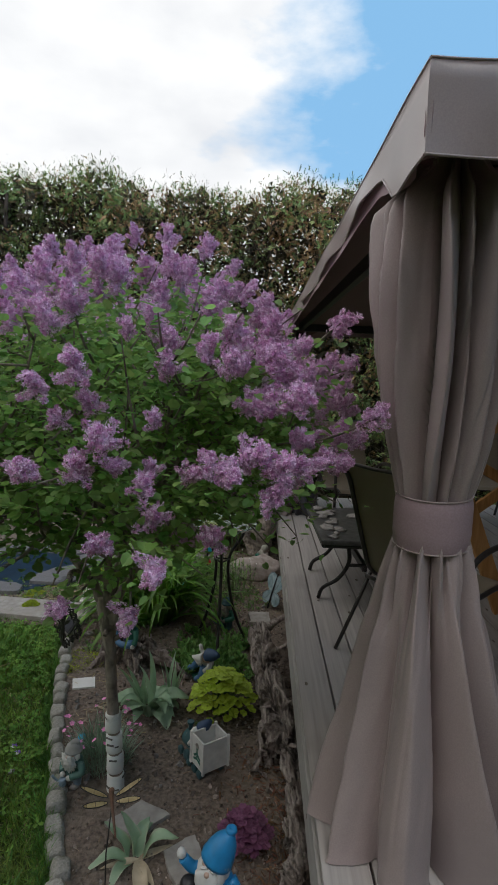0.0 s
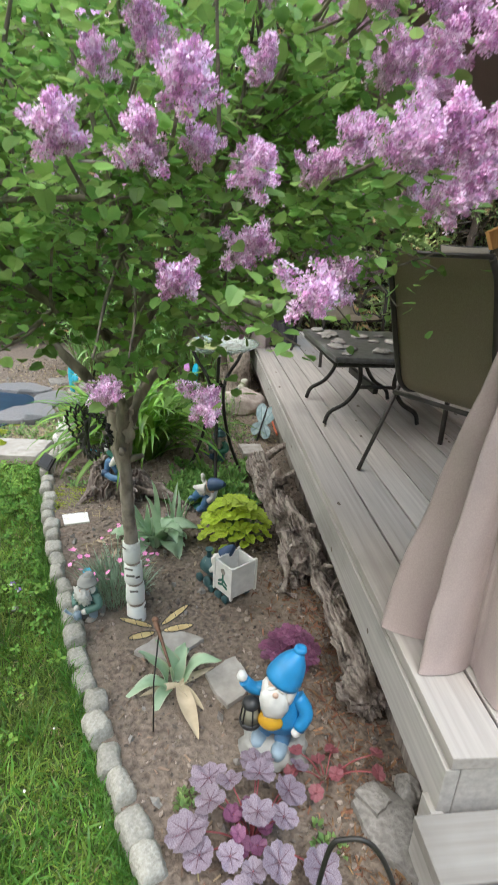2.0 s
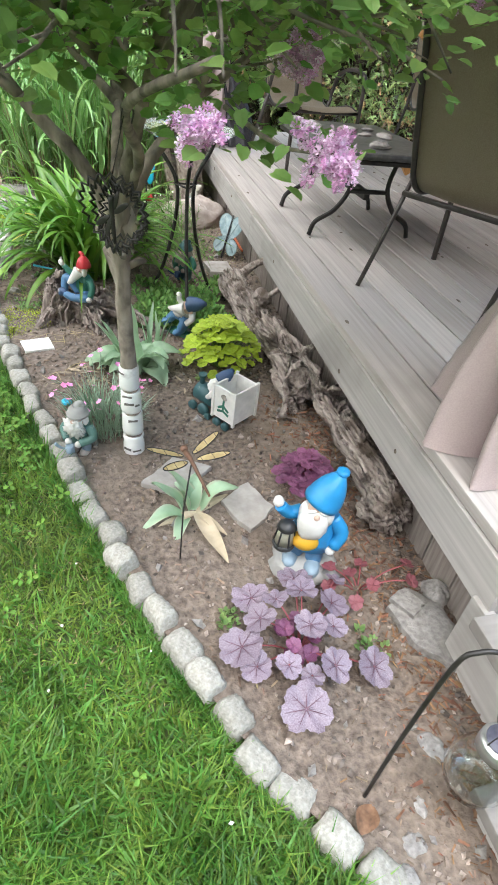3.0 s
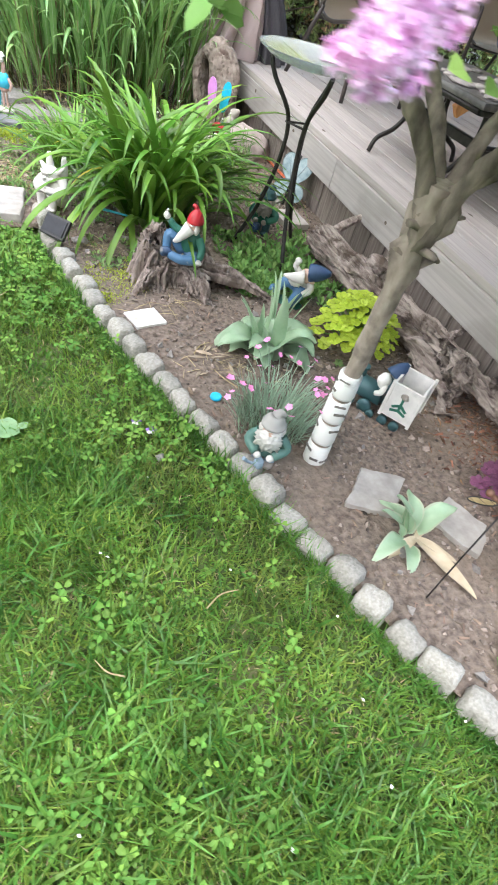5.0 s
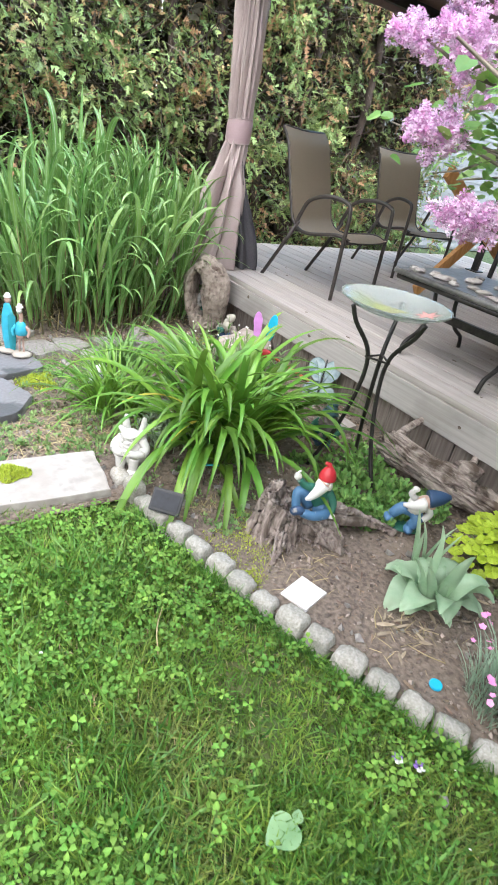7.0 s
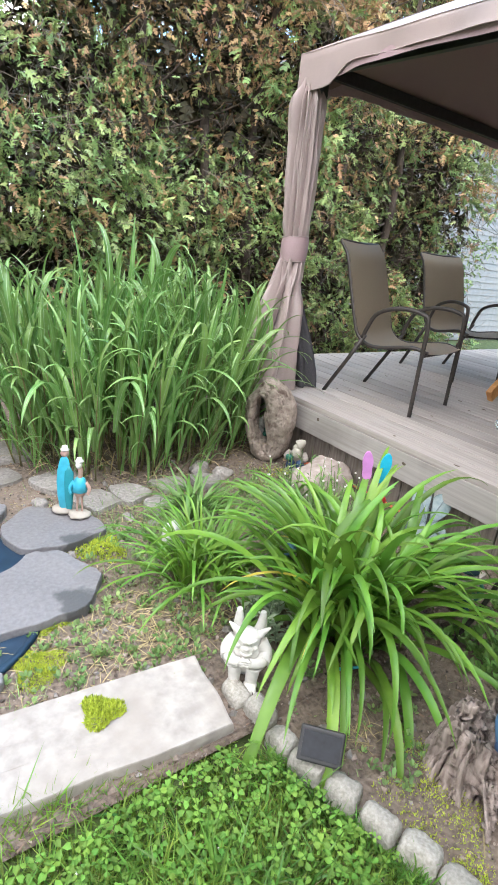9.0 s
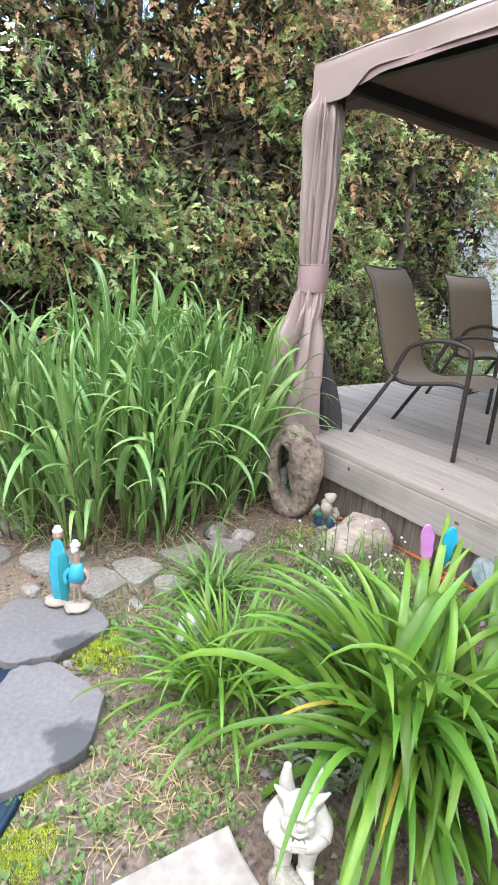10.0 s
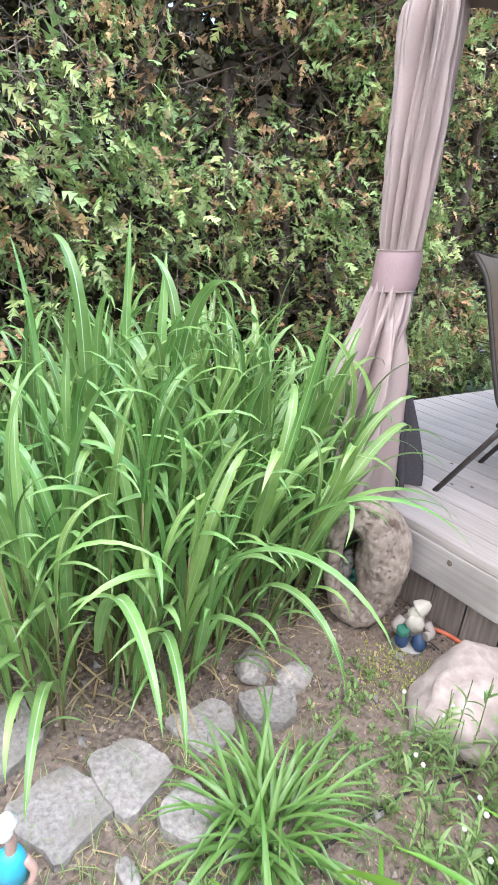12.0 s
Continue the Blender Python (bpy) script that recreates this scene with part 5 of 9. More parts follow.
Pb = Pb[(Pb[:, 0] < 0.03) & (Pb[:, 0] > np.interp(Pb[:, 1], EDGE_Y, EDGE_X) + 0.06)]
m = len(Pb)
tagged(scatter("bark_litter", chip, chf, on_soil(Pb, 0.004), rot_stack(nr.uniform(0, 6.3, m), nr.normal(0, 0.35, m), nr.normal(0, 0.6, m)), np.abs(nr.normal(0, 0.011, m)) + 0.006, mat("reddish bark litter", (0.12, 0.055, 0.03), (0.28, 0.15, 0.085), 40, 0.9, 0.3, island=0.5, hue=0.02)), "reddish bark litter along the deck's foot", "bark litter", kind="stuff")
Pb = bed_points(700, 1.4, 7.0)
m = len(Pb)
tagged(scatter("pebbles", iv, jf, on_soil(Pb, 0.003), rot_stack(nr.uniform(0, 6.3, m), nr.uniform(0, 6, m), nr.uniform(0, 6, m)), np.abs(nr.normal(0, 0.007, m)) + 0.004, M_GREYROCK), "pale grey pebbles scattered over the soil", "pebbles", kind="stuff")

# low weeds and moss
wv = np.array([(0, 0, 0), (0.22, 0.24, 0.18), (0.62, 0.29, 0.32), (1, 0, 0.33), (0.62, -0.29, 0.32), (0.22, -0.24, 0.18), (0.5, 0, 0.2)], float)
wf = [(0, 6, 2, 1), (6, 3, 2), (0, 5, 4, 6), (6, 4, 3)]


def weeds(name, spots_, label, size, material=None, cat="weeds", up=0.5):
    P, yw, up_ = [], [], []
    for x, y, r, n in spots_:
        k = max(1, n // 7)
        a, q = nr.uniform(0, 6.3, k), r * np.sqrt(nr.rand(k))
        for cx, cy in zip(x + q * np.cos(a), y + q * np.sin(a)):
            tall = nr.uniform(0.2, 1.5)
            for j in range(7):
                w = j * 2.4 + nr.rand()
                e = nr.rand()
                P.append((cx + size * 0.25 * math.cos(w), cy + size * 0.25 * math.sin(w), size * tall * e))
                yw.append(w)
                up_.append(0.15 + 0.7 * e)
    pos = np.array(P)
    pos[:, 2] += on_soil(pos)[:, 2] - 0.002
    m = len(pos)
    return tagged(scatter(name, wv, wf, pos, rot_stack(np.array(yw), np.array(up_) + nr.normal(0, 0.2, m), nr.normal(0, 0.25, m)), size * nr.uniform(0.5, 1.2, m), material or M_WEED), label, cat, kind="stuff")


weeds("ground_cover", [(-0.50, 4.12, 0.22, 900), (-0.38, 3.98, 0.16, 500), (-0.62, 4.35, 0.12, 250), (-0.3, 4.35, 0.15, 300), (-0.64, 4.02, 0.13, 450), (-0.50, 4.05, 0.2, 500)], "leafy green ground cover round the bird bath", 0.032, mat("ground cover leaf", (0.10, 0.235, 0.045), (0.24, 0.42, 0.12), 9, 0.55, 0.0, island=0.3, hue=0.015, through_light=0.25))
weeds("weeds", [(-1.25, 4.18, 0.08, 60), (-1.05, 4.3, 0.1, 50), (-0.62, 2.3, 0.035, 60), (-0.3, 2.15, 0.05, 50), (-0.62, 1.7, 0.05, 40), (-0.5, 3.45, 0.02, 20),
                (-1.55, 5.0, 0.25, 350), (-1.3, 4.9, 0.25, 300), (-1.75, 4.95, 0.2, 260), (-1.2, 5.35, 0.2, 250), (-0.9, 5.1, 0.3, 300), (-0.6, 5.7, 0.15, 200), (-0.45, 5.85, 0.12, 150), (-1.4, 5.55, 0.12, 200), (-1.5, 5.3, 0.25, 260), (-1.35, 5.1, 0.3, 350), (-1.15, 5.45, 0.2, 300), (-0.75, 5.45, 0.3, 500), (-0.45, 5.4, 0.3, 500), (-0.55, 5.0, 0.3, 500), (-2.1, 5.0, 0.3, 300), (-1.7, 4.85, 0.3, 300), (-1.3, 4.6, 0.15, 120), (-1.2, 4.25, 0.15, 140), (-0.3, 5.0, 0.2, 300)], "small green weeds sprouting from the soil", 0.02)
# thin grass on the bare path
gp = np.concatenate([np.stack([nr.normal(x, r, n), nr.normal(y, r * 0.7, n)], -1) for x, y, r, n in ((-1.6, 5.0, 0.25, 1500), (-1.35, 5.4, 0.2, 1100), (-1.0, 5.4, 0.25, 1400), (-0.6, 5.5, 0.3, 1800), (-0.5, 5.1, 0.25, 1300), (-2.2, 4.95, 0.3, 900), (-1.3, 5.85, 0.25, 900), (-1.2, 4.15, 0.12, 300), (-1.15, 4.45, 0.12, 250))])
gp = gp[(gp[:, 1] > 4.8) | (gp[:, 0] > np.interp(gp[:, 1], EDGE_Y, EDGE_X) + 0.05)]
gp = gp[(np.hypot(gp[:, 0] + 2.22, (gp[:, 1] - 5.45) / 1.15) > 0.46) & (gp[:, 0] < -0.06)]
tagged(grass("path_grass", 0, None, 0.03, 0.075, 0.003, False, M_WEED, gp), "thin grass and moss on the bare path", "grass", kind="stuff")
lp = bed_points(2600, 4.8, 7.1)
m = len(lp)
tagged(scatter("dry_litter", chip, chf, on_soil(lp, 0.004), rot_stack(nr.uniform(0, 6.3, m), nr.normal(0, 0.3, m), nr.normal(0, 0.6, m)), np.abs(nr.normal(0, 0.010, m)) + 0.008, M_STRAW), "pale dry leaf litter on the path", "leaf litter", kind="stuff")
thatch = np.array([(-0.5, -0.018, 0.0), (-0.5, 0.018, 0.0), (0.0, -0.02, 0.05), (0.0, 0.02, 0.05), (0.5, 0.0, 0.01)], float)
tp_ = np.concatenate([np.stack([nr.normal(x, r, n), nr.normal(y, r * 0.6, n)], -1) for x, y, r, n in ((-1.65, 5.0, 0.22, 550), (-1.4, 4.95, 0.15, 250), (-1.25, 4.3, 0.06, 60), (-1.12, 3.85, 0.08, 35), (-0.95, 3.5, 0.1, 40), (-1.15, 5.75, 0.25, 350))])
tp_ = tp_[(tp_[:, 1] > 4.8) | (tp_[:, 0] > np.interp(tp_[:, 1], EDGE_Y, EDGE_X) + 0.06)]
m = len(tp_)
tagged(scatter("dry_thatch", thatch, [(0, 2, 3, 1), (2, 4, 3)], on_soil(tp_, 0.006), rot_stack(nr.uniform(0, 6.3, m), nr.normal(0, 0.12, m), nr.normal(0, 0.4, m)), nr.uniform(0.03, 0.09, m), M_STRAW), "matted dry grass stems lying on the soil", "dry grass", kind="stuff")
stalk = bmesh.new()
buds = []
for k in range(70):
    a, r = rng.uniform(0, 6.28), 0.30 * math.sqrt(rng.random())
    b = Vector((-0.55 + r * math.cos(a), 5.25 + r * math.sin(a), 0.0))
    t = b + Vector((rng.uniform(-0.05, 0.05), rng.uniform(-0.05, 0.05), rng.uniform(0.2, 0.36)))
    tube(stalk, [b, b.lerp(t, 0.5) + Vector((0.01, 0, 0)), t], [0.002, 0.0017, 0.0012], 5, cap=False)
    buds.append(t)
    for j in range(13):
        strap(stalk, b.lerp(t, rng.uniform(0.02, 0.85)), rng.uniform(0, 6.28), rng.uniform(0.03, 0.07), 0.008, 45, 60, 4)
fleabane = thing("fleabane", 0, 0, 0, "thin weed stalks with small white flower buds", "weeds")
part("stalk", stalk, M_WEED, fleabane)
bud = bmesh.new()
blob(bud, (0, 0, 0), (0.006, 0.006, 0.006), 0.1, 2, 1)
bud_me = data_of(bud, "bud", (M_WHITE_TILE,))
for t in buds[:34]:
    piece("bud", bud_me, fleabane, Matrix.Translation(t))

mv = np.array([(0, -0.2, 0), (0, 0.2, 0), (0.1, 0, 1)], float)


def moss(x, y, r, n, h, z=0.015, label="cushion of yellow-green moss on the ground"):
    a, q = nr.uniform(0, 6.3, n), r * np.sqrt(nr.rand(n)) * (1 + 0.3 * np.sin(3 * nr.rand()))
    wob = 1 + 0.25 * np.sin(3 * a + x * 9)
    pos = np.stack([x + q * wob * np.cos(a), y + q * wob * np.sin(a), z + 0.015 * np.sqrt(np.clip(1 - (q / r) ** 2, 0, 1))], -1)
    tagged(scatter("moss", mv, [(0, 1, 2)], pos, rot_stack(nr.uniform(0, 6.3, n), nr.normal(0, 0.5, n), nr.normal(0, 0.5, n)), h * nr.uniform(0.5, 1.2, n), M_MOSS), label, "moss", kind="stuff")


moss(-1.85, 5.17, 0.075, 9000, 0.007)
moss(-1.93, 4.98, 0.08, 9000, 0.007)
moss(-1.84, 4.70, 0.042, 2200, 0.014, 0.052, "tuft of yellow-green moss growing on the slab")
moss(-1.52, 5.52, 0.09, 1500, 0.018)
moss(-1.24, 4.02, 0.11, 1500, 0.009)
moss(-1.12, 4.12, 0.07, 600, 0.009)
moss(-1.30, 3.90, 0.05, 400, 0.009)
moss(-0.3, 5.8, 0.12, 900, 0.01)

# slabs and flagstones
def slab(name, pts, z0, thick, material, label, seed=0.0, cat="stone", group="", rough=0.006, jag=1.0, rounded=False):
    """A flat stone of uneven outline, with a slightly uneven face and worn edge."""
    ps = [Vector((*p, 0)) for p in pts]
    if rounded:
        loop = [ps[i].lerp(ps[(i + 1) % len(ps)], f) for i in range(len(ps)) for f in (0.18, 0.82)]
        ps = curve(loop + loop[:1], 3)[:-1]
    c = sum(ps, Vector()) / len(ps)
    rim = []
    for i in range(len(ps)):
        a, b = ps[i], ps[(i + 1) % len(ps)]
        for k in range(9 if not rounded else 2):
            q = a.lerp(b, k / (9 if not rounded else 2))
            rim.append(q + Vector((noise.noise(q * 9 + Vector((seed, 0, 0))), noise.noise(q * 9 + Vector((0, seed, 5))), 0)) * 0.016 * jag + Vector((noise.noise(q * 40 + Vector((seed, 0, 2))), noise.noise(q * 40 + Vector((0, seed, 9))), 0)) * 0.006 * jag)
    bm = bmesh.new()
    rings = []
    for f, z in ((1.0, z0), (1.008, z0 + thick * 0.5), (1.0, z0 + thick * 0.93), (0.988, z0 + thick)):
        rings.append([bm.verts.new(Vector((*(c + (q - c) * f).xy, z)) - c) for q in rim])
    for f in (0.75, 0.5, 0.25):
        rings.append([bm.verts.new(Vector((*(c + (q - c) * f).xy, z0 + thick + rough * noise.noise((c + (q - c) * f) * 6 + Vector((0, 0, seed))))) - c) for q in rim])
    n = len(rim)
    for a, b in zip(rings, rings[1:]):
        for i in range(n):
            bm.faces.new((a[i], a[(i + 1) % n], b[(i + 1) % n], b[i]))
    bm.faces.new(rings[-1])
    bm.faces.new(rings[0][::-1])
    bmesh.ops.recalc_face_normals(bm, faces=bm.faces[:])
    ob = part(name, bm, material)
    ob.location = c
    return tagged(ob, label, cat, group)


slab("stepping_slab", [(-1.505, 4.765), (-1.545, 4.49), (-2.62, 4.60), (-2.60, 4.88)], 0.0, 0.05, M_PALE, "pale textured sandstone slab laid beside the lawn", 2, "slab", "", 0.008, 0.5)
slab("stepping_slab", [(-2.66, 4.88), (-2.68, 4.60), (-3.5, 4.68), (-3.5, 4.97)], 0.0, 0.058, M_PALE, "pale sandstone slab in the garden path", 5, "slab")
slab("flagstone", [(-1.845, 5.80), (-1.68, 5.92), (-1.47, 5.74), (-1.45, 5.58), (-1.70, 5.535), (-1.83, 5.59)], 0.015, 0.045, M_FLAG, "grey flagstone at the pond's rim, partly wet", 1, "flagstone", "pond flagstones", 0.008, 1.2, True)
slab("flagstone", [(-1.80, 5.545), (-1.69, 5.51), (-1.59, 5.30), (-1.71, 5.13), (-2.06, 5.12), (-1.98, 5.40)], 0.015, 0.045, M_FLAG, "grey flagstone at the pond's rim, partly wet", 3, "flagstone", "pond flagstones", 0.008, 1.2, True)
slab("flagstone", [(-2.06, 5.08), (-2.02, 4.92), (-2.3, 4.9), (-2.52, 5.0), (-2.45, 5.12)], 0.015, 0.04, M_FLAG, "grey flagstone beside the pond", 4, "flagstone", "pond flagstones", 0.008, 1.2, True)
slab("flagstone", [(-2.5, 5.15), (-2.75, 5.1), (-2.8, 5.5), (-2.63, 5.55)], 0.015, 0.04, M_FLAG, "grey flagstone beside the pond", 6, "flagstone", "pond flagstones", 0.008, 1.2, True)
slab("flagstone", [(-2.6, 5.6), (-2.8, 5.6), (-2.7, 5.95), (-2.3, 6.05), (-2.35, 5.9)], 0.015, 0.045, M_FLAG, "grey flagstone behind the pond", 7, "flagstone", "pond flagstones", 0.008, 1.2, True)
slab("flagstone", [(-2.25, 5.93), (-1.9, 5.84), (-1.75, 5.97), (-2.0, 6.15), (-2.25, 6.1)], 0.01, 0.045, M_FLAG, "grey flagstone behind the pond", 8, "flagstone", "pond flagstones", 0.008, 1.2, True)
for k, (pts, sd) in enumerate((([(-1.50, 5.98), (-1.33, 6.03), (-1.25, 5.87), (-1.42, 5.80)], 1), ([(-1.29, 6.02), (-1.12, 6.0), (-1.10, 5.86), (-1.26, 5.80)], 2), ([(-1.20, 5.80), (-1.08, 5.82), (-1.06, 5.70), (-1.17, 5.66)], 3),
                               ([(-1.06, 6.02), (-0.86, 6.0), (-0.88, 5.88), (-1.02, 5.86)], 4), ([(-1.62, 6.25), (-1.36, 6.3), (-1.34, 6.12), (-1.55, 6.05)], 5), ([(-0.82, 5.98), (-0.66, 5.92), (-0.72, 5.8), (-0.84, 5.86)], 6),
                               ([(-1.9, 6.4), (-1.66, 6.45), (-1.62, 6.28), (-1.85, 6.2)], 7), ([(-1.8, 6.75), (-1.5, 6.8), (-1.5, 6.5), (-1.75, 6.5)], 8))):
    slab("field_stone", pts, 0.0, 0.032 + 0.008 * (k % 3), M_GREYROCK, "flat grey field stone at the foot of the tall grass", sd * 3.3, "stone", "flat stones by the grass", 0.014, 1.3, True)
slab("paving_piece", [(-0.80, 2.825), (-0.69, 2.945), (-0.565, 2.875), (-0.67, 2.75)], 0.008, 0.022, M_PALE, "broken pale paving piece lying on the soil", 12, "stone")
slab("paving_piece", [(-0.575, 2.71), (-0.46, 2.785), (-0.40, 2.66), (-0.50, 2.575)], 0.008, 0.022, M_PALE, "broken pale paving piece beside the blue gnome", 14, "stone")
slab("paving_piece", [(-0.27, 4.75), (-0.12, 4.75), (-0.12, 4.58), (-0.27, 4.58)], 0.01, 0.03, M_PALE, "tan paving piece near the deck", 15, "stone")
slab("white_tile", [(-1.247, 3.80), (-1.13, 3.83), (-1.102, 3.731), (-1.218, 3.703)], 0.012, 0.014, M_WHITE_TILE, "small white square tile lying on the soil", 0, "tile", "", 0.0, 0.1)


def rock(name, c, s, seed, material, label, rz=0, cat="rock", group=""):
    bm = bmesh.new()
    blob(bm, (0, 0, 0), s, 0.28, 1.1, 4, seed=seed, flat_bottom=-s[2] * 0.45)
    # broken faces
    r = random.Random(int(seed * 31) + 5)
    for _ in range(6):
        n = Vector((r.gauss(0, 1), r.gauss(0, 1), abs(r.gauss(0, 0.8)))).normalized()
        cut = Vector((n.x * s[0], n.y * s[1], n.z * s[2])).length * r.uniform(0.82, 0.98)
        for v in bm.verts:
            over = v.co.dot(n) - cut
            if over > 0:
                v.co -= n * over * 0.75
    for v in bm.verts:
        v.co += v.normal * min(s) * 0.05 * noise.noise(v.co * (2.2 / min(s)) + Vector((seed, 0, 0)))
    ob = part(name, bm, material)
    ob.matrix_basis = pose(c[0], c[1], c[2] + s[2] * 0.45, 0, 0, rz)
    return tagged(ob, label, cat, group)


rock("white_stone", (-1.21, 5.44, 0.0), (0.075, 0.055, 0.075), 8.0, mat("chalky white stone", (0.5, 0.5, 0.48), (0.7, 0.7, 0.67), 18, 0.85, 0.6, stain=(0.3, 0.33, 0.36), stain_scale=14, stain_at=(0.55, 0.65), dist=0.006), "chalky white stone among daylily leaves", 25, "stone")
rock("boulder", (-0.22, 5.56, 0.0), (0.25, 0.15, 0.125), 5.0, M_ROCK, "pinkish rounded boulder near the deck", 10)
slab("flat_rock", [(-0.20, 2.25), (-0.12, 2.29), (-0.05, 2.22), (-0.02, 2.10), (-0.09, 2.05), (-0.17, 2.12)], 0.0, 0.038, M_GREYROCK, "flat layered grey rock beside the steps", 21, "rock", "", 0.012, 1.2)
slab("flat_rock", [(-0.195, 2.255), (-0.125, 2.285), (-0.10, 2.23), (-0.16, 2.20)], 0.036, 0.016, M_GREYROCK, "thin grey rock flake lying on the flat rock", 23, "rock", "", 0.008, 1.0)
rock("flat_rock", (-0.04, 2.27, 0.0), (0.03, 0.045, 0.05), 2.0, M_GREYROCK, "small grey rock beside the steps")
# withered tulip leaves on the soil
strip = np.array([(0, -0.05, 0.0), (0, 0.05, 0.0), (0.35, -0.11, 0.07), (0.35, 0.11, 0.05), (0.7, -0.08, 0.05), (0.75, 0.07, 0.09), (1.0, 0.02, 0.02)], float)
m = 30
pos = on_soil(np.stack([nr.normal(-0.97, 0.07, m), nr.normal(3.50, 0.07, m)], -1), 0.006)
pos[20:, 0], pos[20:, 1] = nr.normal(-0.66, 0.10, 10), nr.normal(3.42, 0.08, 10)
tagged(scatter("withered_leaves", strip, [(0, 2, 3, 1), (2, 4, 5, 3), (4, 6, 5)], pos, rot_stack(nr.uniform(0, 6.3, m), nr.normal(0, 0.12, m), nr.normal(0, 0.5, m)), nr.uniform(0.025, 0.075, m), mat("withered tulip leaf", (0.27, 0.20, 0.13), (0.46, 0.38, 0.28), 40, 0.85, 0.3, island=0.3)), "pale withered tulip leaves lying on the soil", "dead leaves", kind="stuff")
dl = thing("dead_leaf", -0.455, 1.80, 0.02, "curled brown dead leaf lying at the hook's foot", "leaf", rz=40)
dead_leaf_bm = bmesh.new()
lrows = []
for i in range(9):
    s_ = i / 8
    w_ = 0.022 * math.sin(math.pi * min(1, 0.05 + 0.93 * s_)) ** 0.8 + 0.001
    lrows.append([dead_leaf_bm.verts.new((0.06 * s_ - 0.03, u * w_, 0.010 + 0.5 * w_ * u * u + 0.006 * math.sin(5 * s_ + u))) for u in (-1, -0.5, 0, 0.5, 1)])
for a_, b_ in zip(lrows, lrows[1:]):
    for i in range(4):
        dead_leaf_bm.faces.new((a_[i], a_[i + 1], b_[i + 1], b_[i])).smooth = True
part("blade", dead_leaf_bm, mat("brown dead leaf", (0.10, 0.05, 0.028), (0.25, 0.135, 0.075), 60, 0.8, 0.3), dl)
for k, (x, y, s) in enumerate(((-0.37, 1.74, 0.03), (-0.42, 1.69, 0.035), (-0.33, 1.80, 0.025), (-0.25, 1.9, 0.04), (-1.32, 4.36, 0.035), (-1.28, 3.1, 0.015), (-1.03, 5.66, 0.04), (-1.3, 5.72, 0.035), (-1.22, 5.62, 0.03), (-0.62, 5.95, 0.07), (-0.7, 6.05, 0.08), (-1.62, 6.0, 0.05), (-1.15, 5.0, 0.03))):
    rock("stone", (x, y, 0.0), (s, s * 0.75, s * 0.6), k * 2.1, M_GREYROCK, "loose grey stone on the soil", k * 40, "stone", "loose stones in the bed")

# ---- driftwood ----
def gnarl(bm, amount, freq, stretch=(1, 1, 1), seed=0.0):
    for v in bm.verts:
        q = Vector((v.co.x * stretch[0], v.co.y * stretch[1], v.co.z * stretch[2])) * freq
        r = 1 - abs(noise.noise(q + Vector((seed, 0, 0)))) * 2
        n2 = noise.fractal(q * 1.7, 0.6, 2, 4)
        v.co += v.normal * amount * (0.6 * r + 0.6 * n2)


rs_ = random.Random(31)
bm = bmesh.new()
# upright slabs of split wood, high on one side and low where the gnome sits
for cx, cy, w, d, h, tx, ty, ang in ((-0.13, 0.05, 0.07, 0.045, 0.17, -0.02, 0.02, 35), (-0.09, 0.07, 0.06, 0.05, 0.19, -0.01, 0.03, 20), (-0.14, -0.02, 0.05, 0.06, 0.15, -0.03, -0.01, 60), (-0.06, 0.02, 0.08, 0.06, 0.13, 0.0, 0.0, 30),
                                  (-0.03, 0.07, 0.06, 0.04, 0.15, 0.0, 0.03, 10), (0.0, -0.02, 0.09, 0.07, 0.095, 0.0, 0.0, 40), (0.04, 0.05, 0.07, 0.05, 0.12, 0.02, 0.02, 5), (0.06, -0.04, 0.07, 0.06, 0.10, 0.02, -0.02, -25),
                                  (0.10, 0.03, 0.05, 0.05, 0.13, 0.03, 0.01, -15), (-0.09, -0.06, 0.055, 0.05, 0.10, -0.02, -0.03, 50), (0.02, -0.09, 0.06, 0.05, 0.085, 0.0, -0.03, 20)):
    ca, sa = math.cos(radians(ang)), math.sin(radians(ang))
    rows = []
    for j in range(9):
        f = j / 8
        flare = 1.35 - 0.35 * smoothstep(0, 0.4, f)
        top_cut = 1 - 0.35 * smoothstep(0.75, 1.0, f)
        ring = []
        for k in range(16):
            a = 2 * math.pi * k / 16
            u, v = w * 0.62 * math.cos(a) * flare * top_cut, d * 0.62 * math.sin(a) * flare * top_cut
            jag = 0.025 * noise.noise(Vector((u * 60 + cx * 9, v * 60, cy * 40))) * smoothstep(0.6, 1.0, f)
            ring.append(bm.verts.new((cx - tx * f + u * ca - v * sa, cy - ty * f + u * sa + v * ca, -0.01 + h * f + jag)))
        rows.append(ring)
    for r0, r1 in zip(rows, rows[1:]):
        for k in range(16):
            bm.faces.new((r0[k], r0[(k + 1) % 16], r1[(k + 1) % 16], r1[k]))
    bm.faces.new(rows[0][::-1])
    bm.faces.new(rows[-1])
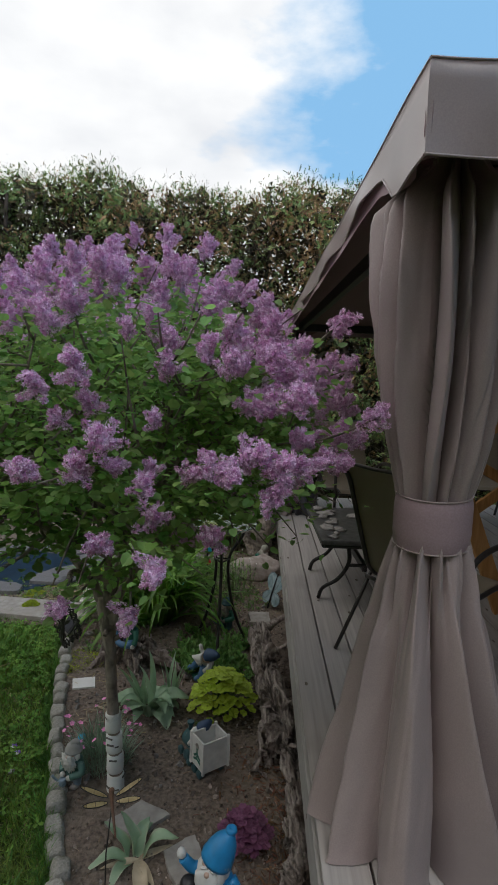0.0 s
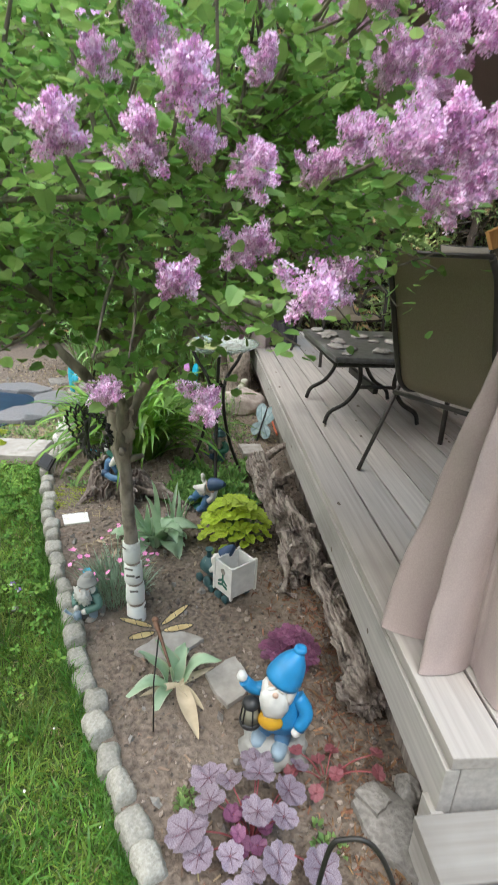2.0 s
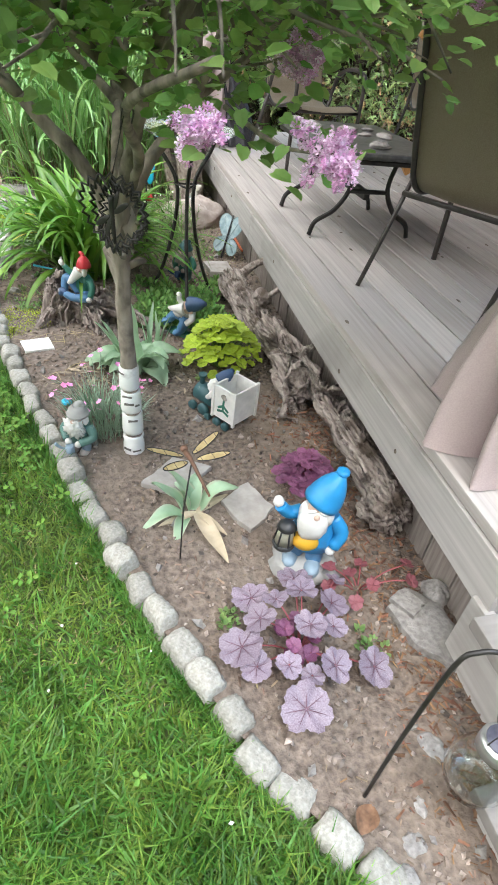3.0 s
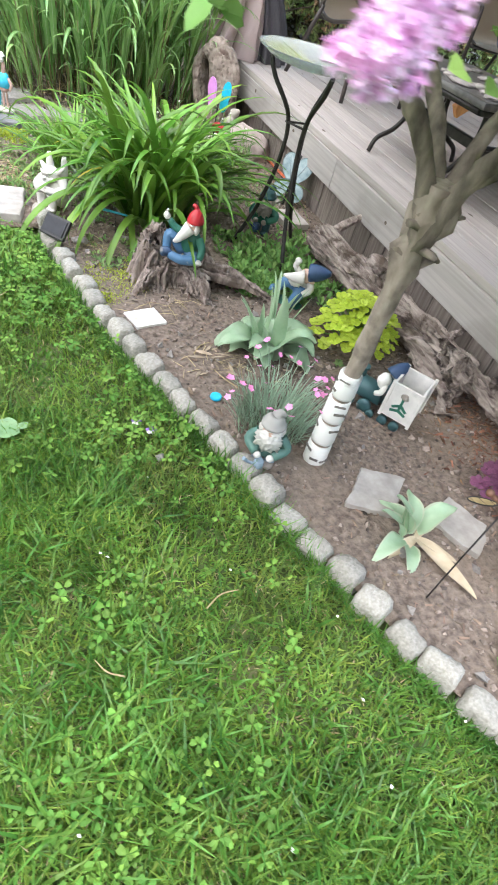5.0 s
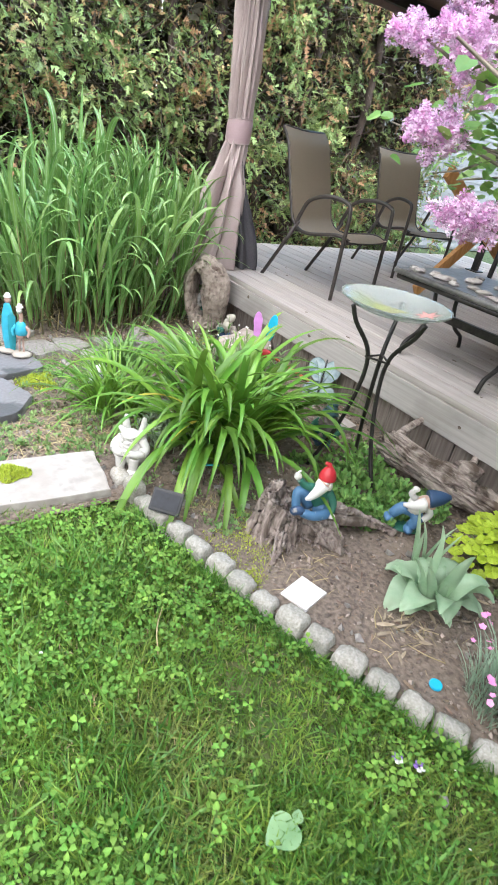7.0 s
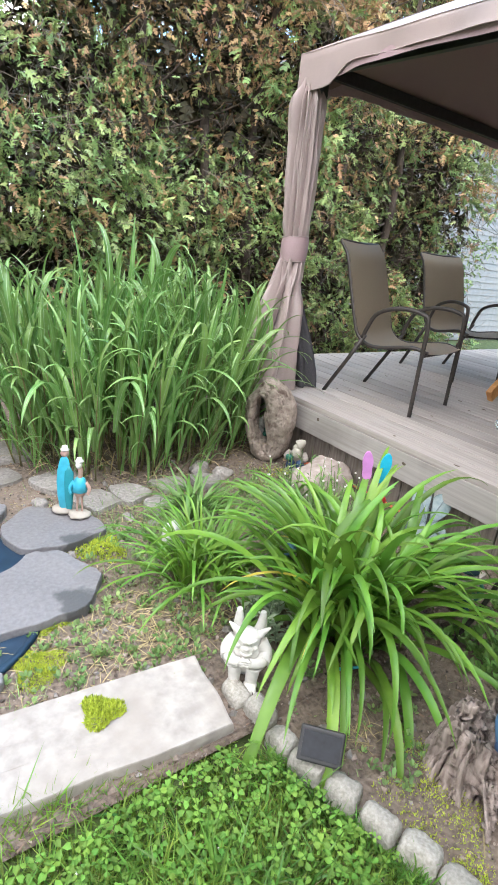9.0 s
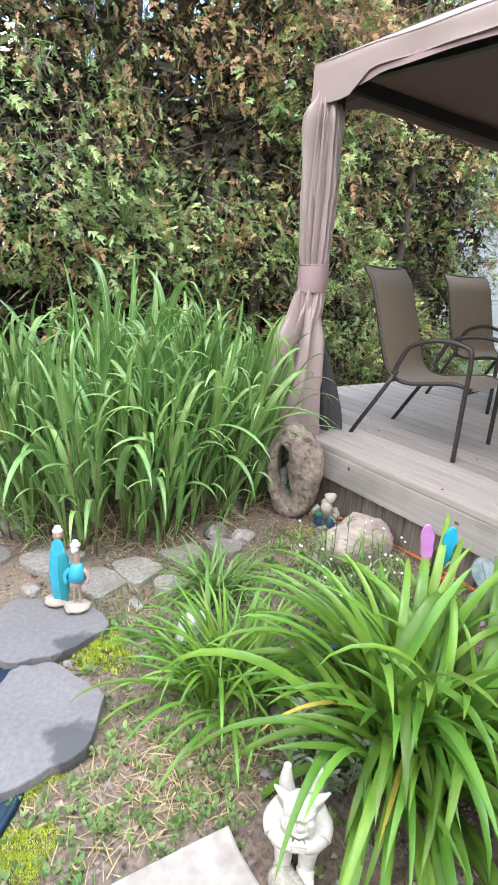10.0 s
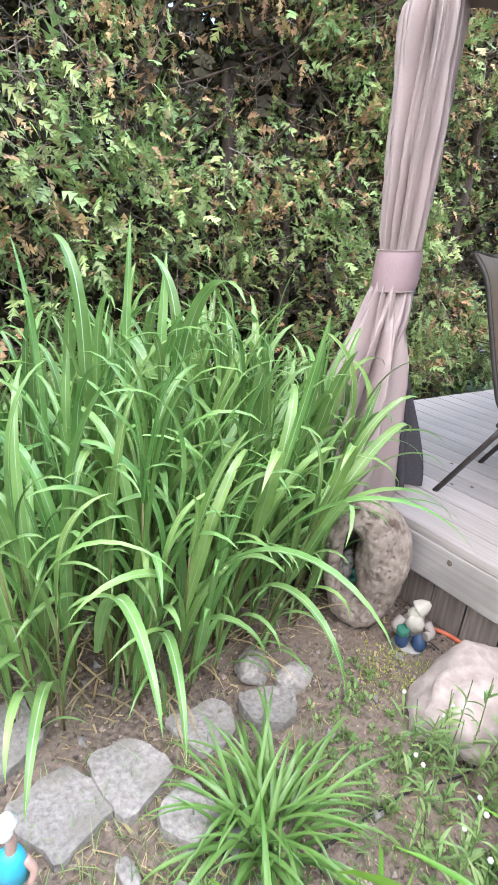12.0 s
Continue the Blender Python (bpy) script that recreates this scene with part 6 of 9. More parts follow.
for pts, r0 in ((((0.07, -0.02, 0.06), (0.17, -0.09, 0.055), (0.30, -0.17, 0.012)), 0.045), (((0.08, 0.0, 0.03), (0.17, -0.03, 0.05), (0.25, -0.09, 0.02)), 0.035), (((0.03, -0.07, 0.04), (0.05, -0.12, 0.06), (0.04, -0.17, 0.01)), 0.035), (((-0.12, -0.05, 0.06), (-0.16, -0.09, 0.03), (-0.2, -0.11, 0.0)), 0.03), (((0.0, -0.08, 0.05), (0.02, -0.13, 0.03), (0.08, -0.18, 0.005)), 0.028)):
    c = curve(pts, 8)
    tube(bm, c, [r0 * (1 - 0.85 * (i / (len(c) - 1)) ** 1.3) for i in range(len(c))], 12, flat=0.75)
bm = fuse(bm, 0.0045)
for v in bm.verts:
    r_in = math.hypot(v.co.x + 0.02, v.co.y)
    th = math.atan2(v.co.y, v.co.x + 0.02) + 0.9 * v.co.z + 0.25 * noise.noise(v.co * 9)
    q = Vector((8 * math.cos(th), 8 * math.sin(th), 4 * v.co.z + 3 * r_in))
    ridge, fine_ = abs(noise.noise(q)), abs(noise.noise(q * 2.4 + Vector((4, 0, 0))))
    v.co -= v.normal * min(1.0, r_in / 0.05) * (0.030 * (1 - smoothstep(0.0, 0.30, ridge)) + 0.009 * (1 - smoothstep(0.0, 0.3, fine_)))
    v.co.z = max(v.co.z, 0.0)
stump = part("driftwood_stump", bm, M_DRIFT)
stump.matrix_basis = pose(-0.965, 4.06, 0.005) @ Matrix.Scale(1.22, 4)
tagged(stump, "gnarled grey driftwood stump on the soil", "driftwood")

# a log that has split: a whole far half, a thin near half and a burl at its end
bm = bmesh.new()
c = curve([(-0.20, 4.32, 0.10), (-0.185, 3.95, 0.105), (-0.15, 3.62, 0.11), (-0.125, 3.38, 0.11)], 20)
tube(bm, c, [0.074 + 0.006 * math.sin(i * 0.4) for i in range(len(c))], 30)
c = curve([(-0.115, 3.5, 0.12), (-0.085, 3.2, 0.115), (-0.065, 2.9, 0.11), (-0.06, 2.6, 0.10)], 20)
tube(bm, c, [0.052 + 0.016 * smoothstep(25, 60, i) + 0.006 * math.sin(i * 0.5) for i in range(len(c))], 26)
blob(bm, (-0.075, 2.56, 0.085), (0.088, 0.075, 0.092), 0.25, 2.0, 4, seed=3)
for k in range(18):
    s0 = Vector((-0.16 + rs_.uniform(-0.05, 0.05), 3.45, 0.10 + rs_.uniform(-0.05, 0.05)))
    e0 = s0 + Vector((rs_.uniform(-0.03, 0.03), -rs_.uniform(0.08, 0.30), -rs_.uniform(0.0, 0.06)))
    tube(bm, [s0, s0.lerp(e0, 0.5), e0], [0.022, 0.016, 0.004], 7, flat=0.5)
for p, q, r in (((-0.17, 3.9, 0.15), (-0.03, 3.95, 0.22), 0.017), ((-0.16, 3.35, 0.10), (-0.25, 3.12, 0.01), 0.024), ((-0.13, 3.36, 0.08), (-0.19, 3.16, 0.0), 0.02), ((-0.10, 3.4, 0.16), (-0.02, 3.38, 0.22), 0.02), ((-0.1, 3.12, 0.15), (-0.12, 3.06, 0.19), 0.018), ((-0.12, 2.75, 0.12), (-0.14, 2.62, 0.15), 0.03)):
    tube(bm, curve([p, Vector(p).lerp(Vector(q), 0.5) + Vector((0.01, 0, 0.012)), q], 4), [r, r * 0.95, r * 0.9, r * 0.85, r * 0.75, r * 0.7, r * 0.6, r * 0.45, r * 0.25], 9)
bm = fuse(bm, 0.0065)
for v in bm.verts:
    ax = float(np.interp(v.co.y, (2.6, 2.9, 3.2, 3.38, 3.62, 3.95, 4.32), (-0.06, -0.065, -0.085, -0.12, -0.15, -0.185, -0.20)))
    th = math.atan2(v.co.z - 0.105, v.co.x - ax) + 0.35 * noise.noise(v.co * 5)
    q = Vector((4.5 * math.cos(th), 4.5 * math.sin(th), v.co.y * 1.6))
    v.co -= v.normal * (0.026 * (1 - smoothstep(0.0, 0.22, abs(noise.noise(q)))) + 0.009 * (1 - smoothstep(0.0, 0.28, abs(noise.noise(q * 2.6)))) + 0.006 * noise.noise(v.co * 12))
for v in bm.verts:
    pit = noise.noise(Vector((v.co.x * 16, v.co.y * 5, v.co.z * 16)))
    v.co -= v.normal * 0.05 * smoothstep(0.36, 0.46, pit)
    v.co += v.normal * 0.004 * noise.noise(v.co * 70)
    v.co.z = max(v.co.z, 0.002)
log = tagged(part("driftwood_log", bm, M_LOG), "long rotting grey log lying split against the deck", "log")
bm = bmesh.new()
stub = curve([(-0.15, 4.30, 0.13), (-0.10, 4.285, 0.185), (-0.03, 4.265, 0.235)], 5)
tube(bm, stub, [0.026 - 0.010 * i / (len(stub) - 1) for i in range(len(stub))], 12)
gnarl(bm, 0.004, 40, seed=3.0)
part("branch_stub", bm, M_LOG, log)

# hollow trunk piece beside the far curtain
bm = bmesh.new()
N = 44
rows = []
for j in range(N):
    a = 2 * math.pi * j / N
    wide = 0.030 + 0.060 * max(0.0, math.cos(a - 0.3)) + 0.022 * max(0.0, -math.sin(a)) + 0.010 * noise.noise(Vector((math.cos(a) * 1.6, math.sin(a) * 1.6, 3)))
    cx, cz = 0.092 * math.cos(a) - 0.03 * math.sin(a), 0.25 + 0.205 * math.sin(a)
    rows.append([bm.verts.new((cx + wide * math.cos(b) * math.cos(a) * 1.1, 0.095 * math.sin(b), cz + wide * math.cos(b) * math.sin(a) * 1.1)) for b in [2 * math.pi * k / 18 for k in range(18)]])
for j in range(N):
    a, b = rows[j], rows[(j + 1) % N]
    for k in range(18):
        bm.faces.new((a[k], b[k], b[(k + 1) % 18], a[(k + 1) % 18]))
bmesh.ops.recalc_face_normals(bm, faces=bm.faces[:])
bm = fuse(bm, 0.005)
for v in bm.verts:
    v.co += v.normal * 0.03 * noise.noise(v.co * 7 + Vector((2, 0, 5)))
gnarl(bm, 0.006, 26, (1, 1, 0.4), 5)
for v in bm.verts:
    dist, _ = noise.voronoi(Vector((v.co.x * 62, v.co.y * 62, v.co.z * 34)))
    v.co -= v.normal * 0.013 * smoothstep(0.36, 0.16, dist[0])
    v.co.z = max(v.co.z, 0.0)
M_PITTED = mat("pitted pale driftwood", (0.22, 0.175, 0.145), (0.44, 0.37, 0.32), 30, 0.9, 0.7, detail=9, stain=(0.14, 0.10, 0.08), stain_scale=12, stain_at=(0.58, 0.7), dist=0.008)
hollow = part("hollow_driftwood", bm, M_PITTED)
hollow.matrix_basis = pose(-0.21, 6.12, 0.01, 6, 4, -52)
tagged(hollow, "upright hollow pitted driftwood trunk beside the deck", "driftwood")

# ---- leafy plants ----
M_HOSTA = mat("grey green hosta leaf", (0.27, 0.42, 0.25), (0.47, 0.61, 0.42), 12, 0.45, 0.2, per_object=0.15, through_light=0.25)
M_CREAM = mat("cream leaf margin", (0.36, 0.42, 0.27), (0.48, 0.53, 0.38), 12, 0.5, 0.0)
M_LIME = mat("lime coral bell leaf", (0.35, 0.48, 0.028), (0.58, 0.70, 0.09), 14, 0.5, 0.2, per_object=0.16, through_light=0.3)
M_PLUM = mat("silvered plum leaf", (0.17, 0.12, 0.165), (0.36, 0.295, 0.355), 22, 0.45, 0.3, per_object=0.14, hue=0.01, through_light=0.15)
M_VEIN = mat("dark leaf vein", (0.10, 0.045, 0.07), (0.15, 0.07, 0.1), 30, 0.6, 0.0)
M_WINE = mat("wine red leaf", (0.13, 0.04, 0.09), (0.30, 0.11, 0.21), 18, 0.45, 0.2, per_object=0.25, through_light=0.25)
M_CORAL = mat("coral red leaf", (0.19, 0.05, 0.065), (0.36, 0.12, 0.14), 18, 0.45, 0.2, per_object=0.2, through_light=0.25)
M_PINKSTEM = mat("red leaf stalk", (0.25, 0.05, 0.06), (0.35, 0.09, 0.1), 20, 0.5, 0.0)
M_PINKS = mat("blue green dianthus", (0.19, 0.29, 0.19), (0.34, 0.46, 0.33), 12, 0.6, 0.0, island=0.25)
M_PINKFLOWER = mat("bright pink petal", (0.75, 0.20, 0.48), (0.90, 0.39, 0.67), 30, 0.5, 0.0, island=0.2)
M_DRYLEAF = mat("withered leaf", (0.38, 0.3, 0.2), (0.56, 0.46, 0.33), 20, 0.8, 0.2)


def broad(name, length, width, droop, e0, mats, cream=False, fold=0.35, wave=0.03, seed=0):
    """A broad pointed leaf with a folded midrib and a rolled margin."""
    bm = bmesh.new()
    rows, p = [], Vector((0, 0, 0))
    n = 12
    for i in range(n + 1):
        s = i / n
        el = radians(e0 - droop * s ** 1.4)
        d = Vector((math.cos(el), 0, math.sin(el)))
        up = Vector((-math.sin(el), 0, math.cos(el)))
        w = width * (0.16 + 0.84 * math.sin(math.pi * min(1, 0.06 + 0.94 * s) ** 0.85)) * (1 - 0.2 * s)
        w = w if i < n else 0.002
        row = []
        for u in (-1, -0.84, -0.4, 0, 0.4, 0.84, 1):
            row.append(bm.verts.new(p + Vector((0, u * w / 2, 0)) + up * (fold * abs(u) ** 1.5 * w * 0.45 + wave * width * math.sin(9 * s + seed + 3 * u) * abs(u))))
        rows.append(row)
        p = p + d * (length / n)
    for a, b in zip(rows, rows[1:]):
        for k in range(6):
            f = bm.faces.new((a[k], a[k + 1], b[k + 1], b[k]))
            f.smooth = True
            f.material_index = 1 if cream and k in (0, 5) else 0
    return data_of(bm, name, mats)


def place_leaves(parent, forms, rows):
    for k, (x, y, z, yaw, tilt, s) in enumerate(rows):
        piece("leaf", forms[k % len(forms)], parent, pose(x, y, z, 0, tilt, yaw) @ Matrix.Scale(s, 4))


hosta = thing("hosta", -0.77, 3.56, 0.01, "grey-green hosta with broad upright and spreading leaves", "plant")
forms = [broad("leaf", 0.21, 0.115, 150, 74, (M_HOSTA,), False, 0.2, 0.09, seed=1), broad("leaf", 0.18, 0.12, 160, 64, (M_HOSTA,), False, 0.12, 0.1, seed=2), broad("leaf", 0.27, 0.05, 30, 86, (M_HOSTA,), False, 0.6, 0.04, seed=3), broad("leaf", 0.22, 0.095, 135, 80, (M_HOSTA,), False, 0.25, 0.08, seed=4), broad("leaf", 0.15, 0.105, 120, 46, (M_HOSTA,), False, 0.1, 0.1, seed=11)]
r_ = random.Random(5)
place_leaves(hosta, forms, [(0.05 * math.cos(k * 2.4), 0.05 * math.sin(k * 2.4), 0.0, math.degrees(k * 2.4) + r_.uniform(-50, 50), r_.uniform(-16, 12), r_.uniform(0.6, 1.15)) for k in range(30)])
strap_clump("iris", -0.68, 3.68, "upright sword-like iris leaves beside the hosta", 7, 0.32, 0.022, 0.03, M_HOSTA, 4, 12, (78, 88), (5, 30))

hosta2 = thing("hosta", -0.66, 2.70, 0.01, "small cream-edged hosta with flat spreading and withered leaves", "plant")
forms = [broad("leaf", 0.145, 0.058, 105, 74, (M_HOSTA, M_CREAM), True, 0.35, 0.12, seed=6), broad("leaf", 0.15, 0.052, 95, 42, (M_HOSTA, M_CREAM), True, 0.3, 0.12, seed=7), broad("leaf", 0.15, 0.05, 60, 80, (M_HOSTA, M_CREAM), True, 0.5, 0.1, seed=8)]
place_leaves(hosta2, forms, [(0, 0, 0, 75, 0, 1.0), (0.01, 0.0, 0, 115, 0, 0.95), (0, 0.01, 0, 150, 0, 1.05), (0.02, 0, 0, 5, 6, 1.15), (-0.02, -0.01, 0, 200, 8, 1.1), (-0.03, 0, 0, 165, 10, 1.0), (0, 0.02, 0, 60, 0, 0.8), (-0.02, -0.02, 0, 245, 14, 0.9)])
dry = broad("leaf", 0.22, 0.055, 12, 6, (M_DRYLEAF,), seed=9)
for yaw in (-75, -55, 200, 30):
    tagged(piece("leaf", dry, hosta2, pose(0.01, -0.02, 0.006, 0, 0, yaw) @ Matrix.Scale(0.6 if yaw != -75 else 1.0, 4)), "withered tan leaf")


def scalloped(name, mats, lobes=7, cup=0.2, veins=True, seed=0):
    """A round lobed leaf of unit radius with raised veins."""
    bm = bmesh.new()
    N = lobes * 6
    def rad(a):
        notch = 0.5 + 0.5 * math.cos((a - math.pi) * 1.0)
        return (0.83 + 0.12 * abs(math.cos(lobes * a / 2)) ** 0.6 + 0.045 * abs(math.cos(lobes * a * 1.5))) * (1 - 0.42 * max(0, notch - 0.9) * 10 * 0.5) + 0.03 * math.sin(3 * a + seed)
    rings = [[bm.verts.new((f * rad(a) * math.cos(a), f * rad(a) * math.sin(a), cup * f * f * 0.5 + 0.07 * f * f * math.cos(lobes * a) + 0.07 * math.sin(2 * a + seed) * f + 0.05 * f * f * math.sin(5 * a + 2 * seed))) for a in [2 * math.pi * k / N for k in range(N)]] for f in (0.08, 0.4, 0.75, 1.0)]
    for a, b in zip(rings, rings[1:]):
        for i in range(N):
            bm.faces.new((a[i], a[(i + 1) % N], b[(i + 1) % N], b[i])).smooth = True
    bm.faces.new(rings[0])
    if veins:
        for k in range(lobes):
            a = 2 * math.pi * k / lobes
            n = Vector((-math.sin(a), math.cos(a), 0)) * 0.022
            e = Vector((math.cos(a), math.sin(a), 0))
            q = [bm.verts.new(e * 0.02 + n + Vector((0, 0, 0.02))), bm.verts.new(e * 0.02 - n + Vector((0, 0, 0.02))), bm.verts.new(e * 0.5 - n * 0.6 + Vector((0, 0, cup * 0.125 + 0.045))), bm.verts.new(e * 0.9 + Vector((0, 0, cup * 0.4 + 0.065))), bm.verts.new(e * 0.5 + n * 0.6 + Vector((0, 0, cup * 0.125 + 0.045)))]
            f = bm.faces.new(q)
            f.material_index = 1
            for s in (-1, 1):
                b2 = a + s * 0.3
                t = Vector((math.cos(b2), math.sin(b2), 0)) * 0.78 + Vector((0, 0, cup * 0.3 + 0.055))
                m0 = e * 0.42 + Vector((0, 0, cup * 0.1 + 0.045))
                f = bm.faces.new([bm.verts.new(m0 + n * 0.4), bm.verts.new(m0 - n * 0.4), bm.verts.new(t)])
                f.material_index = 1
    return data_of(bm, name, mats)


def coral_bells(name, x, y, label, leaf_mat, spots_, hmax, veins, seed, stalk_mat, group=""):
    t = thing(name, x, y, 0.01, label, "plant", group)
    r = random.Random(seed)
    forms = [scalloped("leaf", (leaf_mat, M_VEIN), 7, 0.25, veins, s) for s in range(3)]
    dark = scalloped("leaf", (M_WINE, M_VEIN), 7, 0.35, False, 2)
    st = bmesh.new()
    for k, (px, py, pz, rad) in enumerate(spots_):
        tilt = Vector((px + r.uniform(-0.05, 0.05), py + r.uniform(-0.05, 0.05), 0.05 + pz)).normalized().lerp(Vector((0, 0, 1)), r.uniform(0.35, 0.75)).normalized()
        q = tilt.to_track_quat("Z", "Y").to_matrix().to_4x4() @ Matrix.Rotation(math.atan2(py, px) + math.pi + r.uniform(-0.5, 0.5), 4, "Z")
        piece("leaf", forms[k % 3] if rad > 0.029 or not veins else dark, t, Matrix.Translation((px, py, pz)) @ q @ Matrix.Scale(rad, 4))
        tube(st, curve([(px * 0.1, py * 0.1, 0), (px * 0.5, py * 0.5, pz * 0.75), (px, py, pz)], 3), 0.0022, 5, cap=False)
    part("stalk", st, stalk_mat, t)
    return t


r_ = random.Random(9)
plum = [(-0.155, 0.0, 0.06, 0.058), (-0.045, -0.165, 0.05, 0.060), (0.15, -0.10, 0.05, 0.050), (0.10, 0.075, 0.07, 0.048), (-0.10, 0.13, 0.06, 0.054), (0.03, 0.12, 0.08, 0.045), (-0.10, 0.05, 0.09, 0.045), (0.01, 0.0, 0.11, 0.042), (0.075, 0.0, 0.085, 0.036),
        (0.05, -0.09, 0.07, 0.044), (-0.06, -0.07, 0.07, 0.034), (-0.01, -0.10, 0.06, 0.03), (-0.05, 0.09, 0.10, 0.036), (0.14, 0.15, 0.06, 0.03), (-0.13, -0.05, 0.05, 0.04), (0.03, 0.17, 0.06, 0.05)]
plum += [(0.04 * math.cos(k * 1.3) - 0.01, 0.045 * math.sin(k * 1.3), 0.05 + 0.012 * (k % 4), 0.02 + 0.004 * (k % 3)) for k in range(9)]
coral_bells("coral_bells", -0.47, 2.18, "purple coral bells with silvery dark-veined leaves", M_PLUM, plum, 0.1, True, 1, M_PINKSTEM)
coral = [(0.05 * math.cos(k * 2.4) * (1 + k % 3), 0.04 * math.sin(k * 2.4) * (1 + k % 2), 0.03 + 0.02 * (k % 3), 0.022) for k in range(9)]
coral_bells("coral_bells", -0.25, 2.33, "small coral-red coral bells seedling", M_CORAL, coral, 0.1, False, 2, M_PINKSTEM)
wine = []
for k in range(46):
    a, q = k * 2.4, math.sqrt((k + 0.5) / 46)
    wine.append((0.09 * q * math.cos(a), 0.085 * q * math.sin(a), 0.05 + 0.085 * (1 - q * q) + r_.uniform(-0.012, 0.012), r_.uniform(0.02, 0.031)))
coral_bells("coral_bells", -0.275, 2.755, "compact wine-purple coral bells by the log", M_WINE, wine, 0.14, False, 3, M_PINKSTEM)
lime = []
for k in range(120):
    a, q = k * 2.4, math.sqrt((k + 0.5) / 120)
    lime.append((0.165 * q * math.cos(a), 0.15 * q * math.sin(a), 0.035 + 0.185 * (1 - q * q) ** 0.6 + r_.uniform(-0.015, 0.015), r_.uniform(0.02, 0.036)))
coral_bells("coral_bells", -0.40, 3.56, "mounded lime-green coral bells", M_LIME, lime, 0.2, False, 4, M_WEED)

pinks = thing("dianthus", -0.91, 3.17, 0.01, "blue-green dianthus tuft with bright pink flowers", "plant")
bm = bmesh.new()
fl = bmesh.new()
for k in range(420):
    a, q = rng.uniform(0, 6.28), 0.11 * math.sqrt(rng.random())
    strap(bm, (q * math.cos(a), q * math.sin(a), 0.0), a + rng.gauss(0, 0.7), rng.uniform(0.08, 0.17), 0.0032, rng.uniform(55, 88), rng.uniform(10, 60), 4)
part("foliage", bm, M_PINKS, pinks)
pet = bmesh.new()
for k in range(10):
    a = 2 * math.pi * k / 10
    rr = 1.0 if k % 2 else 0.72
    pet.verts.new((rr * math.cos(a), rr * math.sin(a), 0.15 + 0.1 * (k % 2)))
pet.verts.new((0, 0, 0))
pet.verts.ensure_lookup_table()
for k in range(10):
    pet.faces.new((pet.verts[k], pet.verts[(k + 1) % 10], pet.verts[10]))
flower_me = data_of(pet, "flower", (M_PINKFLOWER,))
for k in range(38):
    a, q = rng.uniform(0, 6.28), 0.05 + 0.12 * math.sqrt(rng.random())
    h = rng.uniform(0.14, 0.24)
    tip = Vector((q * math.cos(a), q * math.sin(a), h))
    tube(fl, [tip * 0.4, tip * 0.75 + Vector((0, 0, 0.02)), tip], 0.0011, 4, cap=False)
    piece("flower", flower_me, pinks, Matrix.Translation(tip) @ Euler((rng.uniform(-0.6, 0.6), rng.uniform(-0.6, 0.6), rng.uniform(0, 3))).to_matrix().to_4x4() @ Matrix.Scale(rng.uniform(0.008, 0.014), 4))
part("flower_stalk", fl, M_PINKS, pinks)

# grey-leaved weed under the daylily
M_SAGE = mat("sage grey leaf", (0.26, 0.34, 0.22), (0.42, 0.50, 0.36), 12, 0.7, 0.0, island=0.2, through_light=0.2)
sage = thing("sage_weed", -1.17, 4.78, 0.0, "grey-green leafy weed beside the daylily", "weed")
bm = bmesh.new()
st = bmesh.new()
for k in range(16):
    a, q = rng.uniform(0, 6.28), 0.10 * math.sqrt(rng.random())
    b0 = Vector((q * math.cos(a), q * math.sin(a), 0.0))
    t0 = b0 + Vector((rng.uniform(-0.05, 0.05), rng.uniform(-0.05, 0.05), rng.uniform(0.10, 0.2)))
    tube(st, [b0, b0.lerp(t0, 0.5), t0], 0.002, 5, cap=False)
    for j in range(16):
        strap(bm, b0.lerp(t0, 0.2 + 0.8 * j / 15), j * 2.4, rng.uniform(0.03, 0.055), 0.013, 40, 50, 4, 0.2)
part("stalk", st, M_SAGE, sage)
part("foliage", bm, M_SAGE, sage)

# a plantain leaf, pansies and white petals in the lawn
M_PANSY = mat("violet pansy petal", (0.25, 0.12, 0.5), (0.4, 0.25, 0.65), 30, 0.5, 0.0)
M_PANSY_Y = mat("orange pansy petal", (0.8, 0.4, 0.05), (0.9, 0.55, 0.1), 30, 0.5, 0.0)
plantain = thing("plantain", -1.66, 3.22, 0.0, "pale round plantain weed leaf in the lawn", "weed")
pl = broad("leaf", 0.085, 0.085, 15, 8, (mat("pale plantain leaf", (0.16, 0.30, 0.13), (0.27, 0.42, 0.21), 14, 0.6, 0.2, through_light=0.2),), fold=0.1, seed=3)
for yaw, s in ((180, 1.0), (40, 0.35)):
    piece("leaf", pl, plantain, pose(0.02, 0.02, 0.03, 0, 0, yaw) @ Matrix.Scale(s, 4))
for x, y, both in ((-1.735, 2.962, 1), (-1.324, 3.222, 0), (-1.29, 3.18, 0)):
    pv = thing("pansy", x, y, 0.03, "small violet pansy flower in the lawn" if not both else "small violet and orange pansy flower in the lawn", "flower", "wild pansies")
    for k in range(5):
        bm = bmesh.new()
        blob(bm, (0.009 * math.cos(k * 1.257), 0.009 * math.sin(k * 1.257), 0.004), (0.008, 0.008, 0.002), 0.1, 2, 1)
        part("petal", bm, (M_PANSY_Y if both and k < 2 else M_PANSY if k < 3 else M_WHITE_TILE), pv)
    bm = bmesh.new()
    tube(bm, [(0, 0, -0.04), (0, 0, 0.0)], 0.001, 4)
    part("stem", bm, M_WEED, pv)

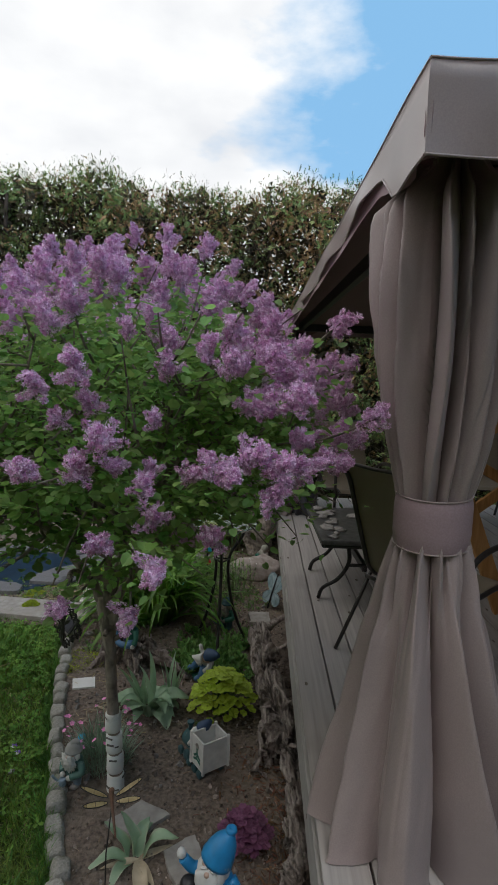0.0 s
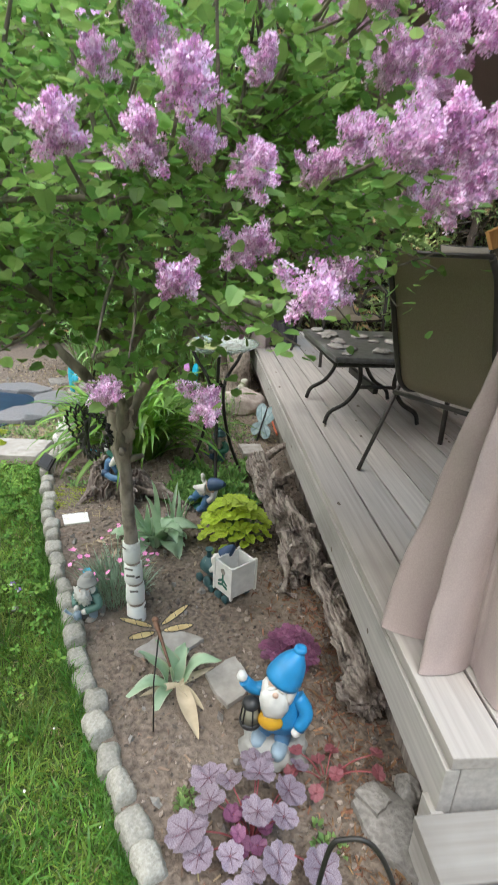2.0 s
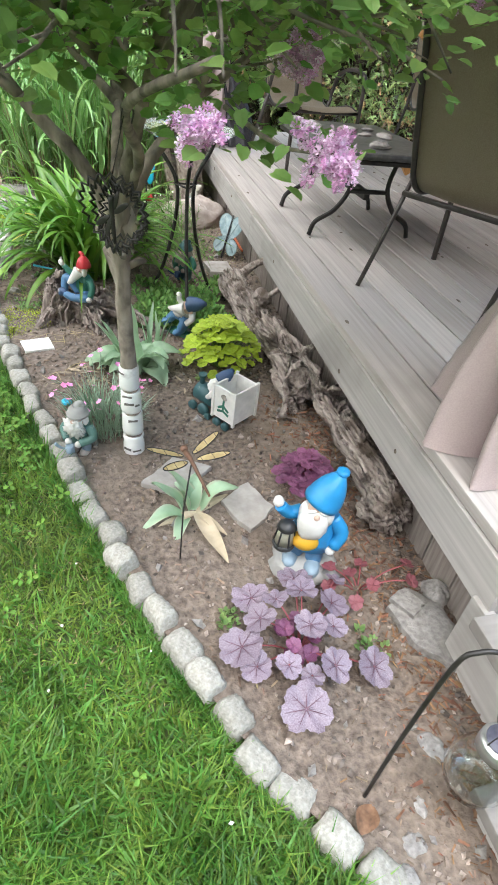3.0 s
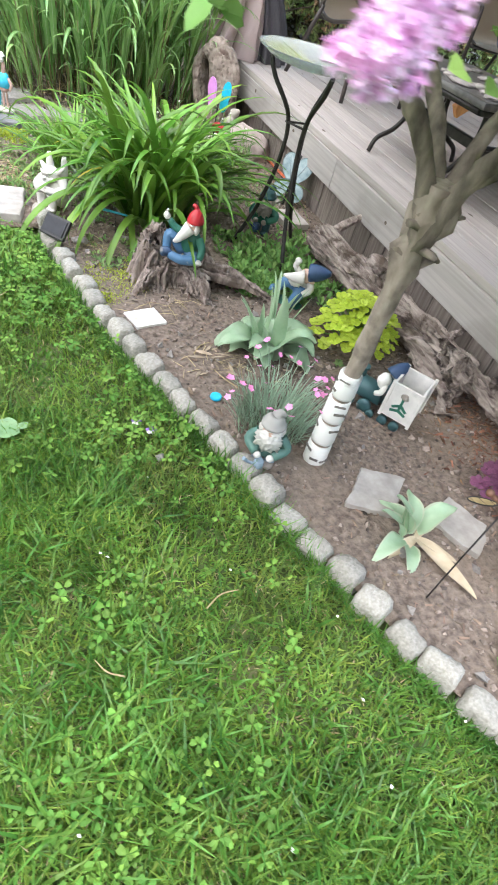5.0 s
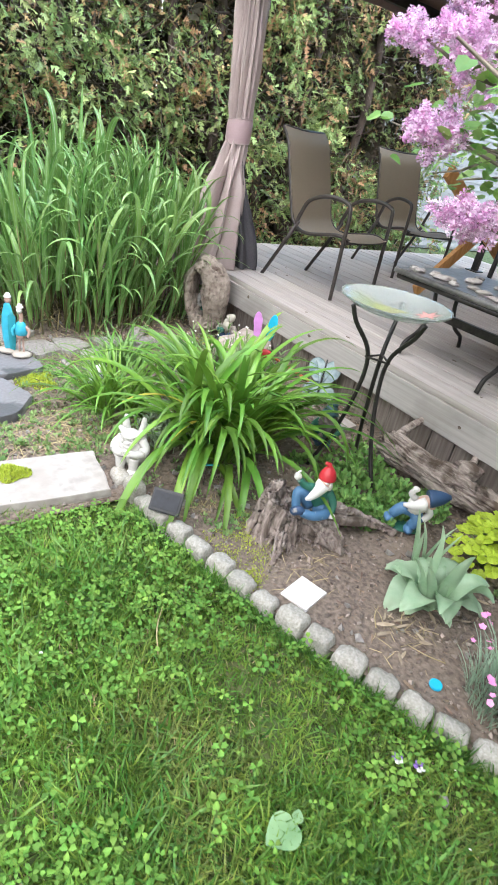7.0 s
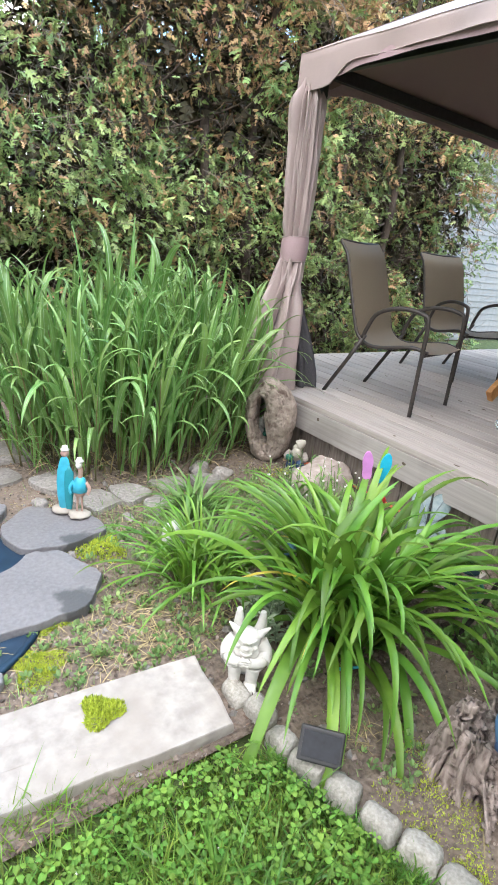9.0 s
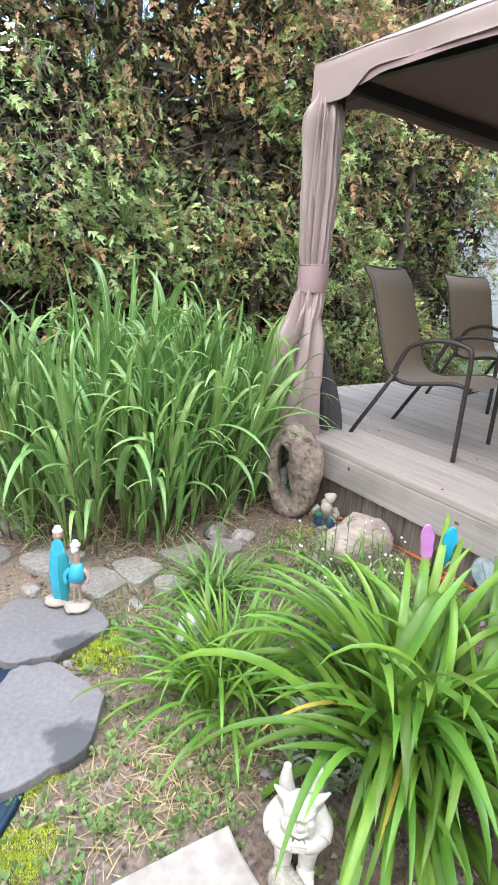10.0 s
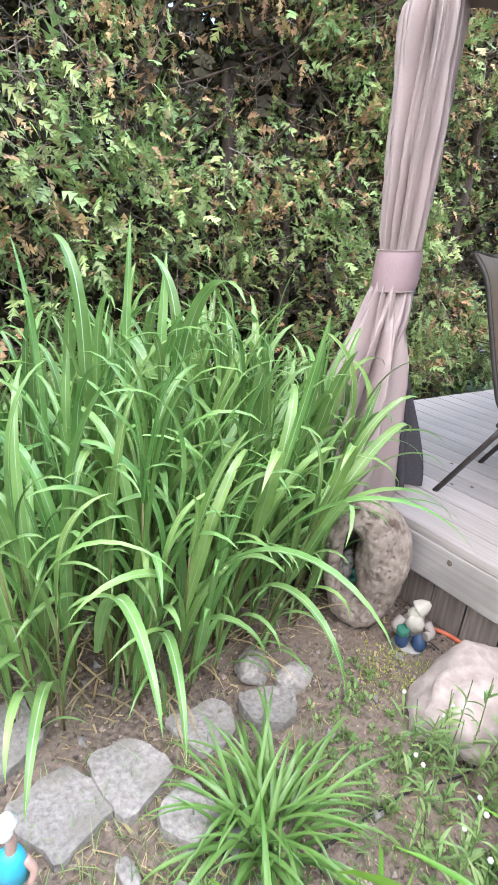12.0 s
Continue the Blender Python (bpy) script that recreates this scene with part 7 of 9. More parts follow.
pp = lawn_points(420, -2.9, -0.7, 1.4, 4.4)[:60]
m = len(pp)
petal_v = np.array([(-0.5, 0, 0), (0, 0.45, 0.12), (0.6, 0, 0.05), (0, -0.45, 0.12), (0, 0, 0.3)], float)
tagged(scatter("fallen_petals", petal_v, [(0, 1, 4), (1, 2, 4), (2, 3, 4), (3, 0, 4)], np.concatenate([pp, np.full((m, 1), 0.045)], 1), rot_stack(nr.uniform(0, 6, m), nr.normal(0, 0.3, m), nr.normal(0, 0.3, m)), nr.uniform(0.005, 0.011, m), M_WHITE_TILE), "small white petals fallen on the lawn", "petals", kind="stuff")
for x, y, a, ln in ((-1.72, 3.75, 60, 0.17), (-1.3, 2.6, 20, 0.09), (-0.95, 3.35, 120, 0.12), (-1.05, 3.55, 40, 0.10), (-0.6, 2.1, 80, 0.08), (-1.5, 2.5, 140, 0.07)):
    bm = bmesh.new()
    tube(bm, curve([(0, 0, 0.0), (ln * 0.5, 0.008, 0.004), (ln, -0.004, 0.0)], 4), [0.0022, 0.0022, 0.002, 0.002, 0.002, 0.0018, 0.0016, 0.0014, 0.001], 5)
    tw_ = part("dry_twig", bm, M_STRAW)
    tw_.matrix_basis = pose(x, y, 0.05 if is_lawn(x, y) else 0.02, 0, 0, a)
    tagged(tw_, "thin pale dry twig lying on the ground", "twig", "fallen twigs")

# ---- garden figures: each one painted cast form ----
def paint(name, c, rough=0.5, wear=(0.5, 0.46, 0.42)):
    d = tuple(v * 0.82 for v in c)
    return mat(name, d, c, 35, rough, 0.25, stain=wear, stain_scale=22, stain_at=(0.66, 0.78), dist=0.003)


P_BLUE = paint("bright blue paint", (0.025, 0.27, 0.58), 0.4)
P_CYAN = paint("turquoise paint", (0.05, 0.45, 0.62), 0.4)
P_NAVY = paint("dark blue paint", (0.03, 0.07, 0.15))
P_DENIM = paint("faded denim paint", (0.08, 0.19, 0.34))
P_RED = paint("red paint", (0.55, 0.03, 0.04), 0.4)
P_GREEN = paint("dark green paint", (0.03, 0.16, 0.11))
P_TEAL = paint("dark teal paint", (0.04, 0.11, 0.12))
P_WHITE = paint("white paint", (0.78, 0.76, 0.72), 0.55, (0.5, 0.48, 0.45))
P_BONE = paint("aged white plaster", (0.66, 0.64, 0.6), 0.7, (0.45, 0.44, 0.42))
P_SKIN = paint("pale flesh paint", (0.58, 0.4, 0.31))
P_YELLOW = paint("golden yellow paint", (0.72, 0.4, 0.03))
P_GREY = paint("grey stone cast", (0.36, 0.35, 0.33), 0.8)
P_BOOT = paint("blue grey paint", (0.25, 0.33, 0.4))
P_TAUPE = paint("taupe paint", (0.33, 0.29, 0.26))
P_PINK = paint("coral pink paint", (0.52, 0.34, 0.28))
P_LAV = paint("orchid pink paint", (0.68, 0.28, 0.7), 0.4)
P_SKY = paint("sky blue paint", (0.02, 0.5, 0.78), 0.4)


def figure(name, x, y, z, rz, h, label, draw, mats, tilt=(0, 0)):
    """One plain mesh of unit height, front towards -y."""
    bm = bmesh.new()
    draw(bm)
    bmesh.ops.scale(bm, vec=(h, h, h), verts=bm.verts[:])
    ob = part(name, bm, mats)
    ob.matrix_basis = pose(x, y, z, tilt[0], tilt[1], rz)
    return tagged(ob, label, "figurine", "garden figures")


def hat(bm, base, tip, r, mi, knob=True):
    b, t = Vector(base), Vector(tip)
    mid = b.lerp(t, 0.5)
    tube(bm, curve([b, mid, t], 5), [r * f for f in (1.05, 1.08, 1.04, 1.0, 0.95, 0.89, 0.81, 0.71, 0.58, 0.42, 0.3)], 18, mi)
    if knob:
        blob(bm, t, (r * 0.33, r * 0.33, r * 0.3), 0.05, 2, 2, mi)


def limb(bm, pts, r0, r1, mi):
    c = curve(pts, 4)
    tube(bm, c, [r0 + (r1 - r0) * i / (len(c) - 1) for i in range(len(c))], 12, mi)


def blue_gnome(bm):
    # 0 stone, 1 boots, 2 trousers, 3 coat, 4 belly, 5 beard, 6 face, 7 lantern, 8 lamp glass
    blob(bm, (0, -0.01, 0.05), (0.27, 0.23, 0.07), 0.3, 2.6, 3, 0, seed=2, flat_bottom=0)
    for sx, sy in ((-0.12, -0.03), (0.06, -0.09)):
        blob(bm, (sx, sy - 0.03, 0.11), (0.062, 0.095, 0.055), 0.05, 2, 3, 1)
    limb(bm, [(-0.10, 0.0, 0.10), (-0.07, 0.02, 0.22), (-0.05, 0.02, 0.32)], 0.062, 0.085, 2)
    limb(bm, [(0.06, -0.04, 0.10), (0.06, 0.0, 0.22), (0.05, 0.02, 0.32)], 0.062, 0.085, 2)
    lathe(bm, [(0.05, 0.24), (0.165, 0.25), (0.165, 0.34), (0.15, 0.44), (0.13, 0.54), (0.09, 0.60), (0.04, 0.62)], 24, (0.01, 0.03, 0), 3, 1.05, 0.85)
    blob(bm, (-0.035, -0.085, 0.36), (0.105, 0.075, 0.085), 0.04, 2, 3, 4)
    limb(bm, [(-0.11, 0.02, 0.55), (-0.2, -0.02, 0.55), (-0.27, -0.06, 0.64)], 0.055, 0.045, 3)
    blob(bm, (-0.285, -0.065, 0.68), (0.042, 0.042, 0.048), 0.1, 3, 2, 5)
    limb(bm, [(0.13, 0.03, 0.54), (0.22, 0.0, 0.43), (0.18, -0.05, 0.31)], 0.06, 0.05, 3)
    blob(bm, (0.165, -0.06, 0.28), (0.04, 0.04, 0.042), 0.1, 3, 2, 5)
    lathe(bm, [(0.10, 0.56), (0.12, 0.58), (0.09, 0.61)], 20, (0.01, 0.01, 0), 5)
    blob(bm, (0.0, -0.035, 0.67), (0.1, 0.095, 0.1), 0.03, 2, 3, 6)
    blob(bm, (-0.015, -0.10, 0.56), (0.115, 0.075, 0.155), 0.16, 5, 3, 5, seed=3)
    blob(bm, (0.0, -0.135, 0.665), (0.03, 0.03, 0.026), 0.05, 2, 2, 6)
    hat(bm, (0.015, -0.01, 0.70), (0.115, 0.05, 0.95), 0.132, 3, False)
    lathe(bm, [(0.03, -0.02), (0.05, 0.0), (0.046, 0.025), (0.028, 0.035), (0.008, 0.02)], 14, (0.118, 0.052, 0.955), 3)
    for sx in (-1, 1):
        blob(bm, (sx * 0.04, -0.125, 0.70), (0.036, 0.016, 0.014), 0.15, 4, 2, 5, rot=spin(0, sx * 18, 0))
        blob(bm, (0.0 + sx * 0.085, -0.06, 0.63), (0.045, 0.06, 0.10), 0.2, 5, 2, 5, seed=sx)
    c = (-0.19, -0.10, 0)
    lathe(bm, [(0.03, 0.28), (0.085, 0.285), (0.09, 0.31), (0.08, 0.325)], 16, c, 7)
    lathe(bm, [(0.074, 0.32), (0.055, 0.47)], 16, c, 8)
    lathe(bm, [(0.065, 0.46), (0.075, 0.475), (0.06, 0.505), (0.03, 0.525), (0.012, 0.53)], 16, c, 7)
    for k in range(6):
        a = k * math.pi / 3
        tube(bm, [(c[0] + 0.08 * math.cos(a), c[1] + 0.08 * math.sin(a), 0.315), (c[0] + 0.06 * math.cos(a), c[1] + 0.06 * math.sin(a), 0.47)], 0.007, 5, 7)


M_LAMPGLASS = mat("dull lamp panes", (0.28, 0.27, 0.2), (0.36, 0.35, 0.27), 20, 0.3, 0.05)
figure("garden_gnome", -0.372, 2.447, 0.005, -24, 0.365, "garden gnome in bright blue coat and hat holding a dark lantern", blue_gnome, (P_GREY, P_BOOT, P_DENIM, P_BLUE, P_YELLOW, P_WHITE, P_SKIN, M_BLACK, M_LAMPGLASS))


def red_gnome(bm):
    # lounging back, one hand up: 0 trousers, 1 shirt, 2 beard and gloves, 3 face, 4 hat, 5 boots
    limb(bm, [(0.10, 0.02, 0.15), (0.33, -0.10, 0.13), (0.08, -0.27, 0.12), (-0.14, -0.31, 0.17)], 0.115, 0.075, 0)
    blob(bm, (-0.20, -0.31, 0.20), (0.12, 0.075, 0.085), 0.1, 3, 3, 5)
    limb(bm, [(0.0, 0.0, 0.16), (-0.19, -0.06, 0.42), (-0.27, -0.12, 0.40), (-0.25, -0.2, 0.18)], 0.12, 0.075, 0)
    blob(bm, (-0.26, -0.25, 0.14), (0.08, 0.11, 0.07), 0.1, 3, 3, 5)
    blob(bm, (0.10, 0.05, 0.34), (0.20, 0.17, 0.26), 0.05, 2, 3, 1, rot=spin(0, 16, 0))
    limb(bm, [(0.27, 0.02, 0.48), (0.38, -0.04, 0.32), (0.38, -0.13, 0.16)], 0.08, 0.065, 1)
    blob(bm, (0.385, -0.17, 0.12), (0.075, 0.065, 0.06), 0.12, 3, 2, 2)
    limb(bm, [(-0.02, 0.0, 0.52), (-0.16, -0.05, 0.56), (-0.30, -0.10, 0.70)], 0.08, 0.055, 1)
    blob(bm, (-0.335, -0.12, 0.76), (0.07, 0.05, 0.075), 0.15, 3, 2, 2)
    limb(bm, [(-0.34, -0.12, 0.80), (-0.33, -0.13, 0.86), (-0.30, -0.14, 0.88)], 0.022, 0.016, 2)
    blob(bm, (0.14, -0.04, 0.70), (0.125, 0.125, 0.125), 0.03, 2, 3, 3)
    limb(bm, [(0.13, -0.11, 0.69), (0.05, -0.17, 0.57), (-0.05, -0.20, 0.44), (-0.12, -0.20, 0.38)], 0.125, 0.03, 2)
    for sx in (-1, 1):
        blob(bm, (0.14 + sx * 0.10, -0.08, 0.66), (0.05, 0.07, 0.1), 0.2, 5, 2, 2, seed=sx)
        blob(bm, (0.11 + sx * 0.05, -0.155, 0.745), (0.035, 0.016, 0.014), 0.1, 4, 2, 2)
    blob(bm, (0.10, -0.175, 0.70), (0.032, 0.035, 0.028), 0.05, 2, 2, 3)
    hat(bm, (0.17, -0.01, 0.76), (0.17, 0.0, 1.0), 0.145, 4, False)
    limb(bm, [(0.17, 0.0, 0.96), (0.14, 0.0, 1.03), (0.08, -0.01, 1.05)], 0.055, 0.03, 4)


figure("garden_gnome", -0.985, 4.01, 0.13, -40, 0.208, "garden gnome with red hat lounging on the driftwood stump", red_gnome, (P_DENIM, P_GREEN, P_WHITE, P_SKIN, P_RED, P_NAVY))


def grey_gnome(bm):
    # 0 boots, 1 trousers, 2 jacket, 3 beard, 4 face, 5 cap, 6 can
    for sx in (-0.1, 0.1):
        blob(bm, (sx, -0.05, 0.06), (0.085, 0.12, 0.06), 0.05, 2, 3, 0)
        limb(bm, [(sx, 0, 0.08), (sx, 0.01, 0.25), (sx * 0.8, 0.02, 0.36)], 0.085, 0.1, 1)
    lathe(bm, [(0.1, 0.28), (0.2, 0.3), (0.2, 0.45), (0.17, 0.62), (0.08, 0.7)], 22, (0, 0.02, 0), 2)
    for s in (-1, 1):
        limb(bm, [(s * 0.17, 0.02, 0.6), (s * 0.29, -0.04, 0.45), (s * 0.13, -0.2, 0.36)], 0.085, 0.07, 2)
        blob(bm, (s * 0.1, -0.22, 0.34), (0.06, 0.06, 0.06), 0.1, 3, 2, 3)
    blob(bm, (0, -0.03, 0.77), (0.15, 0.14, 0.14), 0.03, 2, 3, 4)
    blob(bm, (0, -0.14, 0.62), (0.19, 0.10, 0.19), 0.45, 6, 4, 3, seed=6)
    blob(bm, (0, -0.175, 0.755), (0.04, 0.04, 0.035), 0.05, 2, 2, 4)
    for s in (-1, 1):
        blob(bm, (s * 0.15, -0.03, 0.74), (0.05, 0.06, 0.09), 0.4, 5, 2, 3, seed=s)
    lathe(bm, [(0.165, 0.80), (0.19, 0.82), (0.185, 0.86), (0.16, 0.87), (0.15, 0.93), (0.09, 1.0)], 22, (0, -0.01, 0), 5)
    limb(bm, [(0.0, 0.0, 0.97), (0.05, 0.02, 1.03), (0.12, 0.03, 1.0)], 0.09, 0.035, 5)
    lathe(bm, [(0.07, 0.16), (0.08, 0.17), (0.075, 0.29), (0.06, 0.3)], 16, (-0.04, -0.27, 0), 6)
    limb(bm, [(-0.1, -0.28, 0.2), (-0.2, -0.32, 0.24), (-0.27, -0.36, 0.32)], 0.02, 0.03, 6)


figure("garden_gnome", -0.99, 3.03, 0.01, -34, 0.192, "small garden gnome in green jacket holding a watering can", grey_gnome, (P_TAUPE, P_BOOT, paint("dusty green paint", (0.09, 0.19, 0.16)), P_BONE, P_SKIN, P_GREY, P_BOOT))


def bent_gnome(bm):
    # crouching with the head thrown forward: 0 base, 1 trousers, 2 shirt and beard, 3 hat, 4 face
    blob(bm, (-0.08, -0.02, 0.03), (0.30, 0.2, 0.05), 0.2, 2, 3, 0, seed=1, flat_bottom=0)
    limb(bm, [(0.02, 0.03, 0.38), (-0.17, -0.02, 0.40), (-0.32, -0.06, 0.24)], 0.13, 0.09, 1)
    blob(bm, (-0.36, -0.10, 0.19), (0.10, 0.13, 0.09), 0.05, 2, 3, 1)
    limb(bm, [(0.06, 0.02, 0.38), (0.12, -0.10, 0.30), (0.05, -0.12, 0.12)], 0.13, 0.09, 1)
    blob(bm, (0.03, -0.17, 0.10), (0.09, 0.14, 0.075), 0.05, 2, 3, 1)
    blob(bm, (0.08, 0.06, 0.50), (0.18, 0.16, 0.17), 0.06, 2, 3, 2)
    limb(bm, [(0.0, 0.02, 0.62), (-0.11, 0.0, 0.73), (-0.07, -0.05, 0.84)], 0.06, 0.045, 2)
    blob(bm, (-0.065, -0.06, 0.87), (0.065, 0.05, 0.055), 0.1, 3, 2, 2)
    limb(bm, [(0.20, 0.02, 0.54), (0.30, -0.06, 0.46), (0.21, -0.14, 0.34)], 0.075, 0.06, 2)
    blob(bm, (0.15, -0.05, 0.66), (0.13, 0.13, 0.13), 0.03, 2, 3, 4)
    limb(bm, [(0.15, -0.12, 0.65), (0.03, -0.17, 0.62), (-0.09, -0.20, 0.60), (-0.21, -0.20, 0.58)], 0.135, 0.03, 2)
    blob(bm, (0.02, -0.16, 0.54), (0.13, 0.08, 0.10), 0.3, 6, 3, 2, seed=2)
    blob(bm, (0.29, -0.09, 0.62), (0.06, 0.03, 0.045), 0.1, 3, 2, 4)
    blob(bm, (0.08, -0.185, 0.70), (0.04, 0.035, 0.03), 0.05, 2, 2, 4)
    hat(bm, (0.19, -0.03, 0.73), (0.55, 0.05, 0.84), 0.15, 3, False)


figure("garden_gnome", -0.525, 3.875, 0.01, -50, 0.226, "garden gnome with dark pointed hat crouching beside the bird bath", bent_gnome, (P_GREEN, P_DENIM, P_BONE, P_NAVY, P_SKIN))
figure("garden_gnome", -0.42, 4.52, 0.01, -45, 0.22, "weathered dark gnome half hidden behind the daylily", grey_gnome, (P_TEAL, P_TEAL, P_GREEN, P_TAUPE, P_SKIN, P_TEAL, P_NAVY))


def train(bm):
    # metres x 10: 0 dark teal, 1 white wood, 2 green leaf, 3 wheel, 4 beard, 5 hat, 6 dark inside
    box(bm, (0, 0.05, 0.30), (0.62, 0.46, 0.05), None, 0.01, 0)
    for sx in (-1, 1):
        for sy, r in ((-0.16, 0.11), (0.12, 0.11), (0.42, 0.09)):
            rr = Matrix.Rotation(radians(90), 3, "Y")
            lathe(bm, [(r * 0.3, -0.05), (r, -0.045), (r, 0.045), (r * 0.6, 0.05), (r * 0.55, 0.03), (0.01, 0.06)], 18, (sx * 0.34, sy, r), 3, rot=rr)
    # wagon
    for wx, wy, sx, sy in ((0, -0.31, 0.74, 0.05), (0, 0.31, 0.74, 0.05), (-0.37, 0, 0.05, 0.62), (0.37, 0, 0.05, 0.62)):
        box(bm, (wx, wy - 0.1, 0.72), (sx, sy, 0.84), None, 0.012, 1)
    box(bm, (0, -0.1, 0.33), (0.7, 0.6, 0.05), None, 0.01, 6)
    for wx in (-0.39, 0.39):
        for wy in (-0.33, 0.33):
            box(bm, (wx, wy - 0.1, 0.72), (0.07, 0.07, 0.92), None, 0.012, 1)
    # painted sprig on the side
    for k, (dy, dz, ln, a) in enumerate(((0, 0.0, 0.34, 90), (0.08, -0.06, 0.2, 35), (-0.08, -0.06, 0.2, 145), (0.09, -0.18, 0.18, 20), (-0.09, -0.18, 0.18, 160))):
        box(bm, (-0.40, -0.1 + dy, 0.70 + dz), (0.012, ln * (0.16 if k == 0 else 1), ln if k == 0 else 0.06), Matrix.Rotation(radians(a - 90 if k == 0 else 180 - a), 3, "X"), 0.004, 2)
    blob(bm, (-0.40, -0.1, 0.93), (0.012, 0.09, 0.08), 0.3, 6, 2, 7, seed=4)
    # engine behind with driver
    lathe(bm, [(0.02, -0.4), (0.24, -0.4), (0.24, 0.28), (0.2, 0.3), (0.03, 0.32)], 20, (0, 0.78, 0.42), 0, rot=Matrix.Rotation(radians(-90), 3, "X"))
    lathe(bm, [(0.07, 0), (0.06, 0.2), (0.1, 0.24), (0.1, 0.3)], 14, (0, 0.98, 0.6), 0)
    for sx in (-1, 1):
        lathe(bm, [(0.05, -0.05), (0.16, -0.045), (0.16, 0.045), (0.06, 0.06)], 18, (sx * 0.3, 0.62, 0.17), 3, rot=Matrix.Rotation(radians(90), 3, "Y"))
        lathe(bm, [(0.05, -0.05), (0.12, -0.045), (0.12, 0.045), (0.06, 0.06)], 18, (sx * 0.3, 0.98, 0.13), 3, rot=Matrix.Rotation(radians(90), 3, "Y"))
    blob(bm, (-0.02, 0.42, 0.72), (0.2, 0.16, 0.22), 0.08, 2, 3, 0)
    blob(bm, (-0.12, 0.48, 0.86), (0.18, 0.14, 0.17), 0.15, 4, 3, 4, seed=1)
    limb(bm, [(-0.2, 0.4, 0.8), (-0.34, 0.4, 0.7), (-0.3, 0.5, 0.6)], 0.07, 0.06, 4)
    hat(bm, (0.0, 0.40, 0.98), (0.22, 0.22, 1.28), 0.17, 5, False)


figure("train_planter", -0.445, 3.15, 0.008, 35, 0.158, "white wagon planter pulled by a dark engine with gnome driver", train, (P_TEAL, P_WHITE, P_GREEN, P_TEAL, P_WHITE, P_NAVY, M_SOIL, P_TAUPE))


def gargoyle(bm):
    for s in (-1, 1):
        limb(bm, [(s * 0.15, 0.12, 0.13), (s * 0.19, -0.06, 0.30), (s * 0.13, -0.19, 0.33)], 0.14, 0.105, 0)
        limb(bm, [(s * 0.13, -0.19, 0.34), (s * 0.125, -0.19, 0.2), (s * 0.12, -0.20, 0.07)], 0.105, 0.085, 0)
        blob(bm, (s * 0.12, -0.25, 0.05), (0.095, 0.12, 0.055), 0.1, 5, 3, 0)
        for k in range(4):
            limb(bm, [(s * 0.12 + (k - 1.5) * 0.042, -0.31, 0.05), (s * 0.12 + (k - 1.5) * 0.048, -0.37, 0.045), (s * 0.12 + (k - 1.5) * 0.05, -0.40, 0.015)], 0.028, 0.014, 0)
        limb(bm, [(s * 0.17, 0.04, 0.58), (s * 0.27, -0.03, 0.46), (s * 0.25, -0.16, 0.41)], 0.11, 0.095, 0)
        limb(bm, [(s * 0.25, -0.14, 0.41), (s * 0.16, -0.24, 0.42), (s * 0.05, -0.29, 0.46)], 0.085, 0.06, 0)
        for k in range(3):
            limb(bm, [(s * 0.05, -0.30, 0.44 + 0.04 * k), (-s * 0.03, -0.325, 0.43 + 0.04 * k), (-s * 0.08, -0.315, 0.42 + 0.04 * k)], 0.026, 0.018, 0)
        # ear, then the folded wing behind it
        limb(bm, [(s * 0.12, -0.02, 0.72), (s * 0.22, 0.0, 0.80), (s * 0.29, 0.01, 0.86)], 0.07, 0.012, 0)
        limb(bm, [(s * 0.10, 0.14, 0.48), (s * 0.16, 0.16, 0.74), (s * 0.17, 0.15, 1.0)], 0.12, 0.04, 0)
        limb(bm, [(s * 0.012, -0.215, 0.725), (s * 0.07, -0.215, 0.75), (s * 0.135, -0.16, 0.765)], 0.032, 0.018, 0)
        blob(bm, (s * 0.11, -0.17, 0.63), (0.05, 0.05, 0.045), 0.1, 4, 2, 0)
        blob(bm, (s * 0.062, -0.20, 0.69), (0.026, 0.018, 0.02), 0.05, 4, 2, 0)
    blob(bm, (0, 0.04, 0.36), (0.24, 0.24, 0.34), 0.06, 3, 3, 0)
    blob(bm, (0, -0.05, 0.68), (0.18, 0.17, 0.155), 0.06, 4, 3, 0)
    blob(bm, (0, -0.19, 0.60), (0.105, 0.08, 0.075), 0.1, 4, 3, 0)
    limb(bm, [(-0.085, -0.235, 0.575), (0, -0.275, 0.565), (0.085, -0.235, 0.575)], 0.022, 0.022, 0)
    blob(bm, (0, -0.25, 0.655), (0.048, 0.05, 0.036), 0.1, 4, 2, 0)


figure("gargoyle_statue", -1.396, 4.65, 0.02, -42, 0.217, "crouching white plaster gargoyle with pointed ears", gargoyle, (P_BONE,))


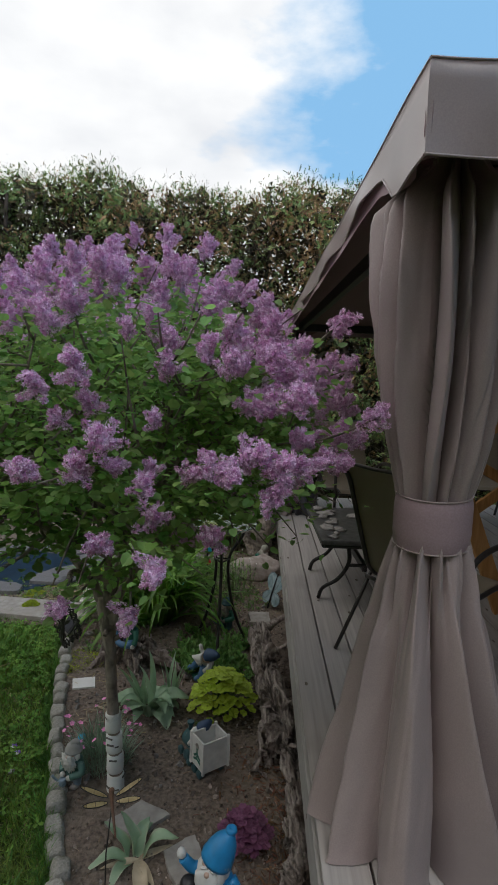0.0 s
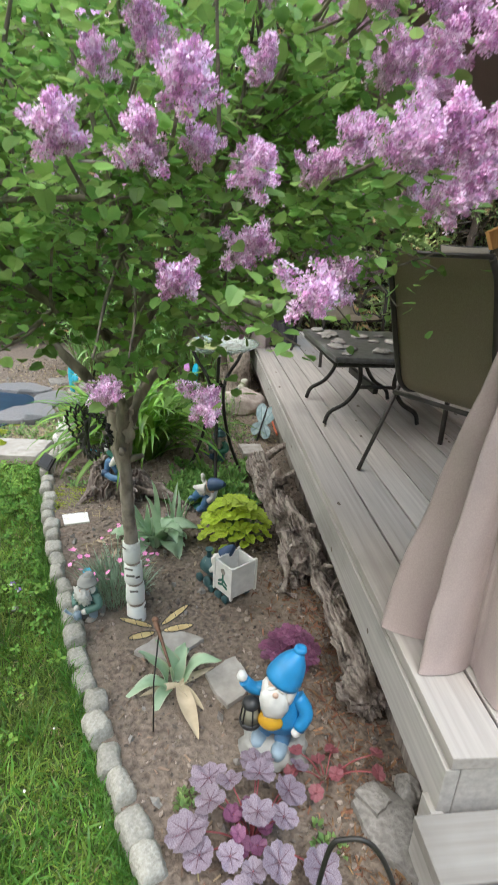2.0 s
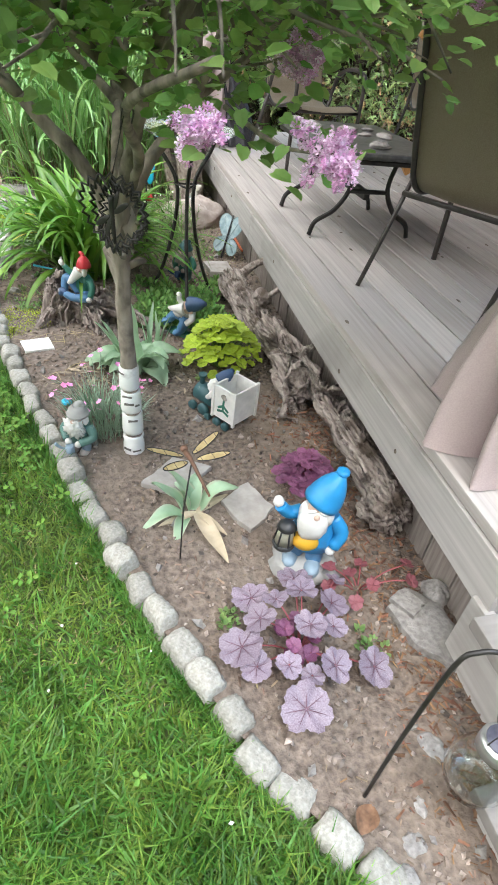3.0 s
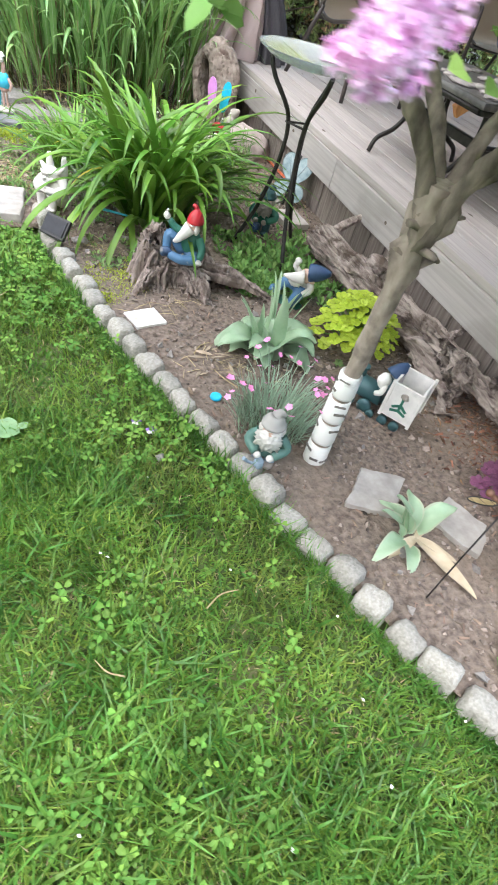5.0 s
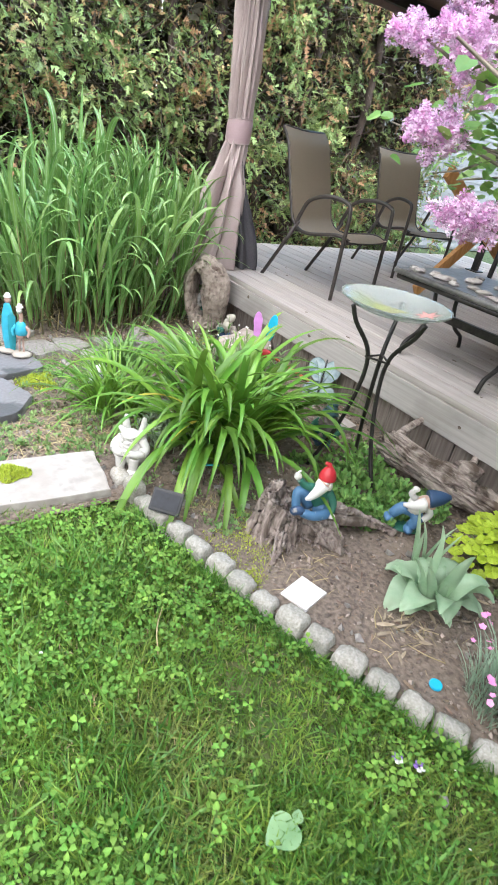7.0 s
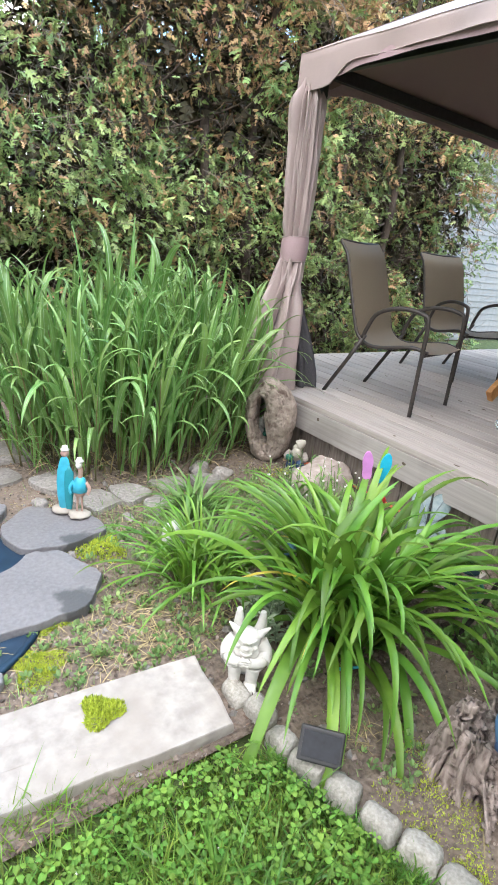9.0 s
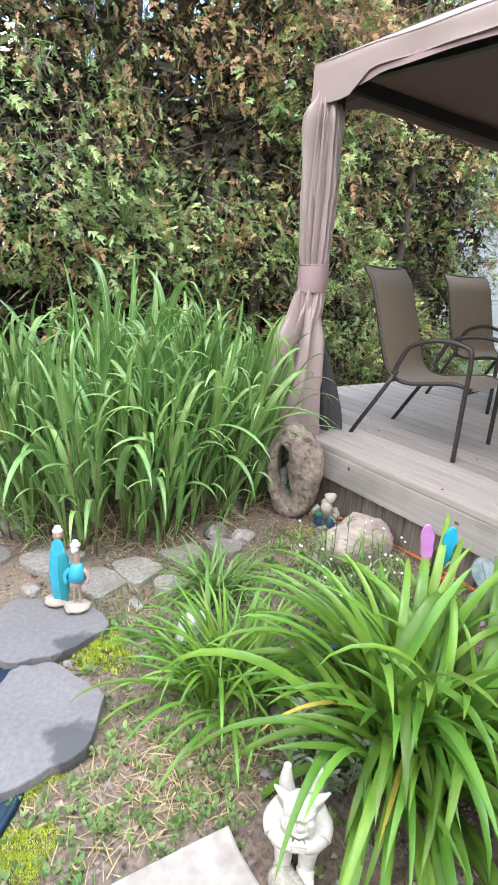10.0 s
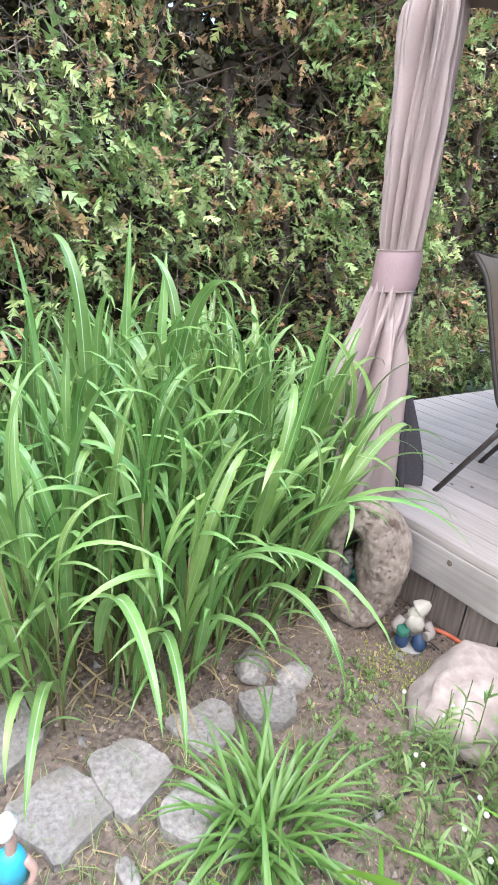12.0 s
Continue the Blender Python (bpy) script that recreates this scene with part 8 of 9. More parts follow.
def beach_birds(bm):
    # 0 base, 1 surfboard, 2 shirt, 3 body, 4 hat, 5 second board tone
    blob(bm, (-0.14, 0.05, 0.03), (0.22, 0.17, 0.05), 0.2, 2, 3, 0, seed=1, flat_bottom=0)
    blob(bm, (0.17, -0.10, 0.03), (0.2, 0.16, 0.05), 0.2, 2, 3, 0, seed=2, flat_bottom=0)
    for cx, cy, r, h, mi in ((-0.12, 0.0, 0.135, 0.86, 1), (-0.03, -0.035, 0.085, 0.72, 5)):
        prof = [(0.02, 0.04), (0.6 * r, 0.07), (0.9 * r, 0.25), (r, 0.45), (0.9 * r, 0.62), (0.55 * r, h - 0.08), (0.05 * r, h)]
        lathe(bm, prof, 20, (cx, cy, 0), mi, 1.0, 0.28)
    limb(bm, [(-0.16, 0.08, 0.05), (-0.15, 0.08, 0.4), (-0.13, 0.07, 0.8)], 0.06, 0.05, 3)
    blob(bm, (-0.12, 0.04, 0.86), (0.075, 0.08, 0.06), 0.1, 3, 2, 3)
    lathe(bm, [(0.075, 0.9), (0.08, 0.91), (0.055, 0.925), (0.05, 0.955), (0.02, 0.965)], 16, (-0.12, 0.04, 0), 4)
    for s in (-1, 1):
        limb(bm, [(0.17 + s * 0.045, -0.1, 0.05), (0.17 + s * 0.04, -0.1, 0.2), (0.17 + s * 0.035, -0.1, 0.34)], 0.018, 0.022, 3)
        limb(bm, [(0.17 + s * 0.10, -0.1, 0.5), (0.17 + s * 0.17, -0.12, 0.42), (0.17 + s * 0.14, -0.15, 0.34)], 0.035, 0.025, 2 if s < 0 else 3)
    lathe(bm, [(0.06, 0.30), (0.1, 0.33), (0.09, 0.38)], 18, (0.17, -0.1, 0), 3)
    lathe(bm, [(0.1, 0.36), (0.13, 0.37), (0.12, 0.47), (0.09, 0.55), (0.04, 0.58)], 18, (0.17, -0.1, 0), 2, 1.0, 0.8)
    limb(bm, [(0.17, -0.1, 0.55), (0.18, -0.1, 0.66), (0.16, -0.11, 0.74)], 0.045, 0.035, 3)
    blob(bm, (0.155, -0.13, 0.76), (0.06, 0.07, 0.05), 0.1, 3, 2, 4)
    lathe(bm, [(0.075, 0.8), (0.08, 0.81), (0.05, 0.825), (0.045, 0.85), (0.01, 0.86)], 16, (0.16, -0.11, 0), 4)
    bmesh.ops.scale(bm, vec=(0.74, 0.8, 1), verts=bm.verts[:])


figure("bird_statue", -1.545, 5.785, 0.06, -30, 0.33, "two beach birds with a turquoise surfboard and blue shirt", beach_birds, (paint("sandy cast base", (0.42, 0.38, 0.33), 0.8), P_CYAN, P_CYAN, P_PINK, P_WHITE, paint("deep teal paint", (0.02, 0.3, 0.36))))


def pot_gnome(bm):
    blob(bm, (0, 0, 0.05), (0.3, 0.26, 0.06), 0.2, 3, 3, 0, flat_bottom=0)
    for s in (-1, 1):
        limb(bm, [(s * 0.12, 0, 0.08), (s * 0.16, -0.14, 0.2), (s * 0.1, 0.04, 0.34)], 0.11, 0.13, 1)
        limb(bm, [(s * 0.2, 0, 0.58), (s * 0.3, -0.1, 0.45), (s * 0.2, -0.2, 0.42)], 0.09, 0.08, 2)
    blob(bm, (0, 0.04, 0.46), (0.22, 0.19, 0.22), 0.08, 3, 3, 2)
    blob(bm, (0, -0.02, 0.72), (0.15, 0.14, 0.14), 0.05, 2, 3, 3)
    blob(bm, (0, -0.14, 0.6), (0.16, 0.1, 0.16), 0.15, 5, 3, 3)
    hat(bm, (0, 0, 0.8), (0.2, 0.04, 0.96), 0.15, 3, False)
    lathe(bm, [(0.07, 0.36), (0.12, 0.4), (0.12, 0.5), (0.1, 0.52)], 16, (-0.18, -0.2, 0), 4)


figure("garden_gnome", -0.14, 5.86, 0.01, -50, 0.20, "small weathered gnome holding a pot beside the hollow driftwood", pot_gnome, (P_GREY, P_NAVY, P_TAUPE, paint("mottled cream paint", (0.48, 0.45, 0.38), 0.7, (0.2, 0.2, 0.18)), P_GREEN))
figure("garden_gnome", -0.20, 6.16, 0.09, -60, 0.16, "tiny grey-green gnome inside the hollow driftwood", grey_gnome, (P_TEAL, P_TEAL, P_GREEN, P_GREY, P_GREY, P_GREY, P_TEAL))


figure("garden_gnome", -0.82, 5.15, 0.055, 20, 0.15, "small gnome with pink hat fallen among the weeds", red_gnome, (P_DENIM, P_SKY, P_WHITE, P_SKIN, P_PINK, P_NAVY), (75, 20))


# sandal plaques stuck in the bed
def sole(bm, c, s, mi, rz=0):
    pts = []
    for k in range(28):
        a = 2 * math.pi * k / 28
        w = 1 - 0.22 * math.exp(-((math.sin(a) + 0.15) / 0.35) ** 2)
        pts.append(Vector((0.5 * s * math.cos(a) * w * 0.72, 0, s * 1.0 * math.sin(a))))
    lo = [bm.verts.new(Vector(c) + spin(0, rz) @ p + Vector((0, -0.006, 0))) for p in pts]
    hi = [bm.verts.new(Vector(c) + spin(0, rz) @ p + Vector((0, 0.006, 0))) for p in pts]
    for f in (lo[::-1], hi):
        bm.faces.new(f).material_index = mi
    for i in range(28):
        bm.faces.new((lo[i], lo[(i + 1) % 28], hi[(i + 1) % 28], hi[i])).material_index = mi


sandals = thing("sandal_stake", -0.602, 4.918, 0.0, "pink and blue sandal shaped garden stake", "garden stake", rz=-40)
for nm, dx, mt in (("pink_sandal", -0.034, P_LAV), ("blue_sandal", 0.036, P_SKY)):
    bm = bmesh.new()
    sole(bm, (dx, 0, 0.49), 0.066, 0, -6 if dx < 0 else 5)
    part(nm, bm, mt, sandals)
bm = bmesh.new()
tube(bm, [(0, 0.01, -0.02), (0, 0.01, 0.46)], 0.004, 6)
part("stake_rod", bm, M_IRON, sandals)
bm = bmesh.new()
blob(bm, (0.03, -0.02, 0.36), (0.035, 0.015, 0.025), 0.1, 3, 2)
part("red_ball", bm, P_RED, sandals)

plaque = thing("butterfly_plaque", -0.10, 4.93, 0.0, "grey-blue glass butterfly plaque leaning on the deck", "garden ornament", rz=-52)
M_ICE = mat("pale blue enamel", (0.20, 0.29, 0.31), (0.42, 0.50, 0.52), 25, 0.25, 0.05)
bm = bmesh.new()
for sx, dz, ln, wd, el in ((-1, 0.10, 0.16, 0.10, 66), (1, 0.10, 0.16, 0.10, 66), (-1, 0.13, 0.12, 0.085, -48), (1, 0.13, 0.12, 0.085, -48)):
    d = Vector((sx * math.cos(radians(el)), 0, math.sin(radians(el))))
    q = Vector((-d.z, 0, d.x))
    out = []
    for k in range(24):
        a = 2 * math.pi * k / 24
        s = 0.5 - 0.5 * math.cos(a)
        out.append(Vector((0, 0, dz)) + d * ln * s + q * wd * 0.62 * math.sin(a) * s ** 0.5)
    for o in out:
        o.y = -0.03 + 0.35 * o.z
    hi = [bm.verts.new(o) for o in out]
    lo = [bm.verts.new(o + Vector((0, 0.006, 0))) for o in out]
    bm.faces.new(hi)
    bm.faces.new(lo[::-1])
    for i in range(24):
        bm.faces.new((hi[i], lo[i], lo[(i + 1) % 24], hi[(i + 1) % 24]))
    tube(bm, [o + Vector((0, -0.001, 0)) for o in out + out[:1]], 0.0025, 5, 1)
    tube(bm, [out[0], out[0].lerp(out[12], 0.9)], 0.003, 5, 1)
part("wing", bm, (M_ICE, mat("grey-teal enamel line", (0.16, 0.22, 0.23), (0.24, 0.31, 0.32), 25, 0.3, 0.05)), plaque)
bm = bmesh.new()
limb(bm, [(0, -0.035, 0.0), (0, 0.014, 0.14), (0, 0.06, 0.25)], 0.007, 0.005, 0)
part("body", bm, M_BLACK, plaque)

# ---- deck furniture ----
M_FRAME = mat("dark brown powder coat", (0.035, 0.028, 0.025), (0.06, 0.05, 0.045), 60, 0.4, 0.08)


def sling_chair(x, y, rz, label):
    """High-backed patio chair, front towards +x."""
    t = thing("patio_chair", x, y, DZ, label, "chair", "sling patio chairs", rz)
    for s in (-1, 1):
        w = 0.265 * s
        bm = bmesh.new()
        tube(bm, [(-0.34, w, 0.0), (-0.20, w, 0.24), (-0.10, w, 0.42)], 0.0135, 8, flat=0.7)
        part("rear_leg", bm, M_FRAME, t)
        bm = bmesh.new()
        tube(bm, curve([(0.30, w, 0.0), (0.295, w, 0.3), (0.29, w, 0.55), (0.25, w, 0.605), (0.10, w, 0.615), (-0.04, w, 0.565), (-0.095, w, 0.47), (-0.118, w, 0.40)], 6), 0.0135, 8)
        part("arm", bm, M_FRAME, t)
        bm = bmesh.new()
        c = curve([(0.31, 0.225 * s, 0.385), (0.20, 0.225 * s, 0.40), (-0.05, 0.225 * s, 0.355), (-0.17, 0.225 * s, 0.40), (-0.228, 0.225 * s, 0.52), (-0.31, 0.225 * s, 0.76), (-0.355, 0.225 * s, 0.88), (-0.415, 0.225 * s, 0.955)], 6)
        tube(bm, c, 0.012, 8)
        part("side_rail", bm, M_FRAME, t)
    for px, pz in ((0.29, 0.37), (-0.16, 0.35)):
        bm = bmesh.new()
        tube(bm, [(px, -0.265, pz), (px, 0.265, pz)], 0.011, 8)
        part("stretcher", bm, M_FRAME, t)
    bm = bmesh.new()
    rows = []
    for p in curve([(0.315, 0, 0.385), (0.20, 0, 0.402), (-0.05, 0, 0.357), (-0.17, 0, 0.402), (-0.226, 0, 0.522), (-0.308, 0, 0.762), (-0.353, 0, 0.882), (-0.413, 0, 0.958)], 6):
        rows.append([p + Vector((0.008, u * 0.233, 0.004)) + Vector((0.006, 0, -0.012)) * (1 - u * u) for u in (-1, -0.6, -0.2, 0.2, 0.6, 1)])
    for off in (0.0, 0.004):
        g = [[bm.verts.new(q + Vector((-off, 0, -off))) for q in r] for r in rows]
        for a, b in zip(g, g[1:]):
            for i in range(5):
                bm.faces.new((a[i], a[i + 1], b[i + 1], b[i])).smooth = True
    part("sling", bm, M_SLING, t, "taupe mesh fabric sling")
    bm = bmesh.new()
    tube(bm, [(-0.415, -0.225, 0.96), (-0.42, 0.0, 0.953), (-0.415, 0.225, 0.96)], 0.009, 8)
    part("top_piping", bm, M_FRAME, t)
    return t


def chair_at(rear_left, rear_right, label):
    """Place a chair by the feet of its rear legs."""
    a, b = Vector(rear_left), Vector(rear_right)
    mid = (a + b) / 2
    d = (b - a).normalized()
    f = Vector((-d.y, d.x))
    ang = math.degrees(math.atan2(f.y, f.x))
    c = mid + f * 0.34
    return sling_chair(c.x, c.y, ang, label)


chair_at((0.15, 3.53), (0.43, 3.07), "taupe sling patio chair with its back to the steps")
chair_at((0.85, 6.28), (0.30, 6.17), "taupe sling patio chair beside the gathered curtain")
chair_at((2.33, 6.62), (1.80, 6.72), "taupe sling patio chair near the hedge")
sling_chair(1.42, 3.2, 95, "taupe sling patio chair behind the gathered curtain")

M_TOP = mat("dark slate tabletop", (0.06, 0.058, 0.056), (0.13, 0.125, 0.12), 30, 0.35, 0.2, stain=(0.2, 0.195, 0.19), stain_scale=6, stain_at=(0.55, 0.75))
table = thing("patio_table", 0.42, 4.41, DZ, "low dark metal patio table with flat stones on it", "table")
bm = bmesh.new()
box(bm, (0, 0, 0.405), (0.60, 0.86, 0.03), None, 0.012)
part("tabletop", bm, M_TOP, table)
bm = bmesh.new()
for sx in (-1, 1):
    tube(bm, [(sx * 0.28, -0.40, 0.38), (sx * 0.28, 0.40, 0.38)], 0.014, 8)
for sy in (-1, 1):
    tube(bm, [(-0.28, sy * 0.40, 0.38), (0.28, sy * 0.40, 0.38)], 0.014, 8)
part("apron", bm, M_IRON, table)
for sx in (-1, 1):
    for sy in (-1, 1):
        bm = bmesh.new()
        tube(bm, curve([(sx * 0.12, sy * 0.27, 0.39), (sx * 0.10, sy * 0.255, 0.24), (sx * 0.16, sy * 0.25, 0.13), (sx * 0.25, sy * 0.25, 0.07), (sx * 0.275, sy * 0.25, 0.005)], 6), 0.0155, 8, flat=0.75)
        part("leg", bm, M_IRON, table)
for sy in (-1, 1):
    bm = bmesh.new()
    tube(bm, [(-0.105, sy * 0.255, 0.22), (0.105, sy * 0.255, 0.22)], 0.011, 8)
    part("brace", bm, M_IRON, table)
bm = bmesh.new()
box(bm, (0, 0, 0.2), (0.03, 0.5, 0.045), None, 0.006)
part("stretcher", bm, M_IRON, table)
for k in range(17):
    s = rng.uniform(0.028, 0.06)
    sx, sy = rng.uniform(0.18, 0.66), rng.uniform(4.06, 4.78)
    if k < 10:
        sx = 0.2 + 0.03 * (k % 3)
        sy = 4.05 + 0.078 * k
    bm = bmesh.new()
    blob(bm, (0, 0, 0), (s, s * 0.7, s * 0.28), 0.3, 1.6, 3, seed=k * 1.3, flat_bottom=-s * 0.14)
    ob = part("flat_stone", bm, M_PALE if k % 3 else M_GREYROCK)
    ob.matrix_basis = pose(sx, sy, DZ + 0.4203 + s * 0.14, 0, 0, rng.uniform(0, 180))
    tagged(ob, "flat pale beach stone lying on the patio table", "stone", "stones on the table")

# cedar trestle
trestle = thing("cedar_trestle", 1.55, 4.8, DZ, "orange cedar trestle with crossed legs on the deck", "trestle")
for y, a, b in ((0.78, (-0.18, 0.02), (0.82, 0.80)), (0.72, (-0.32, 0.86), (0.75, 0.30)), (-0.85, (-0.38, 0.02), (-0.66, 0.72)), (-0.79, (-0.72, 0.98), (0.1, 1.36))):
    bm = bmesh.new()
    d = Vector((b[0] - a[0], 0, b[1] - a[1]))
    rot = Matrix.Rotation(-math.atan2(d.z, d.x), 3, "Y")
    box(bm, ((a[0] + b[0]) / 2, y, (a[1] + b[1]) / 2 + 0.03), (d.length, 0.04, 0.09), rot, 0.005)
    part("beam", bm, M_CEDAR, trestle)
bm = bmesh.new()
box(bm, (0.3, 0.0, 0.56), (0.09, 1.6, 0.04), None, 0.005)
part("rail", bm, M_CEDAR, trestle)

dining = thing("dining_table", 2.35, 4.7, DZ, "black metal dining table under the gazebo", "table")
bm = bmesh.new()
box(bm, (0, 0, 0.70), (1.0, 1.5, 0.035), None, 0.012)
part("tabletop", bm, M_BLACK, dining)
for sx in (-0.42, 0.42):
    for sy in (-0.66, 0.66):
        bm = bmesh.new()
        tube(bm, [(sx, sy, 0.0), (sx * 0.97, sy * 0.97, 0.69)], 0.02, 8)
        part("leg", bm, M_BLACK, dining)

# ---- steps down to the lawn ----
steps = thing("deck_steps", 0.715, 1.75, 0, "weathered grey wooden steps at the deck's corner", "steps", kind="structure")
# deck-like wood, its colour lowered to offset the open sky's brightness
M_TREAD = mat("weathered step board, toned down", (0.225, 0.203, 0.187), (0.285, 0.264, 0.246), 14, 0.9, 0.4, detail=10, stretch=(0.15, 4, 4), per_object=0.1, stain=(0.17, 0.15, 0.135), stain_scale=3, stain_at=(0.5, 0.8), dist=0.003)
tread = board_mesh("tread_board", (1.55, 0.136, 0.036), M_TREAD, 0.005)
for z, y0 in ((0.262, 1.985), (0.125, 1.715)):
    for k in range(2):
        piece("tread_board", tread, steps, pose(-0.09 if z > 0.2 else -0.20, y0 - 1.75 - 0.14 * k, z - 0.018 + rng.uniform(-0.001, 0.001)))
riser = board_mesh("riser_board", (1.5, 0.03, 0.10), M_TREAD, 0.004)
piece("riser_board", riser, steps, pose(-0.08, 1.80 - 1.75, 0.185))
piece("riser_board", riser, steps, pose(-0.19, 1.53 - 1.75, 0.052))
bm = bmesh.new()
box(bm, (-0.80, 0.12, 0.12), (0.03, 0.5, 0.235), None, 0.004)
part("side_board", bm, M_FASCIA, steps)
bm = bmesh.new()
box(bm, (-0.93, -0.12, 0.05), (0.03, 0.26, 0.10), None, 0.004)
part("side_board", bm, M_FASCIA, steps)

# ---- bird bath ----
bath = thing("bird_bath", -0.46, 4.31, 0.01, "painted glass bird bath on a curved dark metal stand", "bird bath")
M_BATH = glass("frosted painted glass", (0.84, 0.92, 0.89), 0.18)
M_BATH.node_tree.nodes["Principled BSDF"].inputs["Transmission Weight"].default_value = 0.85
bm = bmesh.new()
prof = [(0.02, 0.755), (0.10, 0.758), (0.17, 0.772), (0.215, 0.797), (0.225, 0.803), (0.226, 0.808), (0.213, 0.804), (0.168, 0.780), (0.10, 0.766), (0.02, 0.763)]
lathe(bm, prof, 40)
part("glass_bowl", bm, M_BATH, bath, "pale green frosted glass bowl")
M_BP = [mat("bath paint " + n, tuple(v * 0.8 for v in c), c, 40, 0.4, 0.0) for n, c in (("leaf", (0.25, 0.32, 0.08)), ("petal", (0.62, 0.28, 0.25)), ("reed", (0.45, 0.45, 0.2)))]
for nm, mt, n, a0, a1, ln, wd in (("painted_reed", M_BP[2], 9, 100, 190, 0.26, 0.007), ("painted_leaf", M_BP[0], 6, 110, 180, 0.2, 0.014), ("painted_flower", M_BP[1], 6, 290, 340, 0.09, 0.02)):
    bm = bmesh.new()
    for k in range(n):
        a = radians(a0 + (a1 - a0) * k / n)
        p0 = Vector((0.195 * math.cos(a), 0.195 * math.sin(a), 0))
        d = (Vector((0.05, -0.03, 0)) - p0).normalized() * ln
        if nm == "painted_flower":
            p0 = Vector((0.10, -0.09, 0))
            d = Vector((math.cos(k * 1.05), math.sin(k * 1.05), 0)) * 0.055
        sd = Vector((-d.y, d.x, 0)).normalized() * wd / 2
        qs = []
        for f, w in ((0.0, 0.4), (0.5, 1.0), (1.0, 0.1)):
            for s in (1, -1):
                q = p0 + d * f + sd * w * s
                r = q.length
                q.z = float(np.interp(r, [0.02, 0.10, 0.168, 0.213], [0.763, 0.766, 0.780, 0.804])) + 0.002
                qs.append(bm.verts.new(q))
        bm.faces.new((qs[0], qs[1], qs[3], qs[2]))
        bm.faces.new((qs[2], qs[3], qs[5], qs[4]))
    part(nm, bm, mt, bath)
for k in range(3):
    a = k * 2.094 + 0.5
    ca, sa = math.cos(a), math.sin(a)
    bm = bmesh.new()
    tube(bm, curve([(0.17 * ca, 0.17 * sa, 0.765), (0.14 * ca, 0.14 * sa, 0.70), (0.055 * ca, 0.055 * sa, 0.58), (0.05 * ca, 0.05 * sa, 0.42), (0.10 * ca, 0.10 * sa, 0.2), (0.185 * ca, 0.185 * sa, -0.01)], 6), 0.0095, 8)
    part("leg", bm, M_IRON, bath)
    bm = bmesh.new()
    b = a + 2.094
    tube(bm, [(0.06 * ca, 0.06 * sa, 0.56), (0.06 * math.cos(b), 0.06 * math.sin(b), 0.56)], 0.005, 6)
    part("tie_bar", bm, M_IRON, bath)

# ---- shepherd's hook with glass jar lamp ----
hook = thing("shepherd_hook", -0.44, 1.84, 0.0, "short black metal garden hook stuck in the soil", "garden hook")
bm = bmesh.new()
tube(bm, curve([(0, 0, -0.03), (0.01, 0.005, 0.25), (0.025, 0.005, 0.50), (0.05, 0.0, 0.545), (0.09, -0.01, 0.54), (0.13, -0.02, 0.46), (0.15, -0.03, 0.36), (0.185, -0.04, 0.305), (0.22, -0.04, 0.315)], 6), 0.0043, 8)
part("rod", bm, M_IRON, hook)
jar = thing("solar_jar", -0.255, 1.80, 0.0, "clear glass solar jar lamp hanging from the garden hook", "lamp")
M_JAR = glass("clear jar glass", (0.92, 0.96, 0.95), 0.04)
bm = bmesh.new()
outer = [(0.03, 0.11), (0.052, 0.114), (0.061, 0.15), (0.058, 0.19), (0.044, 0.225), (0.033, 0.245), (0.033, 0.255)]
lathe(bm, outer + [(r - 0.003, z) for r, z in outer[::-1][:-1]] + [(0.03, 0.114)], 32)
part("glass_jar", bm, M_JAR, jar)
bm = bmesh.new()
lathe(bm, [(0.028, 0.25), (0.037, 0.25), (0.037, 0.275), (0.035, 0.28), (0.024, 0.281)], 28)
part("lid", bm, mat("brushed lid", (0.5, 0.5, 0.5), (0.62, 0.62, 0.62), 60, 0.35, 0.05, metal=0.8), jar, "brushed metal lid")
bm = bmesh.new()
lathe(bm, [(0.008, 0.2825), (0.029, 0.2825), (0.029, 0.285), (0.008, 0.286)], 28)
part("solar_cell", bm, mat("solar cell", (0.08, 0.08, 0.11), (0.14, 0.14, 0.18), 50, 0.2, 0.0), jar)
bm = bmesh.new()
tube(bm, curve([(-0.035, 0, 0.27), (-0.02, 0, 0.305), (0.01, 0.0, 0.31), (0.025, 0, 0.30), (0.035, 0, 0.27)], 5), 0.0012, 5)
part("wire_bail", bm, M_IRON, jar)

# ---- small ornaments ----
fly = thing("dragonfly_stake", -0.725, 2.51, 0.0, "metal dragonfly stake with gold mesh wings", "garden stake", rz=15)
bm = bmesh.new()
tube(bm, [(0, 0, -0.02), (0.004, 0, 0.2), (0.02, 0.0, 0.36)], 0.0022, 6)
part("rod", bm, M_IRON, fly)
bm = bmesh.new()
limb(bm, [(0.02, 0.035, 0.375), (0.02, 0.0, 0.375), (0.03, -0.09, 0.33)], 0.008, 0.003, 0)
blob(bm, (0.02, 0.045, 0.378), (0.01, 0.01, 0.01), 0.05, 2, 2)
part("body", bm, mat("rusty brown metal", (0.1, 0.05, 0.03), (0.2, 0.1, 0.06), 40, 0.6, 0.2), fly)
M_WING = mat("gold leaf wing", (0.34, 0.24, 0.10), (0.55, 0.43, 0.22), 50, 0.4, 0.1)
